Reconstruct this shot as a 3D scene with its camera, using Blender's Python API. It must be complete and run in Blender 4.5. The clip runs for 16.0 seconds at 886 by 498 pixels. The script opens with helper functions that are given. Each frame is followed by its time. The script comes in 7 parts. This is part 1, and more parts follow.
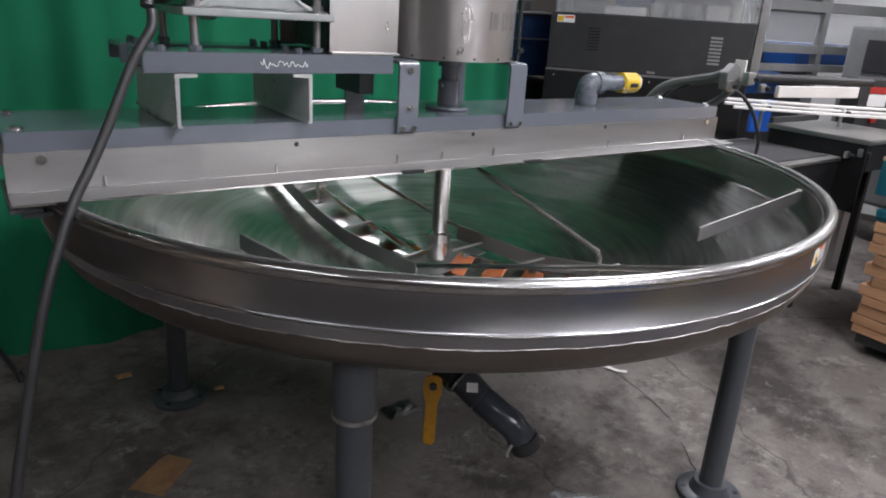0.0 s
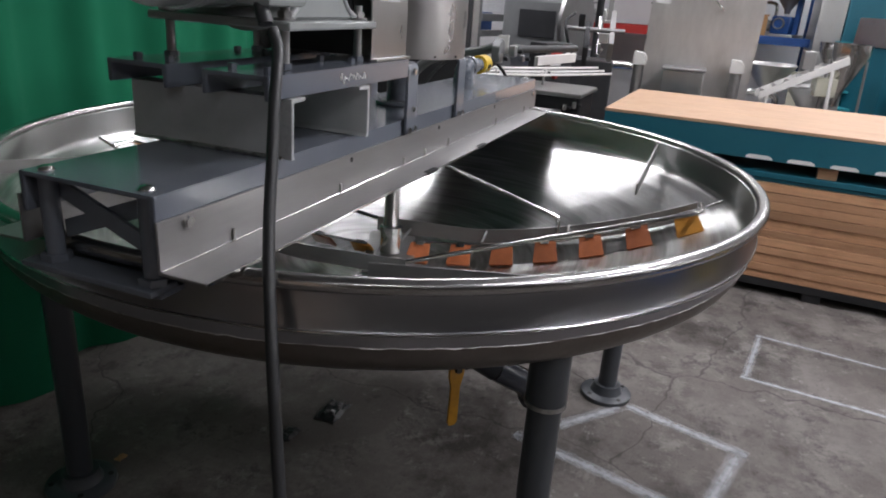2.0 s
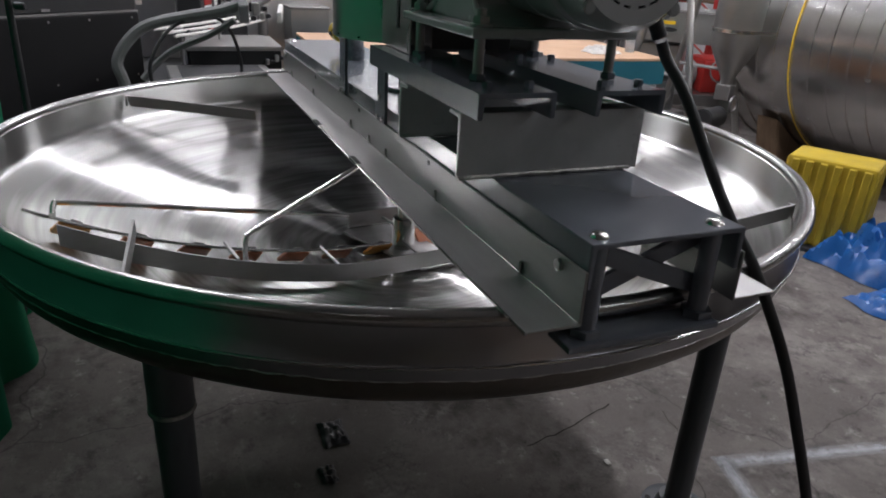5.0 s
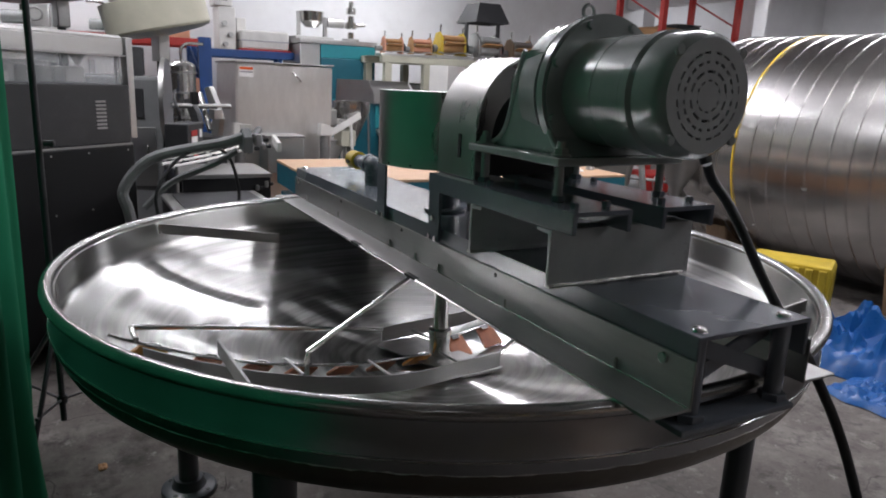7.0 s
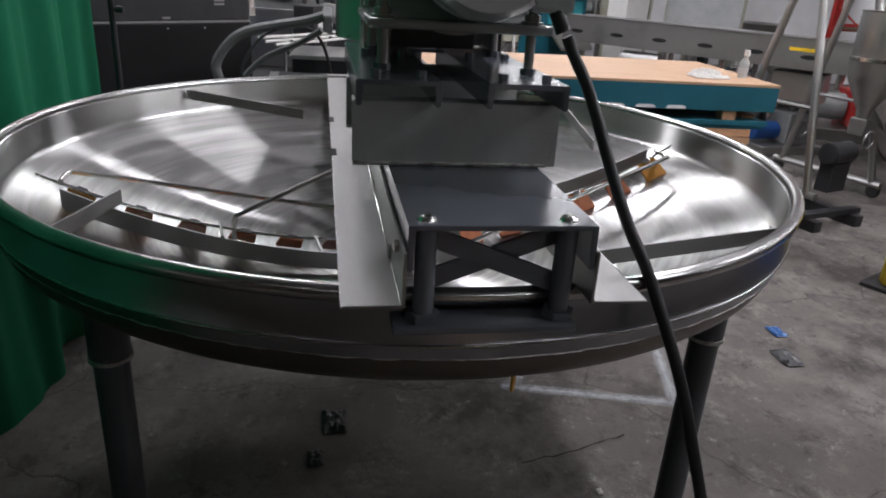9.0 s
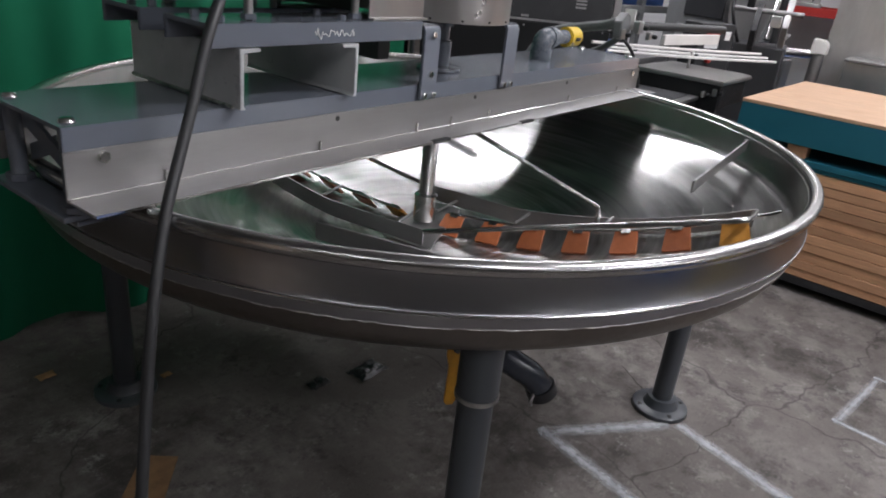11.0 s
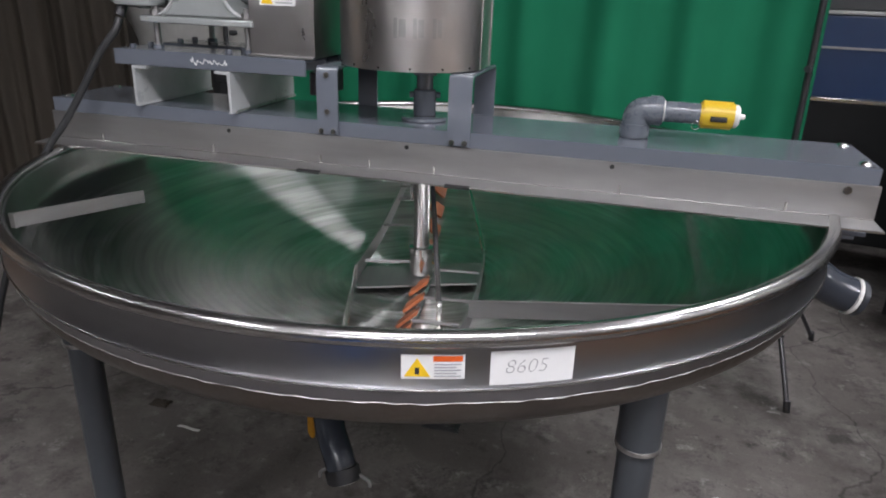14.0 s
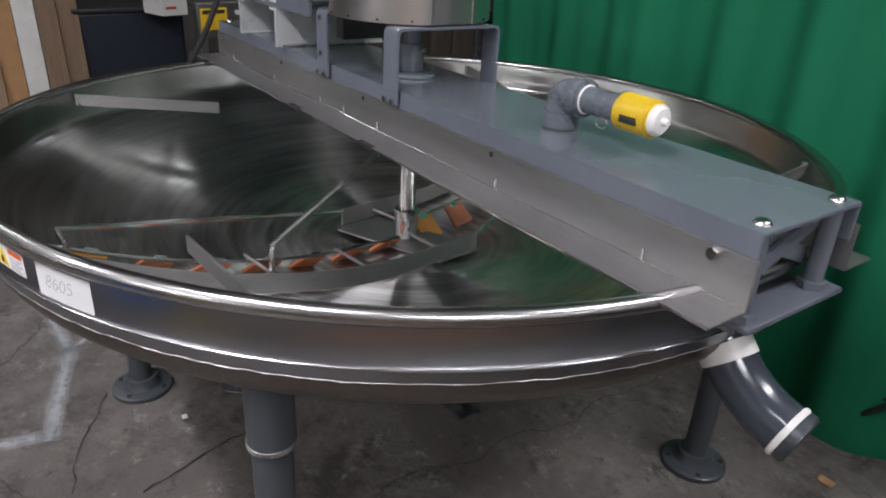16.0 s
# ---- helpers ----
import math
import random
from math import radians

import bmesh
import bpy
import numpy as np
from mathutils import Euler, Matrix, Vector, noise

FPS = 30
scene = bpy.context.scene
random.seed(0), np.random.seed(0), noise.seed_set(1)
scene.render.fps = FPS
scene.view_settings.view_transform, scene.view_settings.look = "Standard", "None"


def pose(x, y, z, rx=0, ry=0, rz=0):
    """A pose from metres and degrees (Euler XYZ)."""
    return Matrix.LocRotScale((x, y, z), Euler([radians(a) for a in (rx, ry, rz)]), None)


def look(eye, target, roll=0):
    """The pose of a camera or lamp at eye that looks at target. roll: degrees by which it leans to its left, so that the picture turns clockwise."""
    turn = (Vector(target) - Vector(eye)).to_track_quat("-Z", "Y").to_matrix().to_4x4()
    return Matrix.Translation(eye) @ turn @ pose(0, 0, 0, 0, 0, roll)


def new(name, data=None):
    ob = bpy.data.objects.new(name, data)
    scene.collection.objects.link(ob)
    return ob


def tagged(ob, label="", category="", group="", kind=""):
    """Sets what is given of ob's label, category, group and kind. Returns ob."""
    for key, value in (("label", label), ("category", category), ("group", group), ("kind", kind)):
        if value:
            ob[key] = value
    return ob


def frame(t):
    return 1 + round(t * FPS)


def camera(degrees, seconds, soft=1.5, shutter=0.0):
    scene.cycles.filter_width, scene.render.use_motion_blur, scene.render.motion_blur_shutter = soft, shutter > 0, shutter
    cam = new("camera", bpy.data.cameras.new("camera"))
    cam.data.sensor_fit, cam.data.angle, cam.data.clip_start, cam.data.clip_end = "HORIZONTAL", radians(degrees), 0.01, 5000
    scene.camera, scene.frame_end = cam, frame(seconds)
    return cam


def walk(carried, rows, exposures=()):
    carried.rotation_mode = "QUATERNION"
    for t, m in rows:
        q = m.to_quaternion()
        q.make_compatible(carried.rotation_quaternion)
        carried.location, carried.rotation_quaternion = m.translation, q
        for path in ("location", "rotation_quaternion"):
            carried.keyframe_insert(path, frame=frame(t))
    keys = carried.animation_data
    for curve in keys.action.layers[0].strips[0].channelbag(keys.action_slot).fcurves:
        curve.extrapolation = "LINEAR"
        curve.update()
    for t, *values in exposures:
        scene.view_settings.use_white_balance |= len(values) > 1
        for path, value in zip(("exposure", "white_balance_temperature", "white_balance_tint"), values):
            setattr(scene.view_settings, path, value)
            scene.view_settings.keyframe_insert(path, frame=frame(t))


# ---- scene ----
cam = camera(65.15, 16.0, soft=1.9)
PATH = [
    (0, (-1.275, -1.761, 1.517), (-0.159, -0.239, 0.858), 3.53),
    (0.5, (-1.503, -1.641, 1.533), (-0.174, -0.312, 0.850), 3.00),
    (1, (-1.652, -1.415, 1.515), (-0.130, -0.318, 0.822), 3.34),
    (1.5, (-1.774, -1.189, 1.541), (-0.134, -0.295, 0.826), 2.87),
    (2, (-2.008, -0.901, 1.554), (-0.240, -0.272, 0.863), 4.00),
    (2.5, (-2.134, -0.670, 1.574), (-0.298, -0.299, 0.874), 3.02),
    (3, (-2.122, -0.325, 1.576), (-0.247, -0.200, 0.892), 2.63),
    (3.5, (-2.079, -0.018, 1.586), (-0.202, -0.123, 0.901), 1.94),
    (4, (-2.064, 0.330, 1.590), (-0.219, -0.038, 0.909), 1.32),
    (4.2, (-2.036, 0.427, 1.595), (-0.225, -0.064, 0.900), 1.83),
    (6.3, (-1.873, 1.043, 1.612), (-0.281, 0.130, 0.817), 3.92),
    (6.5, (-1.893, 1.058, 1.618), (-0.283, 0.130, 0.878), 3.06),
    (7, (-1.927, 1.075, 1.623), (-0.228, 0.128, 1.155), 2.47),
    (7.3, (-1.949, 1.087, 1.628), (-0.256, 0.144, 1.219), 1.75),
    (7.5, (-1.958, 1.080, 1.609), (-0.251, 0.127, 1.185), 3.19),
    (8, (-1.979, 0.910, 1.608), (-0.252, 0.106, 1.000), 2.75),
    (8.5, (-2.070, 0.614, 1.609), (-0.282, 0.045, 0.919), 3.35),
    (9, (-2.113, 0.303, 1.574), (-0.297, -0.067, 0.823), 3.75),
    (9.5, (-2.098, -0.071, 1.582), (-0.289, -0.063, 0.728), 5.31),
    (9.7, (-2.068, -0.217, 1.572), (-0.272, -0.077, 0.703), 4.60),
    (10.75, (-1.836, -1.077, 1.566), (-0.221, -0.191, 0.737), 5.08),
    (11.8, (-1.219, -1.779, 1.578), (-0.156, -0.267, 0.789), 5.47),
    (12, (-1.074, -1.840, 1.595), (-0.164, -0.242, 0.809), 3.58),
    (12.5, (-0.704, -1.893, 1.627), (-0.094, -0.135, 0.892), 3.72),
    (13, (-0.262, -1.994, 1.594), (0.009, -0.134, 0.909), 1.77),
    (13.5, (0.119, -2.056, 1.592), (0.035, -0.185, 0.891), 1.56),
    (14, (0.552, -1.972, 1.595), (0.106, -0.158, 0.880), 1.72),
    (14.5, (0.947, -1.870, 1.589), (0.200, -0.170, 0.847), 2.38),
    (15, (1.259, -1.701, 1.595), (0.209, -0.193, 0.803), 2.36),
    (15.5, (1.448, -1.419, 1.579), (0.195, -0.093, 0.761), 2.48),
    (16, (1.638, -1.097, 1.593), (0.189, 0.001, 0.758), 3.11),
]
walk(cam, [(t, look(eye, target, roll)) for t, eye, target, roll in PATH], [(0, 0.22), (1.5, 0.12), (2.5, -0.25), (9.5, -0.27), (12, 0.05), (16, 0.05)])

# ---- light ----
scene.view_settings.exposure = 0.0
world = bpy.data.worlds.new("world")
world.use_nodes = True
world.node_tree.nodes["Background"].inputs[0].default_value = (0.55, 0.62, 0.75, 1)
world.node_tree.nodes["Background"].inputs[1].default_value = 0.003
scene.world = world

TUBE_WATTS = 100


# ---- materials ----
def mat(name, colour, rough=0.5, metal=0.0, noise_scale=8.0, vary=0.12, bump=0.0, bump_scale=60.0, stretch=(1, 1, 1),
        rough_vary=0.1, stain=None, stain_amount=0.4, stain_scale=3.0, coat=0.0, rand=0.0, gloss=0.5):
    """A surface with variation at two scales: broad tone and fine grain, in metres."""
    m = bpy.data.materials.new(name)
    m.use_nodes = True
    nt = m.node_tree
    n, l = nt.nodes, nt.links
    b = n["Principled BSDF"]
    b.inputs["Metallic"].default_value = metal
    b.inputs["Coat Weight"].default_value = coat
    b.inputs["Coat Roughness"].default_value = 0.15
    b.inputs["Specular IOR Level"].default_value = gloss
    tc = n.new("ShaderNodeTexCoord")
    mp = n.new("ShaderNodeMapping")
    mp.inputs["Scale"].default_value = stretch
    l.new(tc.outputs["Object"], mp.inputs["Vector"])
    big = n.new("ShaderNodeTexNoise")
    big.inputs["Scale"].default_value = noise_scale
    big.inputs["Detail"].default_value = 6
    big.inputs["Roughness"].default_value = 0.65
    l.new(mp.outputs[0], big.inputs["Vector"])
    ramp = n.new("ShaderNodeMapRange")
    ramp.inputs[1].default_value, ramp.inputs[2].default_value = 0.3, 0.7
    ramp.inputs[3].default_value, ramp.inputs[4].default_value = 1 - vary, 1 + vary
    l.new(big.outputs["Fac"], ramp.inputs[0])
    mul = n.new("ShaderNodeMix")
    mul.data_type, mul.blend_type = "RGBA", "MULTIPLY"
    mul.inputs[0].default_value = 1
    mul.inputs[6].default_value = (*colour, 1)
    l.new(ramp.outputs[0], mul.inputs[7])
    out = mul.outputs[2]
    if rand:
        oi = n.new("ShaderNodeObjectInfo")
        rr = n.new("ShaderNodeMapRange")
        rr.inputs[3].default_value, rr.inputs[4].default_value = 1 - rand, 1 + rand
        l.new(oi.outputs["Random"], rr.inputs[0])
        m2 = n.new("ShaderNodeMix")
        m2.data_type, m2.blend_type = "RGBA", "MULTIPLY"
        m2.inputs[0].default_value = 1
        l.new(out, m2.inputs[6])
        l.new(rr.outputs[0], m2.inputs[7])
        out = m2.outputs[2]
    if stain:
        sn = n.new("ShaderNodeTexNoise")
        sn.inputs["Scale"].default_value = stain_scale
        sn.inputs["Detail"].default_value = 8
        sn.inputs["Roughness"].default_value = 0.7
        l.new(tc.outputs["Object"], sn.inputs["Vector"])
        sr = n.new("ShaderNodeMapRange")
        sr.inputs[1].default_value, sr.inputs[2].default_value = 0.5, 0.72
        sr.inputs[4].default_value = stain_amount
        l.new(sn.outputs["Fac"], sr.inputs[0])
        m3 = n.new("ShaderNodeMix")
        m3.data_type = "RGBA"
        l.new(sr.outputs[0], m3.inputs[0])
        l.new(out, m3.inputs[6])
        m3.inputs[7].default_value = (*stain, 1)
        out = m3.outputs[2]
    l.new(out, b.inputs["Base Color"])
    fine = n.new("ShaderNodeTexNoise")
    fine.inputs["Scale"].default_value = bump_scale
    fine.inputs["Detail"].default_value = 4
    l.new(mp.outputs[0], fine.inputs["Vector"])
    rm = n.new("ShaderNodeMapRange")
    rm.inputs[1].default_value, rm.inputs[2].default_value = 0.3, 0.7
    rm.inputs[3].default_value, rm.inputs[4].default_value = max(rough - rough_vary, 0.02), min(rough + rough_vary, 1)
    mixn = n.new("ShaderNodeMath")
    mixn.operation = "ADD"
    half = n.new("ShaderNodeMath")
    half.operation = "MULTIPLY"
    half.inputs[1].default_value = 0.5
    l.new(fine.outputs["Fac"], mixn.inputs[0])
    l.new(big.outputs["Fac"], mixn.inputs[1])
    l.new(mixn.outputs[0], half.inputs[0])
    l.new(half.outputs[0], rm.inputs[0])
    l.new(rm.outputs[0], b.inputs["Roughness"])
    if bump:
        bp = n.new("ShaderNodeBump")
        bp.inputs["Strength"].default_value = bump
        bp.inputs["Distance"].default_value = 0.004
        l.new(fine.outputs["Fac"], bp.inputs["Height"])
        l.new(bp.outputs[0], b.inputs["Normal"])
    return m


def turned_steel(name, colour, rough):
    """Stainless steel polished on a lathe: streaks about the vertical axis, some mirror-like, some brushed."""
    m = mat(name, colour, rough, 1.0, noise_scale=2.2, vary=0.06, rough_vary=0.03, bump_scale=14)
    nt = m.node_tree
    n, l = nt.nodes, nt.links
    b = n["Principled BSDF"]
    tc = n.new("ShaderNodeTexCoord")
    sp = n.new("ShaderNodeSeparateXYZ")
    l.new(tc.outputs["Object"], sp.inputs[0])
    flat = n.new("ShaderNodeCombineXYZ")
    l.new(sp.outputs[0], flat.inputs[0])
    l.new(sp.outputs[1], flat.inputs[1])
    ln = n.new("ShaderNodeVectorMath")
    ln.operation = "LENGTH"
    l.new(flat.outputs[0], ln.inputs[0])
    unit = n.new("ShaderNodeVectorMath")
    unit.operation = "NORMALIZE"
    l.new(flat.outputs[0], unit.inputs[0])

    def rings(radial, around, detail):
        """Noise drawn out along the rings."""
        r = n.new("ShaderNodeMath")
        r.operation = "MULTIPLY"
        r.inputs[1].default_value = radial
        l.new(ln.outputs["Value"], r.inputs[0])
        u = n.new("ShaderNodeVectorMath")
        u.operation = "SCALE"
        u.inputs["Scale"].default_value = around
        l.new(unit.outputs[0], u.inputs[0])
        s2 = n.new("ShaderNodeSeparateXYZ")
        l.new(u.outputs[0], s2.inputs[0])
        p = n.new("ShaderNodeCombineXYZ")
        l.new(s2.outputs[0], p.inputs[0])
        l.new(s2.outputs[1], p.inputs[1])
        l.new(r.outputs[0], p.inputs[2])
        t = n.new("ShaderNodeTexNoise")
        t.inputs["Scale"].default_value = 1.0
        t.inputs["Detail"].default_value = detail
        t.inputs["Roughness"].default_value = 0.6
        l.new(p.outputs[0], t.inputs["Vector"])
        return t.outputs["Fac"]

    brushed = n.new("ShaderNodeBsdfAnisotropic")
    brushed.inputs["Roughness"].default_value = 0.30
    brushed.inputs["Anisotropy"].default_value = 0.86
    brushed.inputs["Rotation"].default_value = 0.0
    l.new(b.inputs["Base Color"].links[0].from_socket, brushed.inputs["Color"])
    tg = n.new("ShaderNodeTangent")
    tg.direction_type, tg.axis = "RADIAL", "Z"
    l.new(tg.outputs[0], brushed.inputs["Tangent"])
    broad, thin = rings(8, 1.2, 1), rings(40, 1.5, 2)
    ad = n.new("ShaderNodeMath")
    ad.operation = "MULTIPLY_ADD"
    ad.inputs[1].default_value = 0.7
    l.new(thin, ad.inputs[0])
    l.new(broad, ad.inputs[2])
    fac = n.new("ShaderNodeMapRange")
    fac.inputs[1].default_value, fac.inputs[2].default_value = 0.70, 1.02
    fac.inputs[3].default_value, fac.inputs[4].default_value = 0.32, 0.80
    l.new(ad.outputs[0], fac.inputs[0])
    mx = n.new("ShaderNodeMixShader")
    l.new(fac.outputs[0], mx.inputs[0])
    l.new(b.outputs[0], mx.inputs[1])
    l.new(brushed.outputs[0], mx.inputs[2])
    l.new(mx.outputs[0], n["Material Output"].inputs["Surface"])
    rg = n.new("ShaderNodeMapRange")
    rg.inputs[1].default_value, rg.inputs[2].default_value = 0.3, 0.7
    rg.inputs[3].default_value, rg.inputs[4].default_value = rough - 0.03, rough + 0.08
    l.new(rings(28, 0.9, 3), rg.inputs[0])
    l.new(rg.outputs[0], b.inputs["Roughness"])
    fn = rings(180, 1.2, 1)
    bp = n.new("ShaderNodeBump")
    bp.inputs["Strength"].default_value = 0.025
    bp.inputs["Distance"].default_value = 0.002
    l.new(fn, bp.inputs["Height"])
    l.new(bp.outputs[0], b.inputs["Normal"])
    return m


def glow(name, colour, strength):
    m = bpy.data.materials.new(name)
    m.use_nodes = True
    b = m.node_tree.nodes["Principled BSDF"]
    b.inputs["Base Color"].default_value = (0.8, 0.8, 0.8, 1)
    b.inputs["Emission Color"].default_value = (*colour, 1)
    b.inputs["Emission Strength"].default_value = strength
    return m


def glass(name, colour, rough=0.05, alpha=0.25):
    m = mat(name, colour, rough, 0.0, vary=0.05, rough_vary=0.03)
    m.node_tree.nodes["Principled BSDF"].inputs["Alpha"].default_value = alpha
    return m


STEEL_DISH = turned_steel("dish steel", (0.53, 0.53, 0.515), 0.18)
STEEL_SIDE = mat("side steel", (0.34, 0.343, 0.355), 0.30, 1.0, 2.5, 0.06, 0.0, 9, (1, 1, 3), 0.02)
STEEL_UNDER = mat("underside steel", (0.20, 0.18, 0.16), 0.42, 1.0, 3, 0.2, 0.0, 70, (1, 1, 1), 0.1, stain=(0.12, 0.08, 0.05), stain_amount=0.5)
STEEL_BRIGHT = mat("bright steel", (0.66, 0.65, 0.63), 0.2, 1.0, 12, 0.06, 0.02, 150, (1, 1, 1), 0.06)
STEEL_RIM = mat("rim steel", (0.44, 0.435, 0.425), 0.24, 1.0, 5, 0.08, 0.0, 12, (1, 1, 1), 0.03)
STEEL_MATT = mat("matt steel", (0.35, 0.345, 0.34), 0.50, 1.0, 5, 0.08, 0.0, 160, (1, 8, 8), 0.06, stain=(0.36, 0.34, 0.31), stain_amount=0.3)
STEEL_SHEET = mat("sheet steel", (0.54, 0.53, 0.52), 0.3, 1.0, 4, 0.08, 0.05, 7, (1, 1, 0.4), 0.06)
STEEL_FAR = mat("old steel", (0.50, 0.50, 0.49), 0.38, 1.0, 3, 0.15, 0.05, 30, (1, 1, 1), 0.1, stain=(0.2, 0.18, 0.15), stain_amount=0.3)
WELD = mat("weld bead", (0.50, 0.49, 0.47), 0.45, 1.0, 40, 0.35, 0.6, 180, stain=(0.06, 0.052, 0.045), stain_amount=1.0, stain_scale=22)
PRIMER = mat("pale grey primer", (0.42, 0.43, 0.43), 0.34, 0.0, 4, 0.10, 0.03, 40, coat=0.15, stain=(0.26, 0.27, 0.27), stain_amount=0.35, stain_scale=6)
GREY_PAINT = mat("grey enamel", (0.125, 0.138, 0.163), 0.20, 0.0, 2.5, 0.07, 0.0, 25, (1, 1, 1), 0.04, coat=0.5, stain=(0.17, 0.20, 0.215), stain_amount=0.12, stain_scale=2)
LEG_PAINT = mat("leg enamel", (0.052, 0.058, 0.065), 0.36, 0.0, 3, 0.04, 0.0, 40, rough_vary=0.03)
MOTOR_PAINT = mat("motor enamel", (0.30, 0.318, 0.312), 0.20, 0.0, 6, 0.1, 0.06, 40, coat=0.4)
PVC = mat("grey pvc", (0.11, 0.125, 0.145), 0.28, 0.0, 6, 0.06, 0.02, 60)
PVC_OUT = mat("slate pvc", (0.040, 0.047, 0.060), 0.17, 0.0, 6, 0.06, 0.0, 60)
PVC_DARK = mat("dark pvc", (0.035, 0.04, 0.048), 0.35, 0.0, 6, 0.1, 0.03, 60)
LEVER_PAINT = mat("ochre lever enamel", (0.42, 0.20, 0.01), 0.45, 0.0, 12, 0.2, 0.05, 60, stain=(0.12, 0.07, 0.02), stain_amount=0.5, stain_scale=14)
YELLOW = mat("yellow plastic", (0.62, 0.42, 0.02), 0.4, 0.0, 8, 0.1, 0.03, 60)
YELLOW_CRATE = mat("yellow crate plastic", (0.50, 0.36, 0.03), 0.45, 0.0, 5, 0.2, 0.05, 40, stain=(0.12, 0.08, 0.02), stain_amount=0.4)
WHITE_PLASTIC = mat("white plastic", (0.7, 0.69, 0.66), 0.4, 0.0, 6, 0.06)
PAPER = mat("white paper", (0.78, 0.78, 0.77), 0.55, 0.0, 6, 0.04)
INK = mat("black ink", (0.03, 0.03, 0.035), 0.6)
PENCIL = mat("grey marker ink", (0.16, 0.16, 0.17), 0.6, 0.0, 60, 0.5)
ORANGE_INK = mat("orange ink", (0.75, 0.12, 0.02), 0.5)
YELLOW_INK = mat("yellow ink", (0.85, 0.55, 0.02), 0.5)
GREY_INK = mat("grey ink", (0.35, 0.35, 0.37), 0.6)
PAD_OCHRE = mat("ochre scraper resin", (0.50, 0.22, 0.03), 0.42, 0.0, 20, 0.2, 0.1, 120)
PAD = mat("brown scraper resin", (0.34, 0.105, 0.04), 0.42, 0.0, 20, 0.2, 0.1, 120, rand=0.35)
RUBBER = mat("black rubber", (0.022, 0.023, 0.024), 0.45, 0.0, 10, 0.15, 0.05, 120)
BLACK = mat("black paint", (0.020, 0.021, 0.023), 0.38, 0.0, 4, 0.15, 0.05, 60, stain=(0.06, 0.06, 0.06), stain_amount=0.4)
CABINET = mat("charcoal enamel", (0.027, 0.028, 0.030), 0.50, 0.0, 3, 0.12, 0.08, 90, stain=(0.07, 0.07, 0.07), stain_amount=0.3)
CABINET_LOW = mat("black enamel", (0.010, 0.0103, 0.011), 0.5, 0.0, 3, 0.15, 0.08, 90, gloss=0.25)
CURTAIN = mat("green curtain cloth", (0.011, 0.150, 0.073), 0.85, 0.0, 1.2, 0.16, 0.1, 220, (1, 1, 0.3), 0.08, gloss=0.15)
DRAPE = mat("brown drape", (0.045, 0.036, 0.026), 0.8, 0.0, 2, 0.25, 0.2, 120, (3, 3, 0.4))
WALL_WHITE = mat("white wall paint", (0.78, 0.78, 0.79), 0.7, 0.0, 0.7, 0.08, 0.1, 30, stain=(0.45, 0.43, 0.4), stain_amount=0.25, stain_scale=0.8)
# shade of the west and north sides put into a darker wall colour
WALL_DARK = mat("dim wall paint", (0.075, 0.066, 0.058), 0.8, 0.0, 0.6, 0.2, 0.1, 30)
CEIL = mat("ceiling paint", (0.36, 0.36, 0.37), 0.8, 0.0, 0.6, 0.15)
PLY = mat("plywood face", (0.50, 0.325, 0.21), 0.62, 0.0, 4, 0.16, 0.1, 40, (7, 0.7, 1), stain=(0.40, 0.24, 0.13), stain_amount=0.6, stain_scale=4)
LUMBER = mat("pine lumber", (0.50, 0.275, 0.15), 0.65, 0.0, 13, 0.18, 0.12, 70, (9, 0.35, 9), rand=0.28, stain=(0.26, 0.11, 0.05), stain_amount=0.45, stain_scale=3)
TEAL = mat("teal paint", (0.008, 0.112, 0.155), 0.5, 0.0, 3, 0.12, 0.1, 60, stain=(0.02, 0.09, 0.11), stain_amount=0.3)
TEAL_LIGHT = mat("light teal paint", (0.02, 0.24, 0.28), 0.5, 0.0, 3, 0.12)
BLUE = mat("blue paint", (0.010, 0.055, 0.20), 0.4, 0.0, 3, 0.15)
TARP = mat("blue tarpaulin", (0.006, 0.085, 0.30), 0.33, 0.0, 6, 0.15, 0.1, 60)
RED = mat("red rack paint", (0.42, 0.025, 0.02), 0.45, 0.0, 4, 0.15)
CREAM = mat("cream enamel", (0.46, 0.45, 0.36), 0.4, 0.0, 3, 0.1)
CARD = mat("cardboard", (0.36, 0.20, 0.09), 0.8, 0.0, 8, 0.15, 0.1, 60)
SALMON = mat("salmon cardboard", (0.55, 0.27, 0.18), 0.8, 0.0, 6, 0.12)
# near-black: paints the shade in holes, slots and notches; rivets use it too
DARK = mat("dark gap", (0.012, 0.012, 0.012), 0.8)
SACK = mat("white woven sack", (0.62, 0.61, 0.58), 0.75, 0.0, 4, 0.12, 0.4, 30)
WOOD_OLD = mat("weathered board", (0.20, 0.13, 0.08), 0.75, 0.0, 4, 0.25, 0.2, 40, (8, 8, 0.8), rand=0.3)
BOTTLE = glass("clear bottle plastic", (0.62, 0.66, 0.66), 0.12, 0.5)
CLEAR = glass("clear acrylic", (0.75, 0.78, 0.8), 0.08, 0.22)
FOIL = mat("insulation cladding", (0.66, 0.645, 0.63), 0.25, 1.0, 2, 0.10, 0.25, 2.2, (0.6, 1, 1), 0.04)
STEEL_GRAIN = mat("grained steel sheet", (0.70, 0.695, 0.685), 0.42, 1.0, 3, 0.10, 0.02, 60, (1, 2.5, 0.8), 0.08, stain=(0.52, 0.51, 0.49), stain_amount=0.35, stain_scale=3)
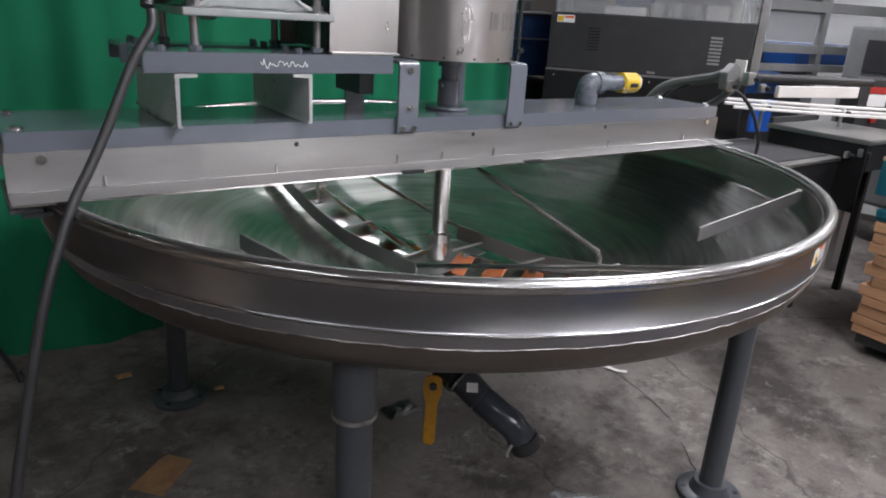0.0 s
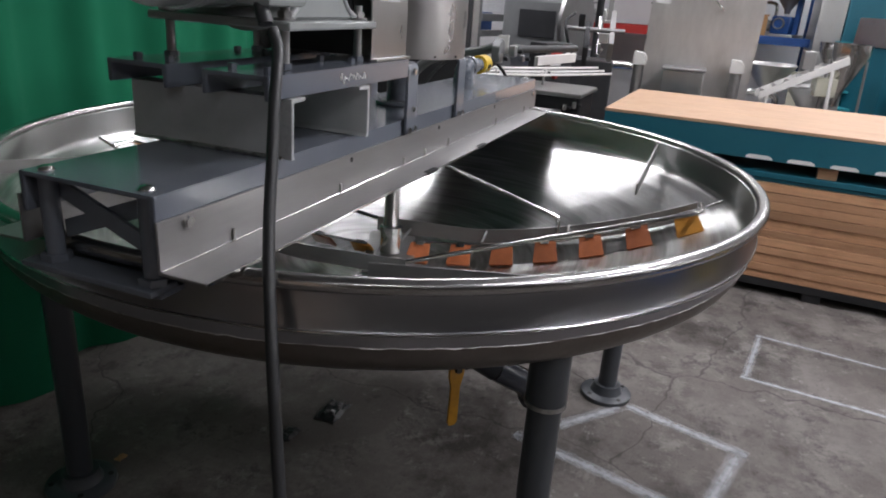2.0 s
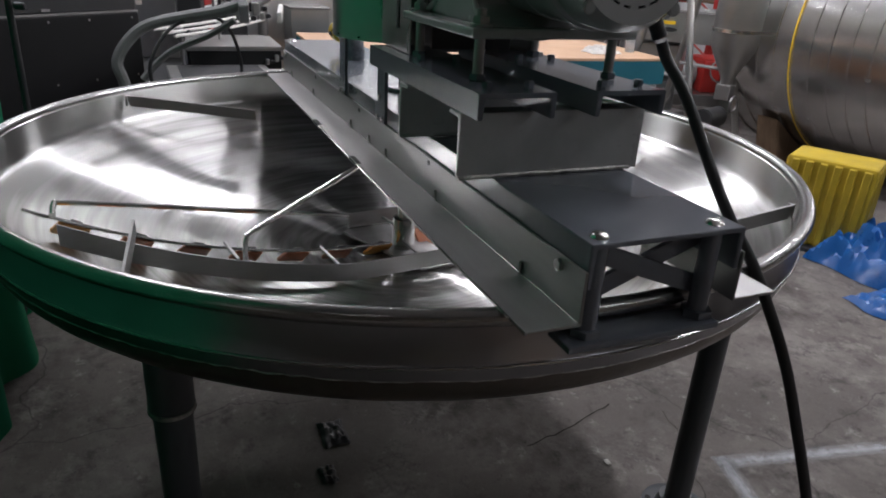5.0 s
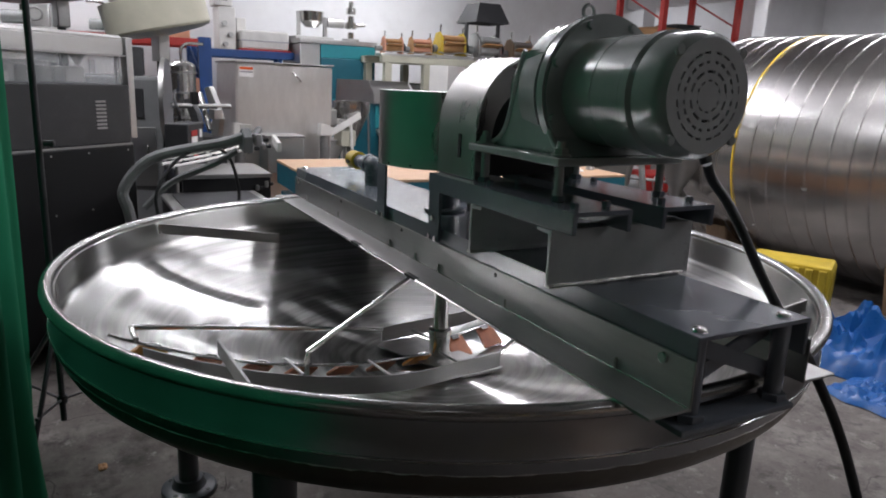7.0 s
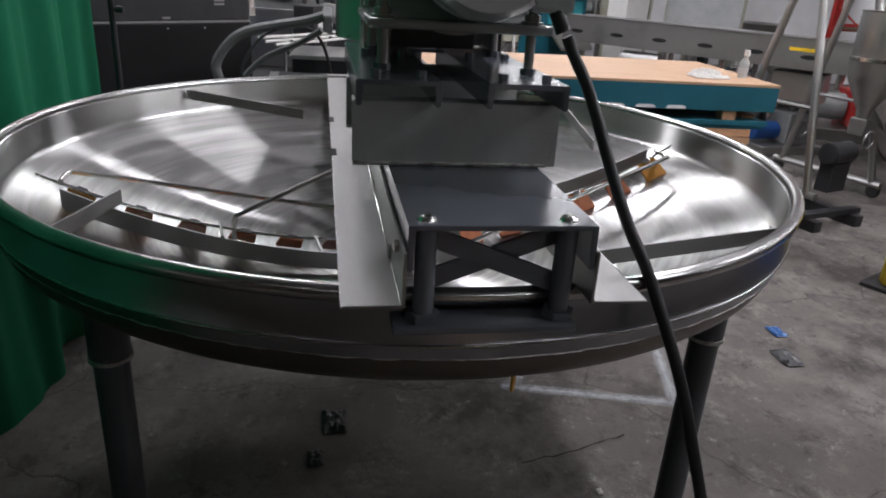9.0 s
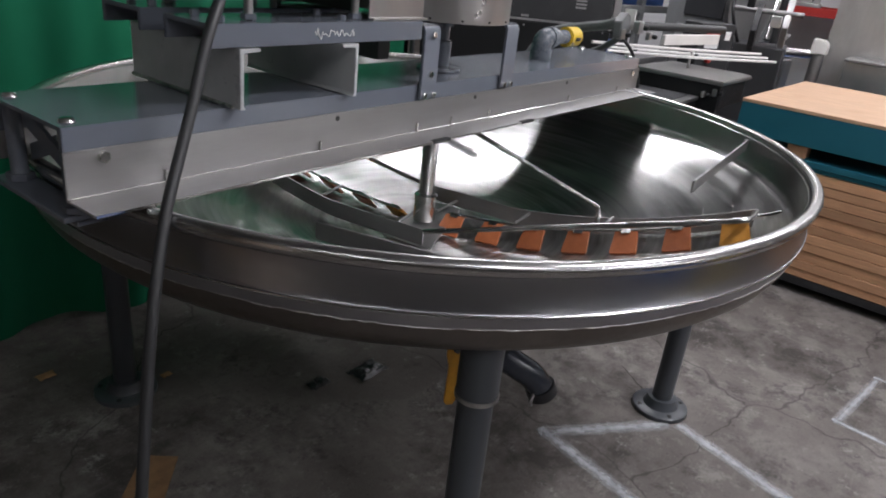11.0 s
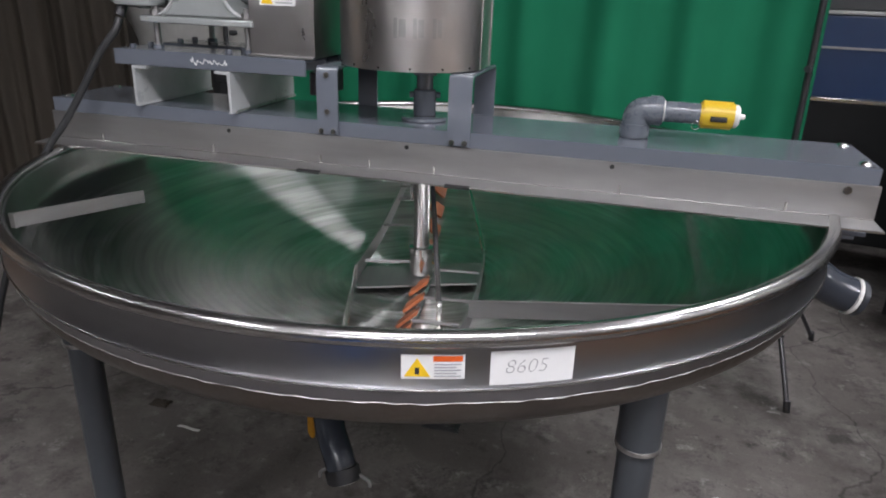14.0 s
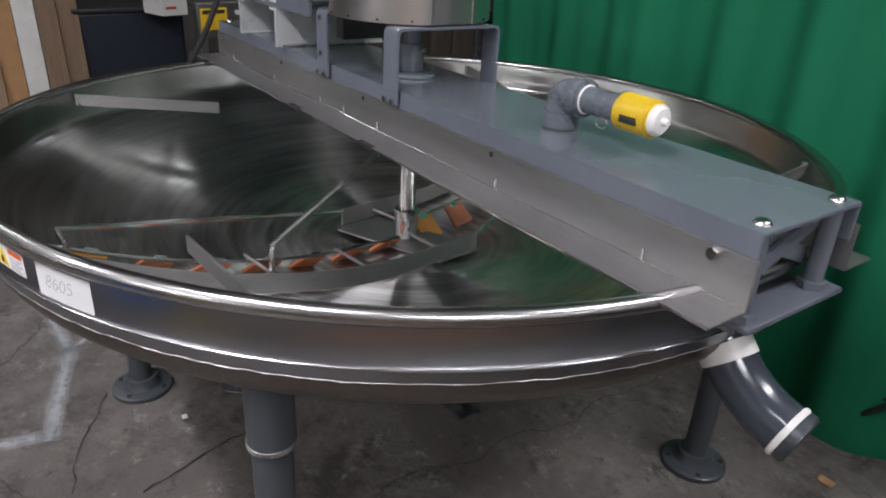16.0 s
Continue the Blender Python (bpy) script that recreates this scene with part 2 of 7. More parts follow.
ARM_GREY = mat("dull grey paint", (0.17, 0.175, 0.175), 0.45, 0.0, 6, 0.12, 0.05, 50)
TUBE_GLOW = glow("fluorescent tube glow", (0.93, 0.97, 1.0), 30)


def concrete():
    """Old concrete: broad dark traffic stains, mottling, pale scuffs, fine grit, scratches and cracks."""
    m = mat("worn concrete", (0.125, 0.112, 0.103), 0.85, 0.0, 1.1, 0.30, 0.3, 40, (1, 1, 1), 0.12, gloss=0.25)
    nt = m.node_tree
    n, l = nt.nodes, nt.links
    b = n["Principled BSDF"]
    out = b.inputs["Base Color"].links[0].from_socket
    tc = n.new("ShaderNodeTexCoord")

    def layer(out, scale, detail, rough, lo, hi, amount, colour, stretch=None, turn=0.0):
        t = n.new("ShaderNodeTexNoise")
        t.inputs["Scale"].default_value = scale
        t.inputs["Detail"].default_value = detail
        t.inputs["Roughness"].default_value = rough
        src = tc.outputs["Object"]
        if stretch:
            mp = n.new("ShaderNodeMapping")
            mp.inputs["Scale"].default_value = stretch
            mp.inputs["Rotation"].default_value = (0, 0, radians(turn))
            l.new(src, mp.inputs["Vector"])
            src = mp.outputs[0]
        l.new(src, t.inputs["Vector"])
        r = n.new("ShaderNodeMapRange")
        r.inputs[1].default_value, r.inputs[2].default_value, r.inputs[4].default_value = lo, hi, amount
        l.new(t.outputs["Fac"], r.inputs[0])
        mx = n.new("ShaderNodeMix")
        mx.data_type = "RGBA"
        l.new(r.outputs[0], mx.inputs[0])
        l.new(out, mx.inputs[6])
        mx.inputs[7].default_value = (*colour, 1)
        return mx.outputs[2]

    out = layer(out, 1.7, 10, 0.70, 0.46, 0.62, 0.75, (0.215, 0.198, 0.184))
    out = layer(out, 0.9, 9, 0.70, 0.51, 0.62, 0.9, (0.046, 0.040, 0.036))
    out = layer(out, 5.5, 10, 0.74, 0.53, 0.64, 0.8, (0.050, 0.046, 0.043))
    out = layer(out, 9.0, 10, 0.78, 0.58, 0.69, 0.8, (0.33, 0.32, 0.305))
    out = layer(out, 3.0, 4, 0.6, 0.62, 0.72, 0.22, (0.22, 0.205, 0.19), (1, 14, 1), 32)
    out = layer(out, 3.0, 4, 0.6, 0.63, 0.72, 0.25, (0.05, 0.045, 0.042), (12, 1, 1), 20)
    out = layer(out, 2.6, 12, 0.80, 0.55, 0.63, 0.7, (0.245, 0.228, 0.212))
    out = layer(out, 14, 8, 0.75, 0.60, 0.68, 0.8, (0.040, 0.036, 0.033))
    out = layer(out, 130, 3, 0.6, 0.60, 0.70, 0.3, (0.26, 0.25, 0.24))
    out = layer(out, 95, 3, 0.6, 0.62, 0.72, 0.6, (0.04, 0.037, 0.035))
    vo = n.new("ShaderNodeTexVoronoi")
    vo.feature = "DISTANCE_TO_EDGE"
    vo.inputs["Scale"].default_value = 0.5
    wn = n.new("ShaderNodeTexNoise")
    wn.inputs["Scale"].default_value = 3.0
    wn.inputs["Detail"].default_value = 6
    l.new(tc.outputs["Object"], wn.inputs["Vector"])
    ad = n.new("ShaderNodeVectorMath")
    ad.operation = "MULTIPLY_ADD"
    ad.inputs[1].default_value = (0.35, 0.35, 0)
    l.new(wn.outputs["Color"], ad.inputs[0])
    l.new(tc.outputs["Object"], ad.inputs[2])
    l.new(ad.outputs[0], vo.inputs["Vector"])
    cr = n.new("ShaderNodeMapRange")
    cr.inputs[1].default_value, cr.inputs[2].default_value = 0.0004, 0.0026
    cr.inputs[3].default_value, cr.inputs[4].default_value = 0.6, 0.0
    l.new(vo.outputs["Distance"], cr.inputs[0])
    m4 = n.new("ShaderNodeMix")
    m4.data_type = "RGBA"
    l.new(cr.outputs[0], m4.inputs[0])
    l.new(out, m4.inputs[6])
    m4.inputs[7].default_value = (0.03, 0.028, 0.026, 1)
    l.new(m4.outputs[2], b.inputs["Base Color"])
    return m


CONCRETE = concrete()


def sprayed():
    """Overspray of white paint, thinning out to both edges of its strip."""
    m = mat("white overspray", (0.52, 0.54, 0.56), 0.8, 0.0, 20, 0.1)
    nt = m.node_tree
    n, l = nt.nodes, nt.links
    uv = n.new("ShaderNodeUVMap")
    sp = n.new("ShaderNodeSeparateXYZ")
    l.new(uv.outputs[0], sp.inputs[0])
    c = n.new("ShaderNodeMath")
    c.operation = "SUBTRACT"
    c.inputs[1].default_value = 0.5
    l.new(sp.outputs[1], c.inputs[0])
    a = n.new("ShaderNodeMath")
    a.operation = "ABSOLUTE"
    l.new(c.outputs[0], a.inputs[0])
    tc = n.new("ShaderNodeTexCoord")
    no = n.new("ShaderNodeTexNoise")
    no.inputs["Scale"].default_value = 26
    no.inputs["Detail"].default_value = 8
    no.inputs["Roughness"].default_value = 0.8
    l.new(tc.outputs["Object"], no.inputs["Vector"])
    s = n.new("ShaderNodeMath")
    s.operation = "MULTIPLY_ADD"
    s.inputs[1].default_value = 0.9
    l.new(no.outputs["Fac"], s.inputs[0])
    l.new(a.outputs[0], s.inputs[2])
    r = n.new("ShaderNodeMapRange")
    r.inputs[1].default_value, r.inputs[2].default_value = 0.42, 0.92
    r.inputs[3].default_value, r.inputs[4].default_value = 0.62, 0.0
    l.new(s.outputs[0], r.inputs[0])
    l.new(r.outputs[0], n["Principled BSDF"].inputs["Alpha"])
    return m


SPRAY = sprayed()


# ---- mesh helpers ----
def thing(name, label, category, at=(0, 0, 0), turn=0.0, group="", kind="", tall=1.0):
    """An Empty at the thing's base; tall stretches its height above the floor."""
    ob = new(name)
    ob.empty_display_size = 0.1
    ob.matrix_basis = pose(at[0], at[1], at[2] * tall, 0, 0, turn) @ Matrix.Diagonal((1, 1, tall, 1))
    return tagged(ob, label, category, group, kind)


def part(name, bm, material, parent=None, label="", smooth=35):
    """Links a bmesh as one mesh object under a thing or a part."""
    me = bpy.data.meshes.new(name)
    bmesh.ops.recalc_face_normals(bm, faces=bm.faces[:])
    if smooth:
        lim = radians(smooth)
        for f in bm.faces:
            f.smooth = True
        for e in bm.edges:
            if len(e.link_faces) != 2 or e.calc_face_angle(0) > lim:
                e.smooth = False
    bm.to_mesh(me)
    bm.free()
    me.materials.append(material)
    ob = new(name, me)
    if parent is not None:
        ob.parent = parent
    if label:
        ob["label"] = label
    return ob


def again(ob, m, parent=None):
    """The same piece once more, at another pose under its parent."""
    c = new(ob.name.split(".")[0], ob.data)
    c.parent = parent or ob.parent
    c.matrix_basis = m
    if "label" in ob:
        c["label"] = ob["label"]
    return c


def box(x0, x1, y0, y1, z0, z1, bevel=0.004, bm=None, turn=None):
    own = bmesh.new()
    r = bmesh.ops.create_cube(own, size=1)
    bmesh.ops.transform(own, verts=own.verts, matrix=Matrix.LocRotScale(((x0 + x1) / 2, (y0 + y1) / 2, (z0 + z1) / 2), None, (abs(x1 - x0), abs(y1 - y0), abs(z1 - z0))))
    b = min(bevel, 0.3 * min(abs(x1 - x0), abs(y1 - y0), abs(z1 - z0)))
    if b > 0:
        bmesh.ops.bevel(own, geom=own.edges[:], offset=b, segments=2, affect="EDGES", profile=0.5)
        own.normal_update()
        for f in own.faces:
            if max(abs(c) for c in f.normal) > 0.999:
                for e in f.edges:
                    e.smooth = False
    if turn is not None:
        bmesh.ops.transform(own, verts=own.verts, matrix=turn)
    return merge(bm, own)


def merge(bm, own):
    if bm is None:
        return own
    me = bpy.data.meshes.new("tmp")
    own.to_mesh(me)
    own.free()
    bm.from_mesh(me)
    bpy.data.meshes.remove(me)
    return bm


def cyl(p0, p1, r, r2=None, seg=24, bm=None, bevel=0.0):
    p0, p1 = Vector(p0), Vector(p1)
    own = bmesh.new()
    d = p1 - p0
    bmesh.ops.create_cone(own, cap_ends=True, segments=seg, radius1=r, radius2=r if r2 is None else r2, depth=d.length)
    if bevel:
        es = [e for e in own.edges if abs(e.verts[0].co.z - e.verts[1].co.z) < 1e-6]
        bmesh.ops.bevel(own, geom=es, offset=bevel, segments=2, affect="EDGES")
    bmesh.ops.transform(own, verts=own.verts, matrix=Matrix.Translation((p0 + p1) / 2) @ d.to_track_quat("Z", "Y").to_matrix().to_4x4())
    return merge(bm, own)


def lathe(profile, seg=96, bm=None, close=True, m=None):
    """Turns (r, z) points about the z axis."""
    own = bmesh.new()
    rings = []
    for r, z in profile:
        if r < 1e-6:
            rings.append([own.verts.new((0, 0, z))])
        else:
            rings.append([own.verts.new((r * math.cos(2 * math.pi * i / seg), r * math.sin(2 * math.pi * i / seg), z)) for i in range(seg)])
    pairs = list(zip(rings[:-1], rings[1:]))
    if close:
        pairs.append((rings[-1], rings[0]))
    for a, b in pairs:
        for i in range(seg):
            j = (i + 1) % seg
            if len(a) == 1 and len(b) == 1:
                continue
            if len(a) == 1:
                own.faces.new((a[0], b[i], b[j]))
            elif len(b) == 1:
                own.faces.new((a[i], a[j], b[0]))
            else:
                own.faces.new((a[i], a[j], b[j], b[i]))
    if m is not None:
        bmesh.ops.transform(own, verts=own.verts, matrix=m)
    return merge(bm, own)


def tube(points, r, seg=12, bm=None, smooth=4):
    """A round rod or hose through points, its corners rounded."""
    pts = [Vector(p) for p in points]
    if smooth and len(pts) > 2:
        fine = []
        for i in range(len(pts) - 1):
            p0, p1, p2, p3 = pts[max(i - 1, 0)], pts[i], pts[i + 1], pts[min(i + 2, len(pts) - 1)]
            for k in range(smooth):
                t = k / smooth
                fine.append(0.5 * ((2 * p1) + (p2 - p0) * t + (2 * p0 - 5 * p1 + 4 * p2 - p3) * t * t + (3 * p1 - p0 - 3 * p2 + p3) * t ** 3))
        pts = fine + [pts[-1]]
    own = bmesh.new()
    rings = []
    up = None
    for i, p in enumerate(pts):
        d = (pts[min(i + 1, len(pts) - 1)] - pts[max(i - 1, 0)]).normalized()
        if up is None:
            up = d.orthogonal().normalized()
        up = (up - d * up.dot(d)).normalized()
        side = d.cross(up)
        rings.append([own.verts.new(p + r * (math.cos(a) * up + math.sin(a) * side)) for a in (2 * math.pi * k / seg for k in range(seg))])
    for a, b in zip(rings[:-1], rings[1:]):
        for k in range(seg):
            own.faces.new((a[k], a[(k + 1) % seg], b[(k + 1) % seg], b[k]))
    own.faces.new(rings[0][::-1])
    own.faces.new(rings[-1])
    return merge(bm, own)


def prism(outline, axis, a, b, bevel=0.0, bm=None):
    """A flat outline pushed along an axis: x takes (y, z) points, y takes (x, z), z takes (x, y)."""
    own = bmesh.new()
    put = {"x": lambda u, v, w: (w, u, v), "y": lambda u, v, w: (u, w, v), "z": lambda u, v, w: (u, v, w)}[axis]
    lo = [own.verts.new(put(u, v, a)) for u, v in outline]
    hi = [own.verts.new(put(u, v, b)) for u, v in outline]
    own.faces.new(lo)
    own.faces.new(hi[::-1])
    for i in range(len(outline)):
        j = (i + 1) % len(outline)
        own.faces.new((lo[i], hi[i], hi[j], lo[j]))
    bmesh.ops.recalc_face_normals(own, faces=own.faces[:])
    if bevel:
        bmesh.ops.bevel(own, geom=own.edges[:], offset=bevel, segments=2, affect="EDGES")
    return merge(bm, own)


def channel(axis, a, b, u0, u1, top, depth, t=0.008, down=True):
    """A rolled channel, open below, along x."""
    lo = top - depth
    pts = [(u0, top), (u1, top), (u1, lo), (u1 - t, lo), (u1 - t * 1.3, top - t), (u0 + t * 1.3, top - t), (u0 + t, lo), (u0, lo)]
    return prism(pts, axis, a, b, 0.0015)


def hexhead(p, n, r=0.011, h=0.008, bm=None):
    p, n = Vector(p), Vector(n).normalized()
    return cyl(p, p + n * h, r, seg=6, bm=bm, bevel=0.0012)


def arc(cx, cy, r, a0, a1, n):
    return [(cx + r * math.cos(radians(a0 + (a1 - a0) * i / n)), cy + r * math.sin(radians(a0 + (a1 - a0) * i / n))) for i in range(n + 1)]


# ---- structure ----
def plane_part(name, x0, x1, y0, y1, z0, z1, material, label, category):
    ob = part(name, box(x0, x1, y0, y1, z0, z1, 0.0), material)
    return tagged(ob, label, category, kind="structure")


plane_part("floor", -7.0, 13.0, -16.0, 7.0, -0.2, 0.0, CONCRETE, "worn grey concrete floor, stained and cracked", "floor")
plane_part("ceiling", -7.0, 9.6, -16.0, 7.0, 5.2, 5.4, CEIL, "grey painted ceiling of a warehouse", "ceiling")
plane_part("wall_east", 9.6, 9.8, -16.0, 7.0, 0, 5.2, WALL_WHITE, "white painted warehouse wall behind the storage rack", "wall")
plane_part("wall_west", -7.2, -7.0, -16.0, 7.0, 0, 5.2, WALL_DARK, "brownish warehouse wall, its colour darkened for the poorly lit west side", "wall")
plane_part("wall_north", -7.0, 9.6, 6.8, 7.0, 0, 5.2, WALL_DARK, "warehouse wall behind the curtain, its colour darkened for shade", "wall")
plane_part("wall_south", -7.0, 9.6, -16.2, -16.0, 0, 5.2, WALL_WHITE, "far white warehouse wall", "wall")


def paint_line(points, width):
    """Sprayed white lines on the floor along points."""
    bm = bmesh.new()
    uv = bm.loops.layers.uv.new("UVMap")
    for (xa, ya), (xb, yb) in zip(points[:-1], points[1:]):
        a, b = Vector((xa, ya, 0.004)), Vector((xb, yb, 0.004))
        d = (b - a).normalized()
        s = Vector((-d.y, d.x, 0)) * width / 2
        a, b = a - d * width * 0.35, b + d * width * 0.35
        f = bm.faces.new([bm.verts.new(v) for v in (a - s, b - s, b + s, a + s)])
        for loop, c in zip(f.loops, ((0, 0), (1, 0), (1, 1), (0, 1))):
            loop[uv].uv = c
    ob = part("floor_marking", bm, SPRAY, None, smooth=0)
    return tagged(ob, "white spray-painted outline left on the concrete floor", "floor marking", kind="structure")


paint_line([(0.56, -0.78), (0.205, -0.48), (0.03, -1.13), (0.47, -1.26), (0.60, -0.85)], 0.078)
paint_line([(1.10, -1.295), (1.60, -1.38), (1.50, -2.06), (1.01, -2.00), (1.10, -1.295)], 0.05)
paint_line([(-1.6, -0.9), (-1.08, -0.87), (-0.57, -1.02), (-0.72, -1.7)], 0.085)
paint_line([(-1.30, -0.55), (-1.09, -0.87)], 0.06)


def ceiling_tube(x, y, z, turn, watts, up=0.0):
    t = thing("fluorescent_light", "white fluorescent strip light, lit, hung below the ceiling", "ceiling light", (x, y, z), turn, "fluorescent lights")
    part("housing", prism([(-0.17, -0.02), (0.17, -0.02), (0.10, 0.07), (-0.10, 0.07)], "y", -1.2, 1.2, 0.004), WHITE_PLASTIC, t)
    for s in (-0.08, 0.08):
        part("tube", cyl((s, -1.15, -0.035), (s, 1.15, -0.035), 0.014, seg=12), TUBE_GLOW, t, "glowing white tube")
    for s in (-0.06, 0.06):
        part("hanger", cyl((0, s * 12, 0.07), (0, s * 12, 5.2 - z), 0.004, seg=6), STEEL_MATT, t)
    la = bpy.data.lights.new("tube_light", "AREA")
    la.shape, la.size, la.size_y, la.energy, la.color = "RECTANGLE", 0.30, 2.35, watts, (1.0, 0.975, 1.055)
    lo = new("tube_light", la)
    lo.matrix_basis = pose(x, y, z - 0.055, 0, 0, turn)
    if up:
        # added lamp above the housing, to brighten the ceiling and its reflections
        ua = la.copy()
        ua.energy = watts * up
        uo = new("tube_uplight", ua)
        uo.matrix_basis = pose(x, y, z + 0.09, 180, 0, turn)
    return t


# the strip at (-5.0, 3.2) is an added, unseen fill from the north-west
for x, y, z, turn, k in [(0.6, 3.4, 4.3, 0, 0.18), (3.2, 1.4, 4.3, 0, 0.95), (1.1, -2.7, 4.3, 90, 1.45), (-2.2, -4.2, 4.3, 0, 0.46), (-5.2, -2.4, 4.2, 0, 0.05), (-5.0, 3.2, 4.2, 30, 0.09), (0.4, -7.2, 4.3, 90, 1.0),
                         (5.2, -2.2, 4.3, 0, 0.9), (8.2, -3.4, 3.6, 0, 0.42), (8.4, 1.2, 4.2, 0, 0.46), (6.6, -11.0, 3.9, 60, 0.7), (5.0, -11.8, 3.9, 60, 0.7)]:
    ceiling_tube(x, y, z, turn, TUBE_WATTS * k, 0.5 if x > 3 or y < -7 else 0.0)


def curtain(name, x0, y0, x1, y1, z0, z1, folds, depth, material, label, seed):
    """A hanging cloth in soft folds with a dragging hem."""
    rng = random.Random(seed)
    ph = [rng.uniform(0, 6.28) for _ in range(5)]
    n, rows = 260, 26
    d = Vector((x1 - x0, y1 - y0, 0))
    s = Vector((-d.y, d.x, 0)).normalized()
    bm = bmesh.new()
    grid = []
    for j in range(rows + 1):
        v = j / rows
        line = []
        for i in range(n + 1):
            u = i / n
            w = depth * (0.6 * math.sin(u * folds * 6.28 + ph[0] + 0.6 * math.sin(u * 9 + ph[1])) + 0.4 * math.sin(u * folds * 2.3 * 6.28 + ph[2]) * (0.4 + 0.6 * v)
                         + 0.5 * math.sin(u * folds * 0.37 * 6.28 + ph[3] + v * 0.8))
            w *= 0.75 + 0.35 * (1 - v)
            hem = (1 - v) ** 6 * 0.05 * math.sin(u * folds * 4.1 + ph[4])
            line.append(bm.verts.new(Vector((x0, y0, z0 + (z1 - z0) * v)) + d * u + s * (w + hem)))
        grid.append(line)
    for a, b in zip(grid[:-1], grid[1:]):
        for i in range(n):
            bm.faces.new((a[i], a[i + 1], b[i + 1], b[i]))
    ob = part(name, bm, material, None, smooth=80)
    so = ob.modifiers.new("thickness", "SOLIDIFY")
    so.thickness = 0.003
    return ob


tagged(curtain("curtain", 1.32, 1.26, -1.36, 1.42, 0.0, 3.1, 6.5, 0.040, CURTAIN, "", 3), "dark green cloth curtain hanging in soft folds behind the kettle", "curtain")
rail = part("curtain_rail", cyl((1.38, 1.25, 3.12), (-1.45, 1.43, 3.12), 0.016, seg=12), BLACK, None)
tagged(rail, "thin black rail that carries the green curtain", "curtain rail")


def light_stand(name, x, y, top, label, turn=0, spread=0.42, mid=0.62):
    t = thing(name, label, "stand", (x, y, 0), turn, "black curtain stands")
    part("pole", cyl((0, 0, 0.12), (0, 0, top), 0.013, seg=12), BLACK, t)
    part("collar", cyl((0, 0, mid), (0, 0, mid + 0.05), 0.024, seg=12, bevel=0.004), BLACK, t)
    part("lower_collar", cyl((0, 0, 0.20), (0, 0, 0.24), 0.022, seg=12, bevel=0.004), BLACK, t)
    part("knob", cyl((0.02, 0, 1.32), (0.06, 0, 1.32), 0.014, seg=10, bevel=0.003), BLACK, t)
    for k in range(3):
        a = radians(30 + 120 * k)
        c, s = math.cos(a), math.sin(a)
        leg = part("leg", tube([(0.02 * c, 0.02 * s, mid + 0.02), (spread * c, spread * s, 0.012)], 0.010, 8), BLACK, t)
        part("brace", tube([(0.02 * c, 0.02 * s, 0.22), (spread * 0.62 * c, spread * 0.62 * s, 0.26)], 0.006, 8), BLACK, t)
        part("rubber_foot", cyl((spread * c, spread * s, 0), (spread * 0.97 * c, spread * 0.97 * s, 0.045), 0.014, seg=10), RUBBER, leg)
    return t


light_stand("tripod_stand", 1.27, 1.15, 3.14, "black metal tripod stand holding the curtain rail up", 251, 0.44, 0.52)
light_stand("tripod_stand", -1.50, 1.44, 3.14, "black metal tripod stand holding the curtain rail up", 50)

# ---- the kettle ----
kettle = thing("scraper_kettle", "wide stainless steel kettle on four legs with a drive bridge", "kettle")

# pan: the dished floor, wall and rolled rim
PAN = 1.0095
CX, CY = -0.008, 0.020
Z0, Z1, RD = 0.695, 0.975, 1.068
RHO = (RD ** 2 + (Z1 - Z0) ** 2) / (2 * (Z1 - Z0))


def dish(r):
    return Z0 + RHO - math.sqrt(RHO * RHO - r * r)


inside = [(0, Z0)] + [(RD * i / 24, dish(RD * i / 24)) for i in range(1, 25)] + [(1.079, 0.982), (1.084, 0.994), (1.0845, 1.02), (1.086, 1.074)]
pan = part("pan_floor", lathe(inside + [(1.089, 1.076), (1.088, 0.99), (1.07, 0.968)] + [(RD * i / 12, dish(RD * i / 12) - 0.004) for i in range(11, 0, -1)] + [(0, Z0 - 0.004)], 160, close=False), STEEL_DISH, kettle, "mirror-like turned steel dish with wiping marks")
wall = part("pan_wall", lathe([(1.0905, 1.076), (1.103, 1.070), (1.104, 0.994), (1.1065, 0.9905), (1.1065, 0.9840), (1.1035, 0.9815), (1.1025, 0.976), (1.0985, 0.957), (1.0905, 0.957)], 160), STEEL_SIDE, kettle, "brushed steel side wall with a raised band")
part("rim", lathe([(1.1045 + 0.0160 * math.cos(a), 1.0800 + 0.0160 * math.sin(a)) for a in (2 * math.pi * i / 14 for i in range(14))], 200), STEEL_RIM, kettle, "polished rolled rim")
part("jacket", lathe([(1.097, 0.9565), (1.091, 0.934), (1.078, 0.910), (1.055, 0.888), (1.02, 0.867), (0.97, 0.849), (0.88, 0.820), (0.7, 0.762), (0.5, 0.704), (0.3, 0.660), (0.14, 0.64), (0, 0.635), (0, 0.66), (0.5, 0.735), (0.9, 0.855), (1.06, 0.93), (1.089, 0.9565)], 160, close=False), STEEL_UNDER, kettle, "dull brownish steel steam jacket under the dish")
part("rolled_bead", lathe([(1.1062 + 0.0028 * math.cos(a), 0.9872 + 0.0028 * math.sin(a)) for a in (2 * math.pi * i / 10 for i in range(10))], 200), STEEL_RIM, wall, "bright rolled bead round the wall")
wb = bmesh.new()
rng = random.Random(5)
ring = []
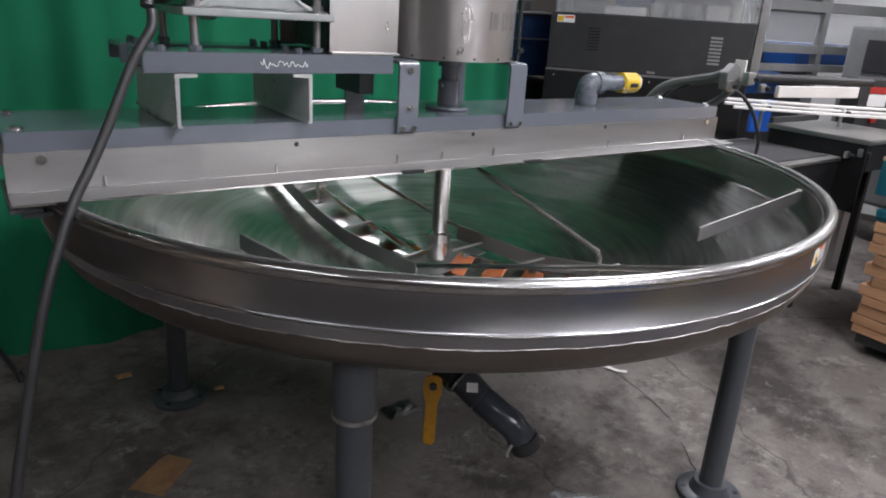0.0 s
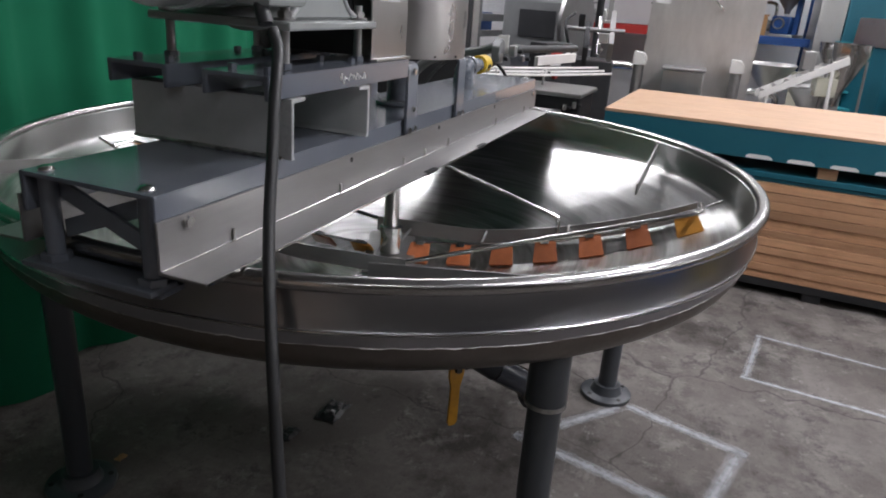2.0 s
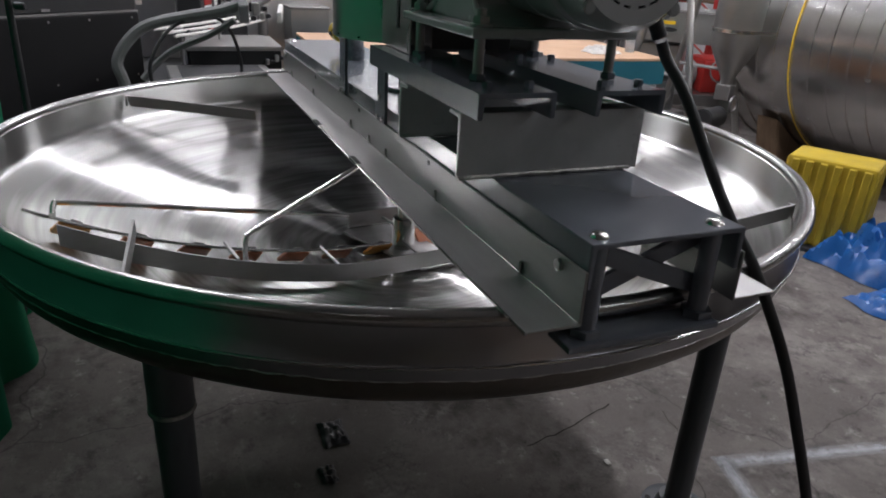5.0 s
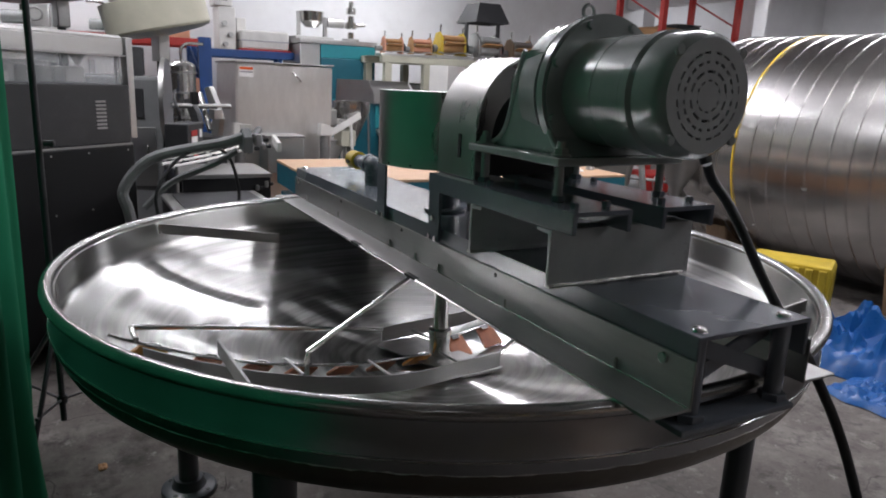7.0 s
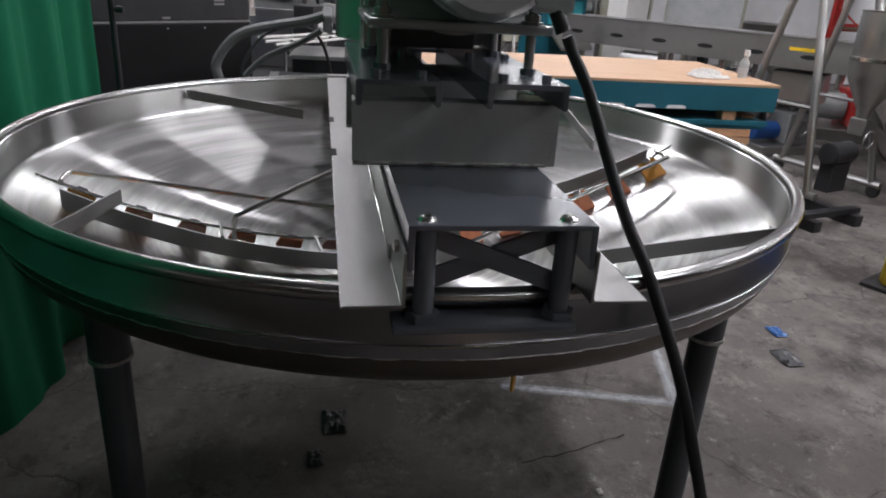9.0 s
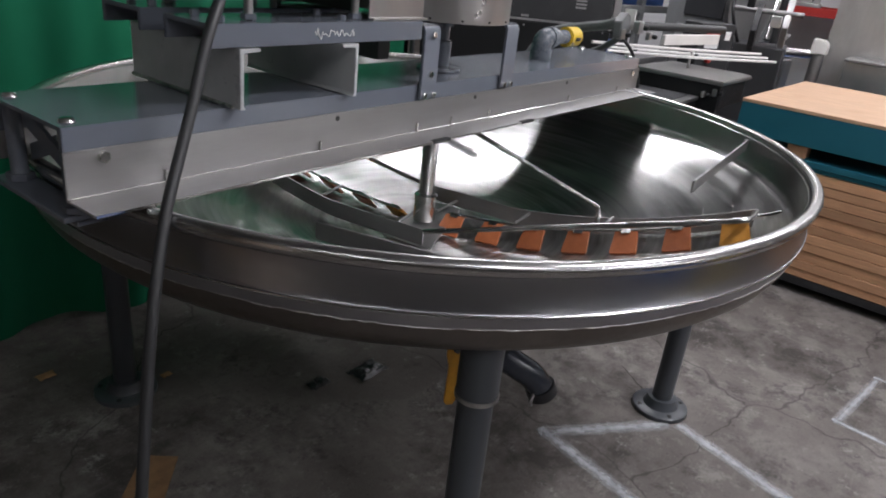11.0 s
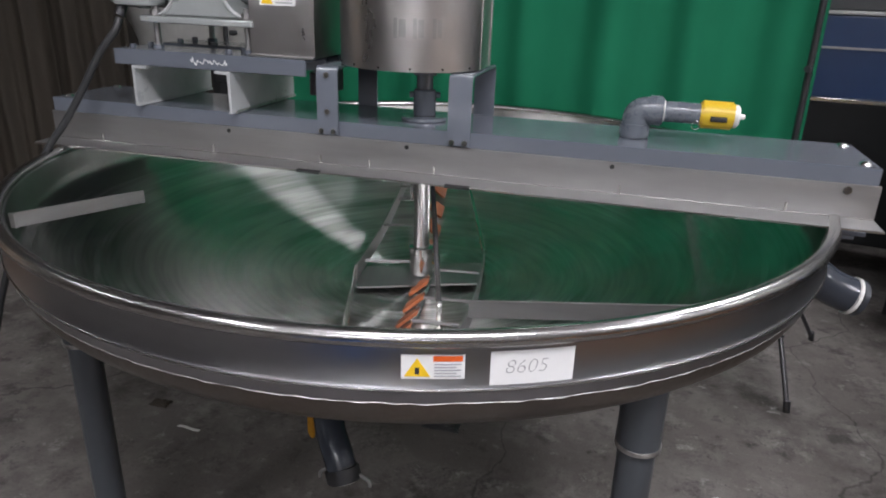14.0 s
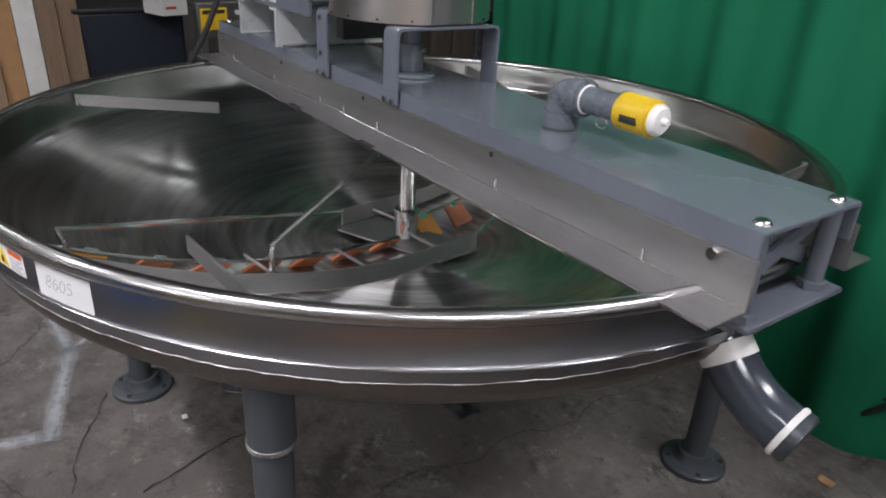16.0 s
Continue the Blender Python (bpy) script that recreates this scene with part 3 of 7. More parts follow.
for i in range(420):
    a = 2 * math.pi * i / 420
    w = 0.0010 + 0.0017 * rng.random()
    c = Vector((math.cos(a), math.sin(a), 0))
    z = 0.957 + 0.0018 * rng.uniform(-1, 1)
    ring.append([wb.verts.new(c * (1.0975 + w * math.cos(q)) + Vector((0, 0, z + w * 0.9 * math.sin(q)))) for q in (0.0, 1.26, 2.51, 3.77, 5.03)])
for i in range(420):
    for k in range(5):
        wb.faces.new((ring[i][k], ring[(i + 1) % 420][k], ring[(i + 1) % 420][(k + 1) % 5], ring[i][(k + 1) % 5]))
part("weld_seam", wb, WELD, wall, "uneven bright weld bead")

for ob in kettle.children:
    if ob.name.split(".")[0] in ("pan_floor", "pan_wall", "rim", "jacket"):
        ob.matrix_basis = Matrix.Translation((CX, CY, 0)) @ Matrix.Diagonal((PAN, PAN, 1, 1))

# stickers on the wall
def bent(a0, a1, z0, z1, r, n=14, thick=0.0008):
    """A thin sheet bent round the wall."""
    bm = bmesh.new()
    vs = []
    for i in range(n + 1):
        a = radians(a0 + (a1 - a0) * i / n)
        vs.append([bm.verts.new((q * math.cos(a), q * math.sin(a), z)) for q, z in ((r, z0), (r, z1), (r + thick, z1), (r + thick, z0))])
    for p, q in zip(vs[:-1], vs[1:]):
        for k in range(4):
            bm.faces.new((p[k], q[k], q[(k + 1) % 4], p[(k + 1) % 4]))
    bm.faces.new(vs[0][::-1])
    bm.faces.new(vs[-1])
    return bm


def bent_text(body, a_mid, z, size, r, material, parent, name="writing"):
    cu = bpy.data.curves.new("text", "FONT")
    cu.body, cu.size, cu.align_x, cu.align_y = body, size, "CENTER", "CENTER"
    cu.shear = 0.2
    cu.offset = -0.0011
    tmp = bpy.data.objects.new("text", cu)
    scene.collection.objects.link(tmp)
    bpy.context.view_layer.update()
    me = bpy.data.meshes.new_from_object(tmp.evaluated_get(bpy.context.evaluated_depsgraph_get()))
    bpy.data.objects.remove(tmp)
    bm = bmesh.new()
    bm.from_mesh(me)
    bpy.data.meshes.remove(me)
    bmesh.ops.triangulate(bm, faces=bm.faces[:])
    for v in bm.verts:
        a = radians(a_mid) + v.co.x / r
        v.co = Vector((r * math.cos(a), r * math.sin(a), z + v.co.y))
    return part(name, bm, material, parent, smooth=0)


LA, LB, PA, PB = -75.8, -70.6, -68.5, -61.3
warn = part("warning_label", bent(LA, LB, 1.0085, 1.0520, 1.1045), PAPER, wall, "white warning label with a yellow triangle")
part("label_header", bent(LA + 2.6, LB - 0.2, 1.0405, 1.0500, 1.1054), ORANGE_INK, warn)
tri_b = bmesh.new()
tv = []
for q in (1.1056, 1.1064):
    for da, dz in ((0.25, 1.0135), (2.35, 1.0135), (1.3, 1.0465)):
        a = radians(LA + da)
        tv.append(tri_b.verts.new((q * math.cos(a), q * math.sin(a), dz)))
tri_b.faces.new(tv[:3])
tri_b.faces.new(tv[3:][::-1])
for i in range(3):
    tri_b.faces.new((tv[i], tv[(i + 1) % 3], tv[3 + (i + 1) % 3], tv[3 + i]))
part("hazard_triangle", tri_b, YELLOW_INK, warn, "yellow hazard triangle")
part("triangle_mark", bent(LA + 1.12, LA + 1.48, 1.018, 1.030, 1.1068, 3), INK, warn)
for k in range(5):
    part("text_bar", bent(LA + 2.7, LB - 0.3 - 0.4 * (k % 2), 1.0345 - 0.0053 * k, 1.0363 - 0.0053 * k, 1.1056, 6), GREY_INK, warn)
paper = part("stock_label", bent(PA, PB, 0.9945, 1.0560, 1.1045), PAPER, wall, "white paper label with a handwritten stock number")
bent_text("8605", (PA + PB) / 2 - 0.6, 1.026, 0.036, 1.1058, PENCIL, paper)

# stops: flat bars welded to the inside of the wall
stop_b = prism([(0.0, -0.006), (0.432, 0.057), (0.446, 0.095), (0.0, 0.032)], "y", -0.003, 0.003, 0.001)
stop = part("wall_baffle", stop_b, STEEL_MATT, kettle, "flat steel bar welded to the wall")
stop.matrix_basis = pose(0.306, -0.740, 0.975, 0, 0, -2.6)
part("bent_tip", box(0.438, 0.446, -0.003, 0.014, 0.060, 0.095, 0.001), STEEL_MATT, stop)
for k in (1, 2, 3):
    m = pose(CX, CY, 0, 0, 0, 90 * k) @ pose(-CX, -CY, 0) @ stop.matrix_basis
    c = again(stop, m)
    again(stop.children[0], Matrix.Identity(4), c)

# legs
for x, y, tx, ty in ((-0.688, -0.693, 0, 0), (0.666, -0.728, 0, 0), (0.695, 0.725, 0, 0), (-0.678, 0.745, 0, 0)):
    leg = part("leg", cyl((x, y, 0.03), (x + tx, y + ty, 0.76), 0.038, seg=32), LEG_PAINT, kettle, "grey painted pipe leg")
    part("sleeve", cyl((x + tx, y + ty, 0.735), (x + tx, y + ty, 0.885), 0.0445, seg=32, bevel=0.003), LEG_PAINT, leg)
    part("sleeve_weld", lathe([(0.041, -0.006), (0.0465, -0.005), (0.047, 0.004), (0.041, 0.006)], 32, m=Matrix.Translation((x + tx, y + ty, 0.735))), WELD, leg)
    part("floor_flange", lathe([(0.0, 0.0), (0.103, 0.0), (0.105, 0.004), (0.104, 0.016), (0.100, 0.019), (0.066, 0.022), (0.060, 0.032), (0.054, 0.056), (0.0, 0.056)], 40, close=False, m=Matrix.Translation((x, y, 0.0))), LEG_PAINT, leg, "round cast floor flange")
    for k in range(4):
        a = radians(45 + 90 * k)
        part("bolt_hole", cyl((x + 0.085 * math.cos(a), y + 0.085 * math.sin(a), 0.017), (x + 0.085 * math.cos(a), y + 0.085 * math.sin(a), 0.0215), 0.009, seg=12), DARK, leg)

# the bridge: an inverted channel with steel angles along both sides
TOP = 1.214
W, E_ = -1.186, 1.178
ASKEW = pose(-0.008, 0.0005, 0.006, 0, 0.3, -0.85)
bridge = part("bridge_beam", channel("x", W, E_, -0.138, 0.142, TOP, 0.072), GREY_PAINT, kettle, "grey painted channel beam across the pan")
NOTCH = ((-0.30, -0.23), (0.13, 0.20))
for s in (-1, 1):
    y_in = -0.1395 if s < 0 else 0.1435
    y_out = y_in + s * 0.0045
    y_tip = y_in + s * 0.092
    ab = prism([(y_in, 1.173), (y_out, 1.173), (y_out, 1.0895), (y_tip, 1.0885), (y_tip, 1.084), (y_in, 1.084)], "x", W - 0.004, E_ + 0.006, 0.0012)
    angle = part("side_angle", ab, STEEL_MATT, bridge, "bare stainless angle along the beam")
    # highlights on fold and flange edge, laid on as strips of brighter steel
    part("bend_line", tube([(W, y_out + s * 0.0016, 1.0905), (E_, y_out + s * 0.0016, 1.0905)], 0.0016, 6, smooth=0), STEEL_BRIGHT, angle, "brighter strip that paints the highlight along the inside bend")
    part("cut_edge", box(W - 0.002, E_ + 0.004, min(y_tip, y_tip + s * 0.0012), max(y_tip, y_tip + s * 0.0012), 1.0838, 1.0888, 0.0), STEEL_BRIGHT, angle, "brighter strip that paints the glint along the flange edge")
    for x in (-1.006, -0.614, -0.265, -0.114, 0.076, 0.581, 0.983):
        part("stud", cyl((x, y_out + s * 0.003, 1.086), (x, y_out + s * 0.003, 1.114), 0.0028, seg=8), STEEL_BRIGHT, angle)
    for x in (-0.56, -0.005, 0.555):
        part("screw_hole", cyl((x, y_out - s * 0.001, 1.160), (x, y_out + s * 0.0012, 1.160), 0.0062, seg=12), DARK, angle)
    for x in (-1.122, 1.110):
        part("hex_bolt", hexhead((x, y_out, 1.158), (0, s, 0)), STEEL_BRIGHT, angle)
    for x0, x1 in NOTCH:
        # the flange is uncut; a dark patch paints the notch's shade
        part("flange_notch", box(x0, x1, y_tip - s * 0.012, y_tip + s * 0.002, 1.0825, 1.0898, 0.0), DARK, angle, "dark patch painting the shade of a notch in the flange")
for x in (-1.157, 1.150):
    sx = 1 if x > 0 else -1
    for y in (-0.100, 0.1125):
        post = part("end_post", cyl((x, y, 1.052), (x, y, TOP - 0.006), 0.0165, seg=20), GREY_PAINT, bridge)
        part("post_nut", hexhead((x, y, 1.049), (0, 0, 1), 0.026, 0.014), GREY_PAINT, post)
        part("top_bolt", lathe([(0, TOP + 0.008), (0.008, TOP + 0.0075), (0.012, TOP + 0.005), (0.0145, TOP), (0, TOP)], 18, close=False, m=Matrix.Translation((x, y, 0))), STEEL_BRIGHT, post)
    for y0, z0, y1, z1, dx in ((-0.100, 1.10, 0.1125, 1.185, -0.010), (-0.100, 1.185, 0.1125, 1.10, -0.018)):
        bar = prism([(y0, z0 - 0.017), (y1, z1 - 0.017), (y1, z1 + 0.017), (y0, z0 + 0.017)], "x", x + sx * (dx - 0.003) * 1.6, x + sx * (dx + 0.003) * 1.6, 0.001)
        part("cross_brace", bar, GREY_PAINT, bridge)
    part("seat_plate", box(min(x - sx * 0.03, x + sx * 0.034), max(x - sx * 0.03, x + sx * 0.034), -0.122, 0.160, 1.037, 1.049, 0.003), GREY_PAINT, bridge)
    part("seat_lug", box(min(x - sx * 0.052, x + sx * 0.01), max(x - sx * 0.052, x + sx * 0.01), -0.12, 0.14, 1.026, 1.0365, 0.002), GREY_PAINT, bridge)

# drive stand: two cross channels, two long channels
for x, f in ((-0.852, 1), (-0.528, -1)):
    cross = prism([(x, 1.2150), (x, 1.334), (x + f * 0.05, 1.334), (x + f * 0.05, 1.327), (x + f * 0.010, 1.325), (x + f * 0.008, 1.222), (x + f * 0.014, 1.2150)], "y", -0.170, 0.208, 0.0012)
    cc = part("cross_channel", cross, PRIMER, bridge, "pale grey channel welded across the beam")
    part("weld_line", tube([(x - f * (0.002 + 0.002 * rng.random()), -0.15 + 0.0105 * k, 1.2175 + 0.001 * rng.random()) for k in range(35)], 0.0042, 6, smooth=2), WELD, cc)
for y0, y1 in ((-0.162, -0.018), (0.062, 0.205)):
    lc = part("long_channel", channel("x", -0.914, -0.297, y0, y1, 1.380, 0.045, 0.009), GREY_PAINT, bridge, "grey channel under the motor")
    for x in (-0.868, -0.548):
        for y in (y0 + 0.03, y1 - 0.035):
            part("hex_bolt", hexhead((x, y, 1.380), (0, 0, 1), 0.0095, 0.012), GREY_PAINT, lc)
scr = bmesh.new()
rng2 = random.Random(9)
px = -0.655
zz = 1.362
for k in range(26):
    nx = px + rng2.uniform(0.002, 0.008)
    nz = 1.357 + rng2.uniform(-0.011, 0.012) * (1.3 if k < 5 else 0.7)
    tube([(px, -0.1632, zz), (nx, -0.1632, nz)], 0.0011, 5, bm=scr, smooth=0)
    px, zz = nx, nz
part("paint_scribble", scr, PAPER, bridge, "illegible white scribble on the channel")

# straps that carry the round guard
for x0 in (-0.270, 0.112):
    x1 = x0 + 0.064
    strap = prism([(-0.152, 1.178), (-0.152, 1.352), (-0.146, 1.363), (-0.135, 1.367), (0.140, 1.367), (0.152, 1.363), (0.158, 1.352), (0.158, 1.178), (0.150, 1.178), (0.150, 1.352), (0.140, 1.359), (-0.135, 1.359), (-0.144, 1.352), (-0.144, 1.178)], "x", x0, x1, 0.0012)
    st = part("guard_strap", strap, GREY_PAINT, bridge, "grey bent strap bolted to the beam")
    bolts = [(-0.152, -1, 1.188), (0.158, 1, 1.188)]
    for y, s, z in bolts:
        for x in (x0 + 0.014, x1 - 0.014):
            part("hex_bolt", hexhead((x, y, z), (0, s, 0), 0.0085, 0.007), STEEL_BRIGHT, st)
        if x0 < 0:
            for z2 in (1.243, 1.343):
                part("hex_bolt", hexhead((x0 + 0.033, y, z2), (0, s, 0), 0.0085, 0.007), STEEL_BRIGHT, st)

# round guard over the drive head: a drum with one flat side
out = [p for p in arc(-0.032, 0.009, 0.213, 17.5, 342.5, 56)]
drum = part("drive_guard", prism(out, "z", 1.371, 1.588, 0.0), STEEL_SHEET, bridge, "rolled stainless guard drum with one flat side")
for k in range(14):
    a = radians(30 + 300 * k / 13)
    part("rivet", cyl((-0.032 + 0.2125 * math.cos(a), 0.009 + 0.2125 * math.sin(a), 1.379), (-0.032 + 0.216 * math.cos(a), 0.009 + 0.216 * math.sin(a), 1.379), 0.003, seg=8), DARK, drum)
for s in (-1, 1):
    part("flat_edge_flange", box(0.166, 0.174, 0.009 + s * 0.060 - 0.003, 0.009 + s * 0.060 + 0.003, 1.371, 1.588, 0.001), STEEL_SHEET, drum)
GHOST = mat("faded lettering", (0.40, 0.395, 0.39), 0.42, 1.0, 20, 0.15)
for k in range(3):
    a0 = -88 + 13.5 * k
    lt = bmesh.new()
    segs = ((0, 2.6, 1.455, 1.505), (3.6, 8.5 - k, 1.458, 1.502))
    for b0, b1, z0, z1 in segs:
        own = bent(a0 + b0, a0 + b1, z0, z1, 0.2132, 4, 0.0005)
        merge(lt, own)
    g = part("faded_letter", lt, GHOST, drum, "ghost of removed lettering")
    g.matrix_basis = pose(-0.032, 0.009, 0)

# shaft, coupling and top collar
shaft = part("agitator_shaft", cyl((0, 0, 0.735), (0, 0, 1.213), 0.0255, seg=28), STEEL_BRIGHT, kettle, "polished steel drive shaft")
part("shaft_collar", lathe([(0, 0.722), (0.034, 0.722), (0.036, 0.726), (0.036, 0.792), (0.0385, 0.795), (0.0385, 0.812), (0.033, 0.815), (0, 0.815)], 28, close=False), STEEL_BRIGHT, shaft)
part("top_collar", lathe([(0, 1.046), (0.036, 1.046), (0.0375, 1.05), (0.0375, 1.082), (0, 1.083)], 28, close=False), STEEL_BRIGHT, shaft)
part("coupling", lathe([(0, 1.222), (0.031, 1.222), (0.033, 1.226), (0.033, 1.298), (0.030, 1.302), (0.024, 1.303), (0.024, 1.34), (0.034, 1.342), (0.034, 1.358), (0, 1.358)], 28, close=False), GREY_PAINT, shaft, "grey shaft coupling")
part("bearing_flange", lathe([(0, 1.2145), (0.066, 1.2145), (0.068, 1.217), (0.066, 1.224), (0.036, 1.229), (0, 1.229)], 36, close=False), GREY_PAINT, shaft, "round flange on the beam")
for a in (20, 200):
    c, s = math.cos(radians(a)), math.sin(radians(a))
    part("set_screw", hexhead((0.033 * c, 0.033 * s, 1.285), (c, s, 0), 0.009, 0.012), GREY_PAINT, shaft)
part("gearbox_plate", box(-0.14, 0.10, -0.07, 0.09, 1.3585, 1.3705, 0.002), BLACK, shaft)

# inlet elbow with a yellow cap on the beam
inlet = part("inlet_elbow", tube([(0.600, 0.0, 1.2145), (0.600, 0.0, 1.262), (0.606, 0.0, 1.280), (0.622, 0.0, 1.288), (0.655, 0.0, 1.289)], 0.036, 28, smooth=5), PVC, kettle, "grey plastic elbow")
part("elbow_collar", cyl((0.628, 0, 1.289), (0.668, 0, 1.289), 0.0395, seg=28, bevel=0.004), PVC, inlet)
part("base_collar", cyl((0.600, 0, 1.2145), (0.600, 0, 1.256), 0.0395, seg=28, bevel=0.004), PVC, inlet)
part("inlet_pipe", cyl((0.665, 0, 1.289), (0.776, 0, 1.289), 0.0275, seg=28), PVC, inlet)
part("white_seam", lathe([(0.0276, 0), (0.031, 0.001), (0.0276, 0.004)], 28, m=Matrix.Translation((0.668, 0, 1.289)) @ pose(0, 0, 0, 0, 90, 0)), WHITE_PLASTIC, inlet)
cap = part("yellow_cap", cyl((0.762, 0, 1.289), (0.846, 0, 1.289), 0.0365, seg=28, bevel=0.005), YELLOW, inlet, "yellow cam-lock cap")
part("cap_end", lathe([(0, 0.862), (0.024, 0.860), (0.030, 0.854), (0.030, 0.844), (0, 0.844)], 24, close=False, m=Matrix.Translation((0, 0, 1.289)) @ pose(0, 0, 0, 0, 90, 0)), WHITE_PLASTIC, cap)
part("cap_nub", cyl((0.858, 0, 1.289), (0.874, 0, 1.289), 0.009, 0.006, 12), WHITE_PLASTIC, cap)
for s in (-1, 1):
    part("cam_lever", box(0.790, 0.826, s * 0.0365 - 0.003, s * 0.0365 + 0.003, 1.279, 1.288, 0.002), BLACK, cap, "black cam lever")
    part("lever_slot", box(0.786, 0.828, s * 0.0345 - 0.002, s * 0.0345 + 0.0023, 1.276, 1.291, 0.001), DARK, cap)
pr = bmesh.new()
lathe([(0.011 + 0.0012 * math.cos(a), 0.0012 * math.sin(a)) for a in (0, 1.57, 3.14, 4.71)], 20, bm=pr, m=Matrix.Translation((0.752, -0.044, 1.265)) @ pose(0, 0, 0, 90, 0, 20))
part("pull_ring", pr, STEEL_BRIGHT, cap)

# gear housing, motor and belt guard
MY, MZ = 0.014, 1.606
foot = part("gear_foot", box(-0.822, -0.458, -0.155, 0.190, 1.456, 1.474, 0.005), MOTOR_PAINT, kettle, "cast grey gear housing on four rods")
body_pts = [(-0.805, 1.4735), (-0.775, 1.479), (-0.752, 1.492), (-0.735, 1.512), (-0.722, 1.54), (-0.712, 1.58), (-0.706, 1.63), (-0.7035, 1.66), (-0.7035, 1.690),
            (-0.622, 1.690), (-0.604, 1.66), (-0.590, 1.62), (-0.580, 1.58), (-0.570, 1.545), (-0.556, 1.515), (-0.535, 1.494), (-0.505, 1.481), (-0.465, 1.4735)]
gear = part("gear_housing", prism(body_pts, "y", MY - 0.135, MY + 0.135, 0.006), MOTOR_PAINT, foot)
for yb in (MY - 0.135, MY + 0.135):
    for half in (body_pts[:9], body_pts[9:]):
        part("raised_edge", tube([(u, yb, v) for u, v in half], 0.0055, 8, smooth=2), PRIMER, gear)
part("gear_rim", cyl((-0.7035, MY, MZ), (-0.612, MY, MZ), 0.157, 0.148, seg=56, bevel=0.012), MOTOR_PAINT, foot)
part("gear_case", cyl((-0.6115, MY, MZ), (-0.49, MY, MZ), 0.105, 0.085, seg=40, bevel=0.004), MOTOR_PAINT, foot)
part("mount_flange", cyl((-0.738, MY, MZ), (-0.7045, MY, MZ), 0.163, seg=56, bevel=0.006), MOTOR_PAINT, foot)
for k in range(8):
    a = radians(22.5 + 45 * k)
    part("flange_bolt", hexhead((-0.738, MY + 0.148 * math.cos(a), MZ + 0.148 * math.sin(a)), (-1, 0, 0), 0.010, 0.010), MOTOR_PAINT, foot)
eye = lathe([(0.015 + 0.0042 * math.cos(a), 0.0042 * math.sin(a)) for a in (2 * math.pi * i / 8 for i in range(8))], 24, m=Matrix.Translation((-0.66, MY, MZ + 0.172)) @ pose(0, 0, 0, 0, 90, 0))
part("lifting_eye", eye, MOTOR_PAINT, foot)
part("gear_shaft", cyl((-0.49, MY, MZ), (-0.44, MY, MZ), 0.02, seg=20), STEEL_MATT, foot)
for x in (-0.790, -0.492):
    for y in (-0.122, 0.160):
        rod = part("mount_rod", cyl((x, y, 1.3805), (x, y, 1.505), 0.0095, seg=14), STEEL_MATT, foot)
        part("washer", cyl((x, y, 1.4745), (x, y, 1.479), 0.021, seg=16), STEEL_MATT, rod)
        part("nut", hexhead((x, y, 1.479), (0, 0, 1), 0.016, 0.013), STEEL_MATT, rod)
        part("lower_nut", hexhead((x, y, 1.381), (0, 0, 1), 0.016, 0.012), GREY_PAINT, rod)
motor = part("motor_body", lathe([(0, 0), (0.128, 0), (0.128, 0.016), (0.116, 0.028), (0.116, 0.118), (0.1175, 0.119), (0.1175, 0.124), (0.116, 0.125), (0.116, 0.204), (0.122, 0.212), (0.122, 0.232), (0.110, 0.242), (0, 0.242)], 48, close=False, m=Matrix.Translation((-0.703, MY, MZ)) @ pose(0, 0, 0, 0, -90, 0)), MOTOR_PAINT, kettle, "dark green-grey painted electric motor")
cowl = part("fan_cowl", lathe([(0.110, 0.238), (0.118, 0.245), (0.1185, 0.292), (0.114, 0.308), (0.104, 0.318), (0.099, 0.3185), (0.099, 0.311), (0.108, 0.301), (0.112, 0.245)], 48, m=Matrix.Translation((-0.703, MY, MZ)) @ pose(0, 0, 0, 0, -90, 0)), MOTOR_PAINT, motor)
grille = bmesh.new()
X = -0.703 - 0.3165
for r in (0.013, 0.036, 0.053, 0.070, 0.086, 0.098):
    w = 0.014 if r < 0.02 else 0.0060
    lathe([(max(r - w, 0.0005), -0.0025), (r + w, -0.0025), (r + w, 0.0025), (max(r - w, 0.0005), 0.0025)], 48, bm=grille, m=Matrix.Translation((X, MY, MZ)) @ pose(0, 0, 0, 0, -90, 0))
for k in range(20):
    a = radians(18 * k)
    r0 = 0.018 if k % 2 == 0 else 0.053
    c, s = math.cos(a), math.sin(a)
    w = 0.0042 if k % 5 else 0.0075
    d = Vector((0, c, s))
    tq = Vector((0, -s, c))
    p, q = Vector((X, MY, MZ)) + d * r0, Vector((X, MY, MZ)) + d * 0.100
    vs = [grille.verts.new(v + e + Vector((h, 0, 0))) for h in (-0.0022, 0.0022) for v in (p, q) for e in (tq * w, -tq * w)]
    for f in ((0, 1, 3, 2), (4, 6, 7, 5), (0, 2, 6, 4), (1, 5, 7, 3), (0, 4, 5, 1), (2, 3, 7, 6)):
        grille.faces.new([vs[i] for i in f])
# paler than the motor enamel: light on the west face put into colour
part("fan_grille", grille, PRIMER, cowl, "slotted fan grille, paled to stand in for light on its face")
fan = bmesh.new()
cyl((X + 0.03, MY, MZ), (X + 0.012, MY, MZ), 0.024, bm=fan)
for k in range(7):
    a = 2 * math.pi * k / 7
    box(X + 0.012, X + 0.030, -0.003, 0.003, 0.02, 0.082, 0.001, fan, Matrix.Translation((0, MY, MZ)) @ pose(0, 0, 0, math.degrees(a), 0, 0))
part("fan", fan, BLACK, cowl)
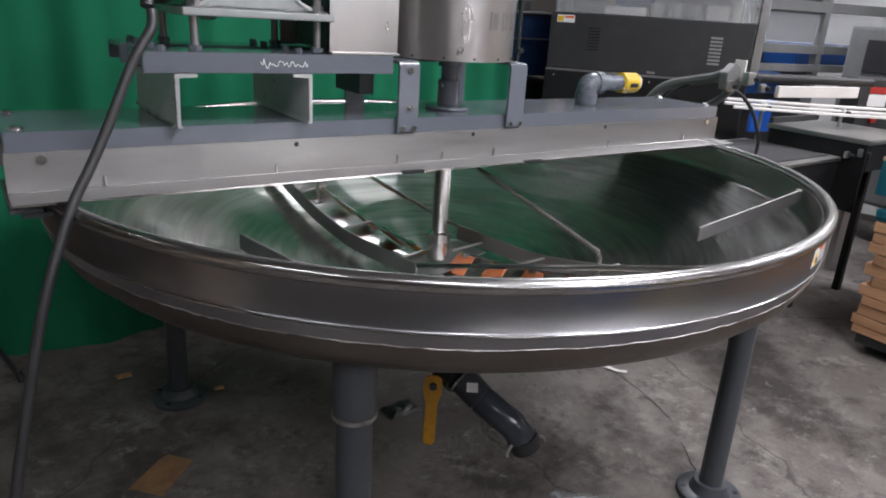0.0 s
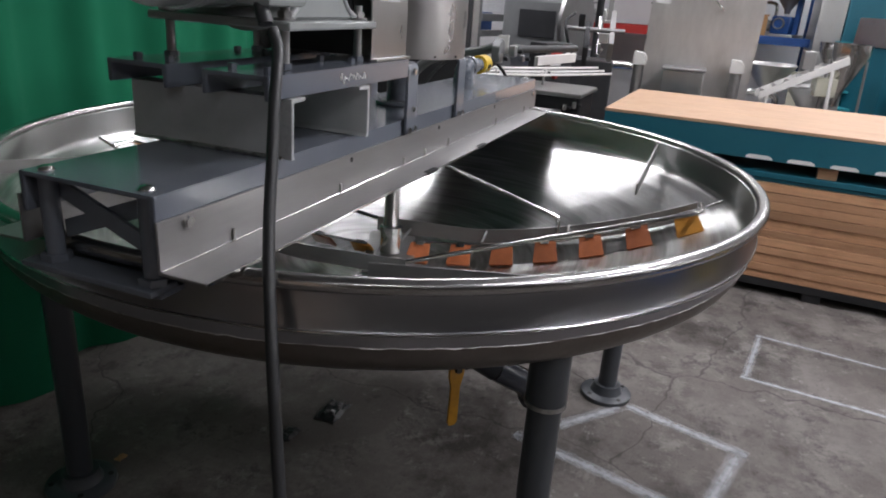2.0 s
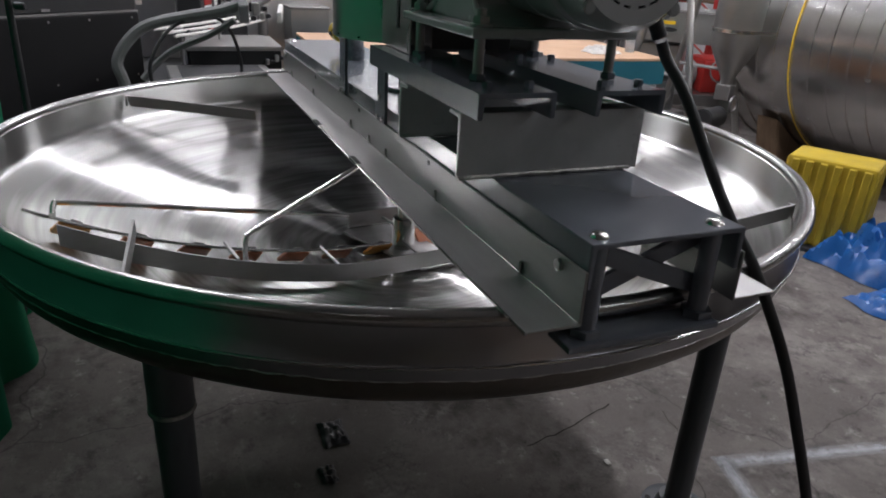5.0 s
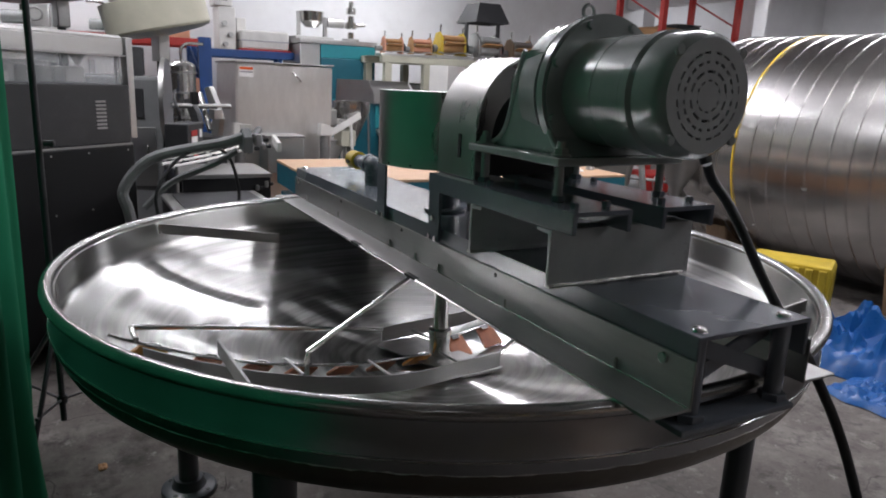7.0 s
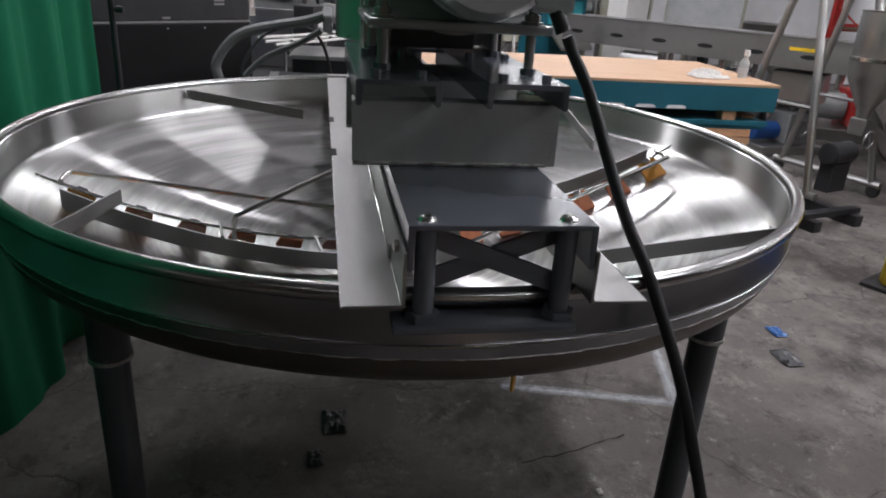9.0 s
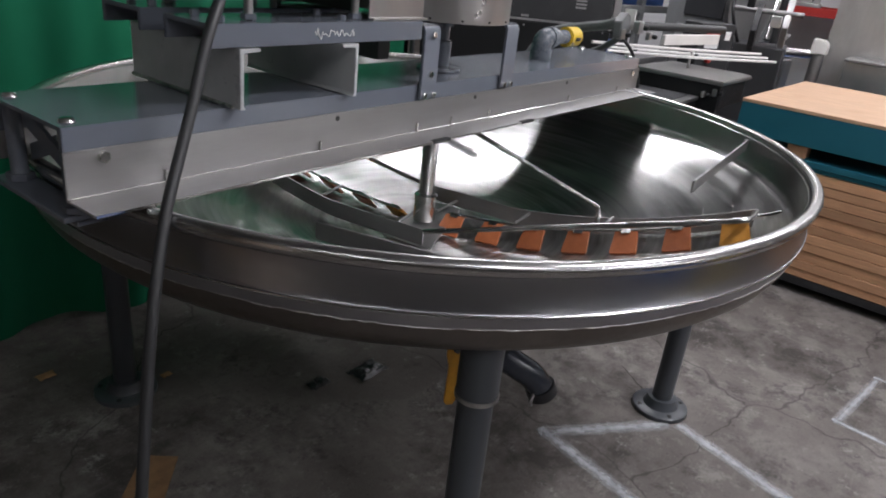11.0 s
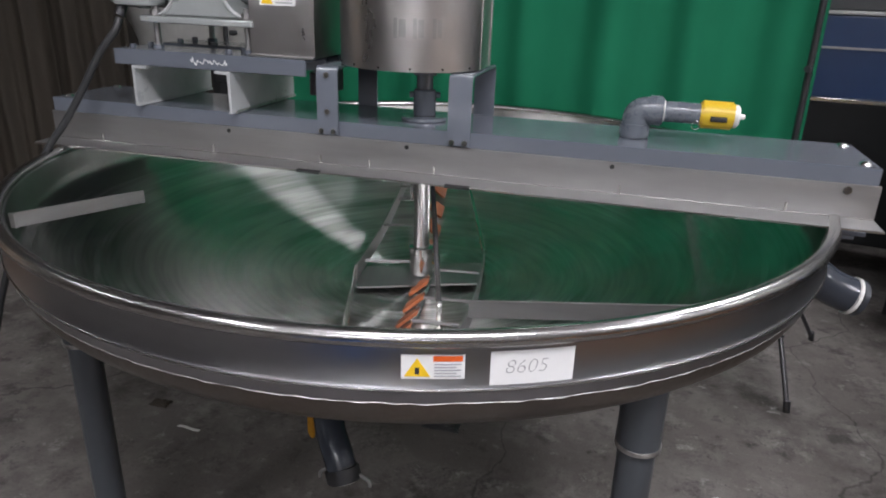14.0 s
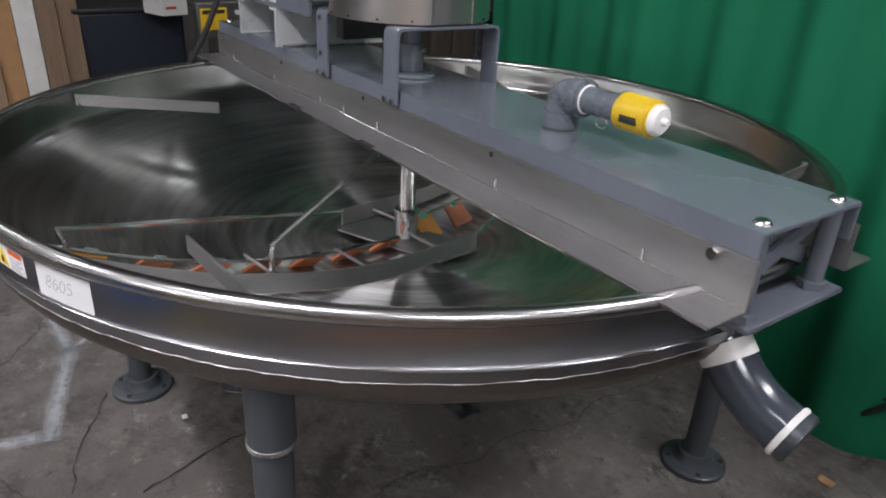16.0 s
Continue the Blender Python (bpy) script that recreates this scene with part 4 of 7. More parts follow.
# near-black disc paints the shade behind the grille
part("fan_well", cyl((X + 0.044, MY, MZ), (X + 0.034, MY, MZ), 0.108, seg=40), DARK, cowl)
for k in range(4):
    a = radians(45 + 90 * k)
    part("cowl_screw", cyl((X + 0.006, MY + 0.112 * math.cos(a), MZ + 0.112 * math.sin(a)), (X - 0.012 + 0.01, MY + 0.112 * math.cos(a), MZ + 0.112 * math.sin(a)), 0.011, seg=12, bevel=0.002), MOTOR_PAINT, cowl)
part("terminal_box", box(-0.90, -0.775, -0.165, -0.085, 1.50, 1.60, 0.010), MOTOR_PAINT, motor, "grey terminal box on the motor")
part("cable_gland", cyl((-0.885, -0.135, 1.505), (-0.892, -0.150, 1.470), 0.014, seg=14), BLACK, motor)

arch_o = [(-0.148, 1.382)] + [(0.014 - 0.162 * math.cos(q), 1.50 + 0.185 * math.sin(q)) for q in (math.pi * i / 20 for i in range(21))] + [(0.176, 1.382)]
arch_i = [(u * 0.98 + 0.0003, v - (0.006 if v > 1.45 else 0)) for u, v in arch_o][::-1]
guard = part("belt_guard", prism(arch_o + arch_i, "x", -0.470, -0.275, 0.0), STEEL_SHEET, kettle, "arched stainless sheet guard over the belt")
part("guard_back", prism(arch_i, "x", -0.2785, -0.2750, 0.0), STEEL_SHEET, guard)
# added black sheet paints the shade inside the open guard
part("guard_front", prism([(0.014 + (u - 0.014) * 0.62, 1.41 + (v - 1.41) * 0.72) for u, v in arch_i], "x", -0.446, -0.440, 0.0), BLACK, guard, "black sheet standing in for the shade inside the guard")
part("guard_lip", box(-0.47, -0.275, -0.163, -0.142, 1.3805, 1.3865, 0.001), STEEL_SHEET, guard)
for s in (1,):
    part("adjusting_slot", box(-0.40, -0.385, 0.014 + s * 0.163 - 0.001, 0.014 + s * 0.163 + 0.0012, 1.43, 1.49, 0.0005), DARK, guard)
wl2 = part("guard_label", box(-0.436, -0.328, -0.1497, -0.1486, 1.518, 1.556, 0.0003), PAPER, guard, "white warning label with a yellow triangle")
part("hazard_triangle", prism([(-0.430, 1.522), (-0.394, 1.522), (-0.412, 1.553)], "y", -0.1506, -0.1500), YELLOW_INK, wl2)
for k in range(3):
    part("text_bar", box(-0.386, -0.336, -0.1506, -0.1500, 1.524 + 0.009 * k, 1.5275 + 0.009 * k, 0), (GREY_INK, GREY_INK, ORANGE_INK)[k], wl2)
part("pulley_block", box(-0.338, -0.292, -0.06, 0.09, 1.268, 1.334, 0.004), BLACK, guard, "dark pulley block under the guard")

# agitator: two curved arms with scraper pads, one arm turned half round from the other
AG = -80.0
hub_b = prism([(-0.045, -0.185), (0.10, -0.200), (0.125, -0.185), (0.045, 0.185), (-0.10, 0.200), (-0.125, 0.185)], "z", 0.716, 0.722, 0.001)
agitator = part("agitator_hub", hub_b, STEEL_MATT, kettle, "steel hub plate of the scraper arms")
agitator.matrix_basis = pose(0, 0, 0, 0, 0, AG)


def blade_y(x):
    return 0.195 - 0.04 * (x + 0.1) - 0.06 * max(x, 0) ** 2


for half in (0, 180):
    hm = pose(0, 0, 0, 0, 0, half)
    bb = bmesh.new()
    n = 30
    rows = []
    for i in range(n + 1):
        x = -0.10 + 1.07 * i / n
        y = blade_y(x)
        z = max(dish(min(math.hypot(x, y), 1.04)), 0.716) + 0.012
        rows.append([bb.verts.new(v) for v in ((x, y - 0.003, z), (x, y - 0.003, z + 0.052), (x, y + 0.003, z + 0.052), (x, y + 0.003, z))])
    for a, b in zip(rows[:-1], rows[1:]):
        for k in range(4):
            bb.faces.new((a[k], b[k], b[(k + 1) % 4], a[(k + 1) % 4]))
    bb.faces.new(rows[0][::-1])
    bb.faces.new(rows[-1])
    blade = part("scraper_blade", bb, STEEL_MATT, agitator, "curved flat steel arm on edge")
    blade.matrix_basis = hm
    rail_pts = [(x, 0.038, dish(x) + 0.060) for x in (0.07, 0.3, 0.5, 0.7, 0.85, 0.98, 1.03)]
    part("pad_rail", tube(rail_pts, 0.0045, 8), STEEL_BRIGHT, blade)
    for k in range(7):
        x = 0.096 + 0.1385 * k
        y = 0.036
        r = math.hypot(x, y)
        z = dish(r)
        slope = math.atan((dish(min(r + 0.01, 1.06)) - dish(r - 0.01)) / 0.02)
        if k % 2 == 0 and k < 6:
            part("rail_arm", tube([(x - 0.07, blade_y(x - 0.07), z + 0.050), (x - 0.07, y, z + 0.056)], 0.005, 6), STEEL_MATT, blade)
        pad = prism([(-0.034, 0.0), (0.034, 0.0), (0.040, -0.072), (0.036, -0.078), (-0.036, -0.078), (-0.040, -0.072)], "z", -0.0045, 0.0045, 0.0015)
        po = part("scraper_pad", pad, PAD_OCHRE if k == 6 or (k == 0 and half) else PAD, blade, "worn ochre resin scraper pad" if k == 6 else "worn brown resin scraper pad")
        po.matrix_basis = pose(x, y, z + 0.056) @ pose(0, 0, 0, 0, -math.degrees(slope), -4) @ pose(0, 0, 0, 40, 0, 0)
        part("pad_clip", box(-0.014, 0.014, -0.012, 0.006, 0.0035, 0.011, 0.0015), STEEL_BRIGHT, blade).matrix_basis = po.matrix_basis.copy()
    part("stay_rod", tube([(0.100, -0.195, 0.772), (0.37, -0.148, 0.842), (0.65, -0.10, 0.914), (0.925, -0.05, 0.985), (0.960, -0.030, 0.994), (0.972, 0.050, 0.994)], 0.0075, 10, smooth=3), STEEL_BRIGHT, blade, "straight polished stay rod")
    xs = 0.545
    ys = 0.098
    zs = dish(math.hypot(xs, ys)) + 0.050
    part("strut", tube([(0.030, 0.012, 1.062), (0.10, 0.035, 1.052), (xs - 0.05, ys - 0.01, zs + 0.085), (xs - 0.006, ys - 0.002, zs + 0.062), (xs, ys, zs + 0.03), (xs, ys, zs - 0.012)], 0.0075, 10, smooth=4), STEEL_BRIGHT, blade, "bent polished strut rod")
    part("strut_foot", box(xs - 0.02, xs + 0.02, ys - 0.014, blade_y(xs) - 0.002, zs - 0.014, zs - 0.009, 0.001), STEEL_BRIGHT, blade)

bridge.matrix_basis = ASKEW @ Matrix.Diagonal((1, 1.04, 1, 1))
for ob in (shaft, inlet, foot, motor, guard):
    ob.matrix_basis = ASKEW
agitator.matrix_basis = pose(0, 0.002, 0) @ agitator.matrix_basis

# drain under the dish with a yellow valve lever
drain = part("drain_pipe", tube([(-0.05, -0.08, 0.66), (-0.10, -0.18, 0.60), (-0.15, -0.29, 0.565), (-0.175, -0.36, 0.545)], 0.045, 20), PVC_DARK, kettle, "dark drain pipe under the dish")
part("valve_body", cyl((-0.172, -0.345, 0.550), (-0.165, -0.425, 0.525), 0.055, seg=24, bevel=0.008), BLACK, drain, "black ball valve")
part("valve_stem", cyl((-0.20, -0.355, 0.530), (-0.240, -0.385, 0.512), 0.014, seg=12), BLACK, drain)
lever = prism([(-0.026, 0.022), (-0.012, 0.034), (0.012, 0.034), (0.026, 0.022), (0.028, -0.02), (0.017, -0.06), (0.018, -0.185), (0.010, -0.198), (-0.010, -0.198), (-0.018, -0.185), (-0.017, -0.06), (-0.028, -0.02)], "y", -0.004, 0.004, 0.0015)
lv = part("valve_lever", lever, LEVER_PAINT, drain, "yellow valve lever hanging down")
lv.matrix_basis = pose(-0.242, -0.386, 0.505, 0, 1, -37)
part("lever_nut", cyl((-0.238, -0.383, 0.507), (-0.249, -0.398, 0.507), 0.012, seg=6), BLACK, drain)
part("union", cyl((-0.166, -0.420, 0.527), (-0.140, -0.490, 0.482), 0.043, seg=24, bevel=0.005), PVC_DARK, drain)
part("union_ring", cyl((-0.166, -0.422, 0.526), (-0.164, -0.427, 0.523), 0.0465, seg=24), STEEL_BRIGHT, drain)
lab = part("union_label", prism([(-0.016, -0.014), (0.016, -0.014), (0.016, 0.014), (-0.016, 0.014)], "z", 0.0, 0.001), PAPER, drain)
lab.matrix_basis = look((-0.176, -0.484, 0.530), (-0.26, -0.60, 0.70))
part("drain_elbow", tube([(-0.142, -0.486, 0.485), (-0.115, -0.530, 0.455), (-0.085, -0.565, 0.425), (-0.062, -0.585, 0.385)], 0.042, 20), PVC_OUT, drain)
part("drain_cap", cyl((-0.064, -0.583, 0.392), (-0.048, -0.598, 0.352), 0.047, seg=24, bevel=0.006), BLACK, drain)
part("cap_edge", cyl((-0.0475, -0.5985, 0.3515), (-0.0465, -0.5995, 0.349), 0.030, seg=24), WHITE_PLASTIC, drain)
for s in (-1, 1):
    part("cap_ear", tube([(-0.056 + s * 0.046, -0.590, 0.378), (-0.052 + s * 0.068, -0.594, 0.366), (-0.050 + s * 0.072, -0.596, 0.350)], 0.005, 8), STEEL_MATT, drain)

drain.matrix_basis = pose(0, 0.042, -0.018)

# side outlet at the far end of the beam
outlet = part("outlet_elbow", tube([(1.070, -0.010, 0.935), (1.105, -0.012, 0.895), (1.138, -0.011, 0.866), (1.178, -0.009, 0.842), (1.222, -0.006, 0.826)], 0.050, 28), PVC_OUT, kettle, "grey plastic outlet elbow")
part("upper_ring", cyl((1.072, -0.010, 0.932), (1.100, -0.012, 0.900), 0.0525, seg=28, bevel=0.004), WHITE_PLASTIC, outlet, "white primer stain on the joint")
part("end_ring", cyl((1.222, -0.006, 0.826), (1.233, -0.005, 0.8225), 0.054, seg=28, bevel=0.002), WHITE_PLASTIC, outlet)
part("end_plug", cyl((1.232, -0.005, 0.823), (1.252, -0.003, 0.817), 0.052, seg=28, bevel=0.004), PVC_DARK, outlet)

# the power cable hangs from the motor to the floor
cable = part("power_cable", tube([(-0.889, -0.146, 1.474), (-0.895, -0.162, 1.44), (-0.925, -0.178, 1.40), (-0.958, -0.194, 1.345), (-1.0, -0.216, 1.262), (-1.05, -0.242, 1.175), (-1.095, -0.270, 1.105), (-1.135, -0.299, 1.02), (-1.168, -0.324, 0.94), (-1.20, -0.350, 0.84), (-1.26, -0.40, 0.62), (-1.31, -0.44, 0.40), (-1.36, -0.48, 0.18), (-1.41, -0.53, 0.04), (-1.52, -0.63, 0.014), (-1.72, -0.71, 0.013), (-1.89, -0.65, 0.013), (-1.96, -0.46, 0.013), (-2.15, -0.23, 0.013), (-2.6, 0.1, 0.013), (-3.1, 0.2, 0.013)], 0.0108, 12), RUBBER, None)
tagged(cable, "thick black rubber power cable hanging from the motor to the floor", "cable")

# ---- east side: boards, conveyors and machines ----
SX, SY, ST = 2.82, -1.61, -3.3
stack = thing("lumber_stack", "stack of pale pine boards on wooden skids", "lumber", (SX, SY, 0), ST)
rngl = random.Random(21)
z0 = 0.098
for row in range(11):
    h = rngl.uniform(0.044, 0.060) if row < 10 else 0.672 - z0
    xo, yo = rngl.uniform(-0.008, 0.008), rngl.uniform(-0.03, 0.03)
    part("board", box(-0.595 + xo, 0.595 + xo, -1.12 + yo, 1.17 + yo, z0, z0 + h - 0.0025, 0.004), LUMBER, stack)
    z0 += h
for y in (-1.0, -0.1, 0.85):
    part("skid", box(-0.58, 0.58, y - 0.05, y + 0.05, 0.0, 0.05, 0.004), BLACK, stack, "black painted skid")
for x in (-0.59, 0.50):
    part("skid_runner", box(x, x + 0.09, -1.12, 1.15, 0.0505, 0.0975, 0.004), BLACK, stack)
low = thing("teal_pallet_board", "teal painted wooden boards lying on the lumber stack", "boards", (SX, SY, 0), ST)
part("board", box(-0.60, 0.60, -1.18, 1.20, 0.674, 0.692, 0.003), TEAL, low)
part("board", box(-0.61, 0.61, -1.20, 1.20, 0.696, 0.728, 0.003), TEAL, low)
for x in (-0.55, 0.0, 0.50):
    for y in (-0.92, -0.02, 0.9):
        part("block", box(x - 0.04, x + 0.05, y - 0.05, y + 0.05, 0.7285, 0.793, 0.003), LUMBER, low)
part("cross_board", box(-0.50, 0.55, -1.16, -1.06, 0.7285, 0.750, 0.003), LUMBER, low)
top = thing("plywood_crate_lid", "plywood board with deep teal painted edges on the stack", "crate lid", (SX, SY, 0), ST)
part("plywood_top", box(-0.612, 0.612, -1.232, 1.232, 0.958, 0.976, 0.002), PLY, top, "bare plywood face")
part("side_board", box(-0.610, -0.585, -1.230, 1.230, 0.794, 0.9575, 0.003), TEAL, top)
part("side_board", box(0.585, 0.610, -1.230, 1.230, 0.794, 0.9575, 0.003), TEAL, top)
part("end_board", box(-0.5845, 0.5845, -1.228, -1.204, 0.794, 0.9575, 0.003), TEAL, top)
part("end_board", box(-0.5845, 0.5845, 1.204, 1.228, 0.794, 0.9575, 0.003), TEAL, top)
for k in range(5):
    y = 0.34 - 0.215 * k
    part("stencil_bar", prism([(y + 0.07, 0.797), (y + 0.066, 0.811), (y + 0.05, 0.819), (y - 0.05, 0.819), (y - 0.07, 0.808), (y - 0.072, 0.797)], "x", -0.6115, -0.6102), PAPER, top, "cut-off white stencil mark")
bottle = thing("spray_bottle", "small clear plastic spray bottle with a white head", "bottle", (2.47, -2.72, 0.9762))
part("body", lathe([(0, 0), (0.030, 0.0), (0.034, 0.004), (0.034, 0.09), (0.030, 0.11), (0.013, 0.135), (0.013, 0.15), (0, 0.15)], 24, close=False), BOTTLE, bottle)
part("spray_head", box(-0.028, 0.016, -0.011, 0.011, 0.150, 0.192, 0.005), WHITE_PLASTIC, bottle)
part("label_band", lathe([(0.0345, 0.03), (0.0352, 0.03), (0.0352, 0.07), (0.0345, 0.07)], 24), GREY_INK, bottle)


def crumpled(name, x, y, z, w, d, h, material, label, category, seed, folds=10):
    rg = random.Random(seed)
    bm = bmesh.new()
    bmesh.ops.create_grid(bm, x_segments=folds * 3, y_segments=folds * 3, size=0.5)
    ph = [(rg.uniform(-9, 9), rg.uniform(-9, 9), rg.uniform(0, 6)) for _ in range(6)]
    for v in bm.verts:
        u, q = v.co.x, v.co.y
        r = max(abs(u), abs(q)) * 2
        c = noise.noise(Vector((u * 5 + seed, q * 5, seed))) * 0.5 + abs(noise.noise(Vector((u * 11, q * 11 + seed, 3)))) * 0.6
        edge = max(0.0, 1 - r ** 4)
        v.co = Vector((u * w * (1 + 0.25 * noise.noise(Vector((q * 3, seed, 0)))), q * d * (1 + 0.25 * noise.noise(Vector((u * 3, 7, seed)))), 0.004 + h * edge * max(0.06, 0.45 + c)))
    ob = part(name, bm, material, None, smooth=25)
    ob.matrix_basis = pose(x, y, z)
    so = ob.modifiers.new("thickness", "SOLIDIFY")
    so.thickness = 0.003
    so.offset = 1
    return tagged(ob, label, category)


crumpled("rag", 2.42, -2.42, 0.9762, 0.17, 0.22, 0.060, SACK, "crumpled white rag lying on the plywood", "rag", 4, 14)

# charcoal packing machine
pm = thing("packing_machine", "charcoal and black enclosed packing machine with a clear top guard", "machine", (1.947, 1.639, 0), -51.5)
PW = 1.23
part("lower_cabinet", box(0.0, PW, 0.0, 0.80, 0.10, 1.174, 0.008), CABINET_LOW, pm, "black lower cabinet")
part("upper_cabinet", box(0.004, PW - 0.004, 0.012, 0.80, 1.186, 1.529, 0.008), CABINET, pm, "charcoal upper cabinet")
part("seam_strip", box(0.0, PW, 0.004, 0.02, 1.1745, 1.1855, 0.001), STEEL_MATT, pm)
for k in range(8):
    part("vent_slot", box(0.980, 1.050, 0.0085, 0.0125, 1.275 + 0.0215 * k, 1.287 + 0.0215 * k, 0.001), STEEL_MATT, pm, "pale vent louvre")
    part("vent_slot", box(0.25, 0.32, 0.0085, 0.0125, 1.31 + 0.0185 * k, 1.318 + 0.0185 * k, 0.001), CABINET_LOW, pm)
for x in (0.06, 0.66, 0.90, PW - 0.05):
    for z in (0.82, 1.145):
        part("screw", cyl((x, 0.004, z), (x, -0.003, z), 0.006, seg=10), STEEL_MATT, pm)
part("latch", box(0.635, 0.685, 0.006, 0.0115, 1.195, 1.209, 0.001), STEEL_MATT, pm)
part("warning_label", box(0.045, 0.155, 0.0085, 0.0115, 1.468, 1.513, 0.001), PAPER, pm)
part("warning_mark", box(0.05, 0.085, 0.0065, 0.0082, 1.474, 1.507, 0.0005), YELLOW_INK, pm)
part("warning_header", box(0.09, 0.15, 0.0065, 0.0082, 1.495, 1.508, 0.0005), ORANGE_INK, pm)
part("acrylic_front", box(0.03, PW - 0.03, 0.05, 0.056, 1.530, 1.69, 0.001), CLEAR, pm, "clear acrylic guard")
part("acrylic_side", box(0.024, 0.030, 0.057, 0.78, 1.530, 1.69, 0.001), CLEAR, pm)
part("hood", prism([(0.03, 1.70), (0.03, 1.79), (0.05, 1.81), (0.78, 1.83), (0.80, 1.70)], "x", 0.01, PW - 0.01, 0.006), STEEL_FAR, pm, "grey sheet steel hood")
part("hood_lip", box(0.005, PW - 0.005, 0.022, 0.05, 1.688, 1.6995, 0.002), STEEL_MATT, pm)
for x in (0.02, PW - 0.04):
    part("guard_post", box(x, x + 0.02, 0.057, 0.08, 1.530, 1.699, 0.002), STEEL_MATT, pm)
part("edge_post", box(PW + 0.001, PW + 0.05, 0.02, 0.07, 1.21, 1.80, 0.004), STEEL_FAR, pm, "pale door edge post")
part("back_panel", box(0.05, PW - 0.03, 0.76, 0.78, 1.530, 1.699, 0.002), STEEL_FAR, pm)
part("white_tray", box(0.32, 0.58, 0.15, 0.45, 1.531, 1.585, 0.01), WHITE_PLASTIC, pm, "white plastic tray")
for x in (0.64, 0.76, 0.88):
    part("cylinder", cyl((x, 0.28, 1.531), (x, 0.28, 1.62), 0.05, seg=18, bevel=0.008), STEEL_FAR, pm)
part("roller_bank", cyl((0.1, 0.6, 1.60), (PW - 0.1, 0.6, 1.60), 0.05, seg=14), STEEL_FAR, pm)
part("blue_part", box(0.36, 0.62, 0.50, 0.70, 1.531, 1.66, 0.01), mat("mid blue plastic", (0.01, 0.10, 0.35), 0.4), pm)
part("white_tray", box(0.94, 1.07, 0.18, 0.40, 1.531, 1.62, 0.01), WHITE_PLASTIC, pm)
for x in (0.06, PW - 0.06):
    for y in (0.06, 0.74):
        part("foot", cyl((x, y, 0), (x, y, 0.10), 0.022, seg=12), STEEL_MATT, pm)

# infeed conveyor in front of the machine
ic = thing("infeed_conveyor", "low grey conveyor with flat infeed plates and white guide rails", "conveyor", (2.0, 0.2, 0))
part("near_plate", box(-0.12, 0.60, -0.22, 0.36, 0.862, 0.884, 0.008), STEEL_FAR, ic, "grey steel infeed plate")
part("belt", box(-0.09, 0.55, -0.17, 0.30, 0.8845, 0.890, 0.002), CABINET, ic, "dark conveyor belt")
part("far_plate", prism([(0.605, -0.34), (1.15, -0.36), (1.20, -0.28), (1.20, 0.20), (0.605, 0.24)], "z", 0.965, 0.990, 0.006), STEEL_FAR, ic, "wide grey infeed plate")
part("far_plate_lip", box(0.66, 1.18, 0.235, 0.262, 0.985, 1.02, 0.004), CABINET, ic)
part("step_panel", box(0.612, 0.63, -0.33, 0.22, 0.60, 0.9645, 0.004), CABINET_LOW, ic)
part("side_panel", box(-0.11, 0.59, -0.21, -0.19, 0.45, 0.8615, 0.004), CABINET_LOW, ic)
part("side_panel", box(-0.11, 0.59, 0.33, 0.35, 0.45, 0.8615, 0.004), CABINET_LOW, ic)
part("wing_skirt", box(0.64, 1.14, -0.33, -0.31, 0.82, 0.9645, 0.004), CABINET_LOW, ic)
for x in (-0.05, 0.54, 1.10):
    for y in (-0.15, 0.18):
        part("leg", box(x - 0.02, x + 0.02, y - 0.02, y + 0.02, 0, 0.8615 if x < 1 else 0.9645, 0.003), CABINET_LOW, ic)
part("bent_arm", tube([(-0.06, 0.56, 0.72), (-0.08, 0.59, 0.91), (-0.07, 0.61, 1.01), (-0.07, 0.54, 1.12), (-0.08, 0.44, 1.19), (-0.12, 0.26, 1.235), (-0.16, 0.12, 1.265), (-0.20, 0.02, 1.30)], 0.028, 10), ARM_GREY, ic, "dark grey bent arm")
part("lower_arm", tube([(0.05, 0.50, 0.90), (0.02, 0.36, 1.04), (-0.06, 0.16, 1.14), (-0.12, 0.04, 1.22)], 0.018, 8), ARM_GREY, ic)
part("arm_foot", box(-0.14, 0.02, 0.50, 0.64, 0.0, 0.72, 0.008), CABINET_LOW, ic)
part("arm_head", prism([(-0.25, 1.22), (-0.26, 1.30), (-0.20, 1.345), (-0.16, 1.33), (-0.13, 1.23)], "y", -0.01, 0.035, 0.004), ARM_GREY, ic)
part("white_plate", box(-0.155, -0.145, -0.03, 0.03, 1.26, 1.36, 0.002), WHITE_PLASTIC, ic)
part("drive_roller", cyl((-0.14, -0.04, 1.285), (0.62, -0.26, 1.275), 0.022, seg=14), RUBBER, ic)
part("guide_rail", box(-0.02, 0.52, -0.012, 0.012, -0.026, 0.026, 0.004), WHITE_PLASTIC, ic, "white plastic guide rail").matrix_basis = pose(-0.10, -0.19, 1.235, 0, 0, -12)
for k, (dy, z) in enumerate(((0.0, 1.105), (-0.05, 1.085), (-0.11, 1.07))):
    part("guide_rail", tube([(0.35, 0.42 + dy, z + 0.01), (0.75, 0.16 + dy, z), (1.15, -0.08 + dy, z - 0.006), (1.55, -0.28 + dy, z - 0.012)], 0.009, 8), WHITE_PLASTIC, ic)
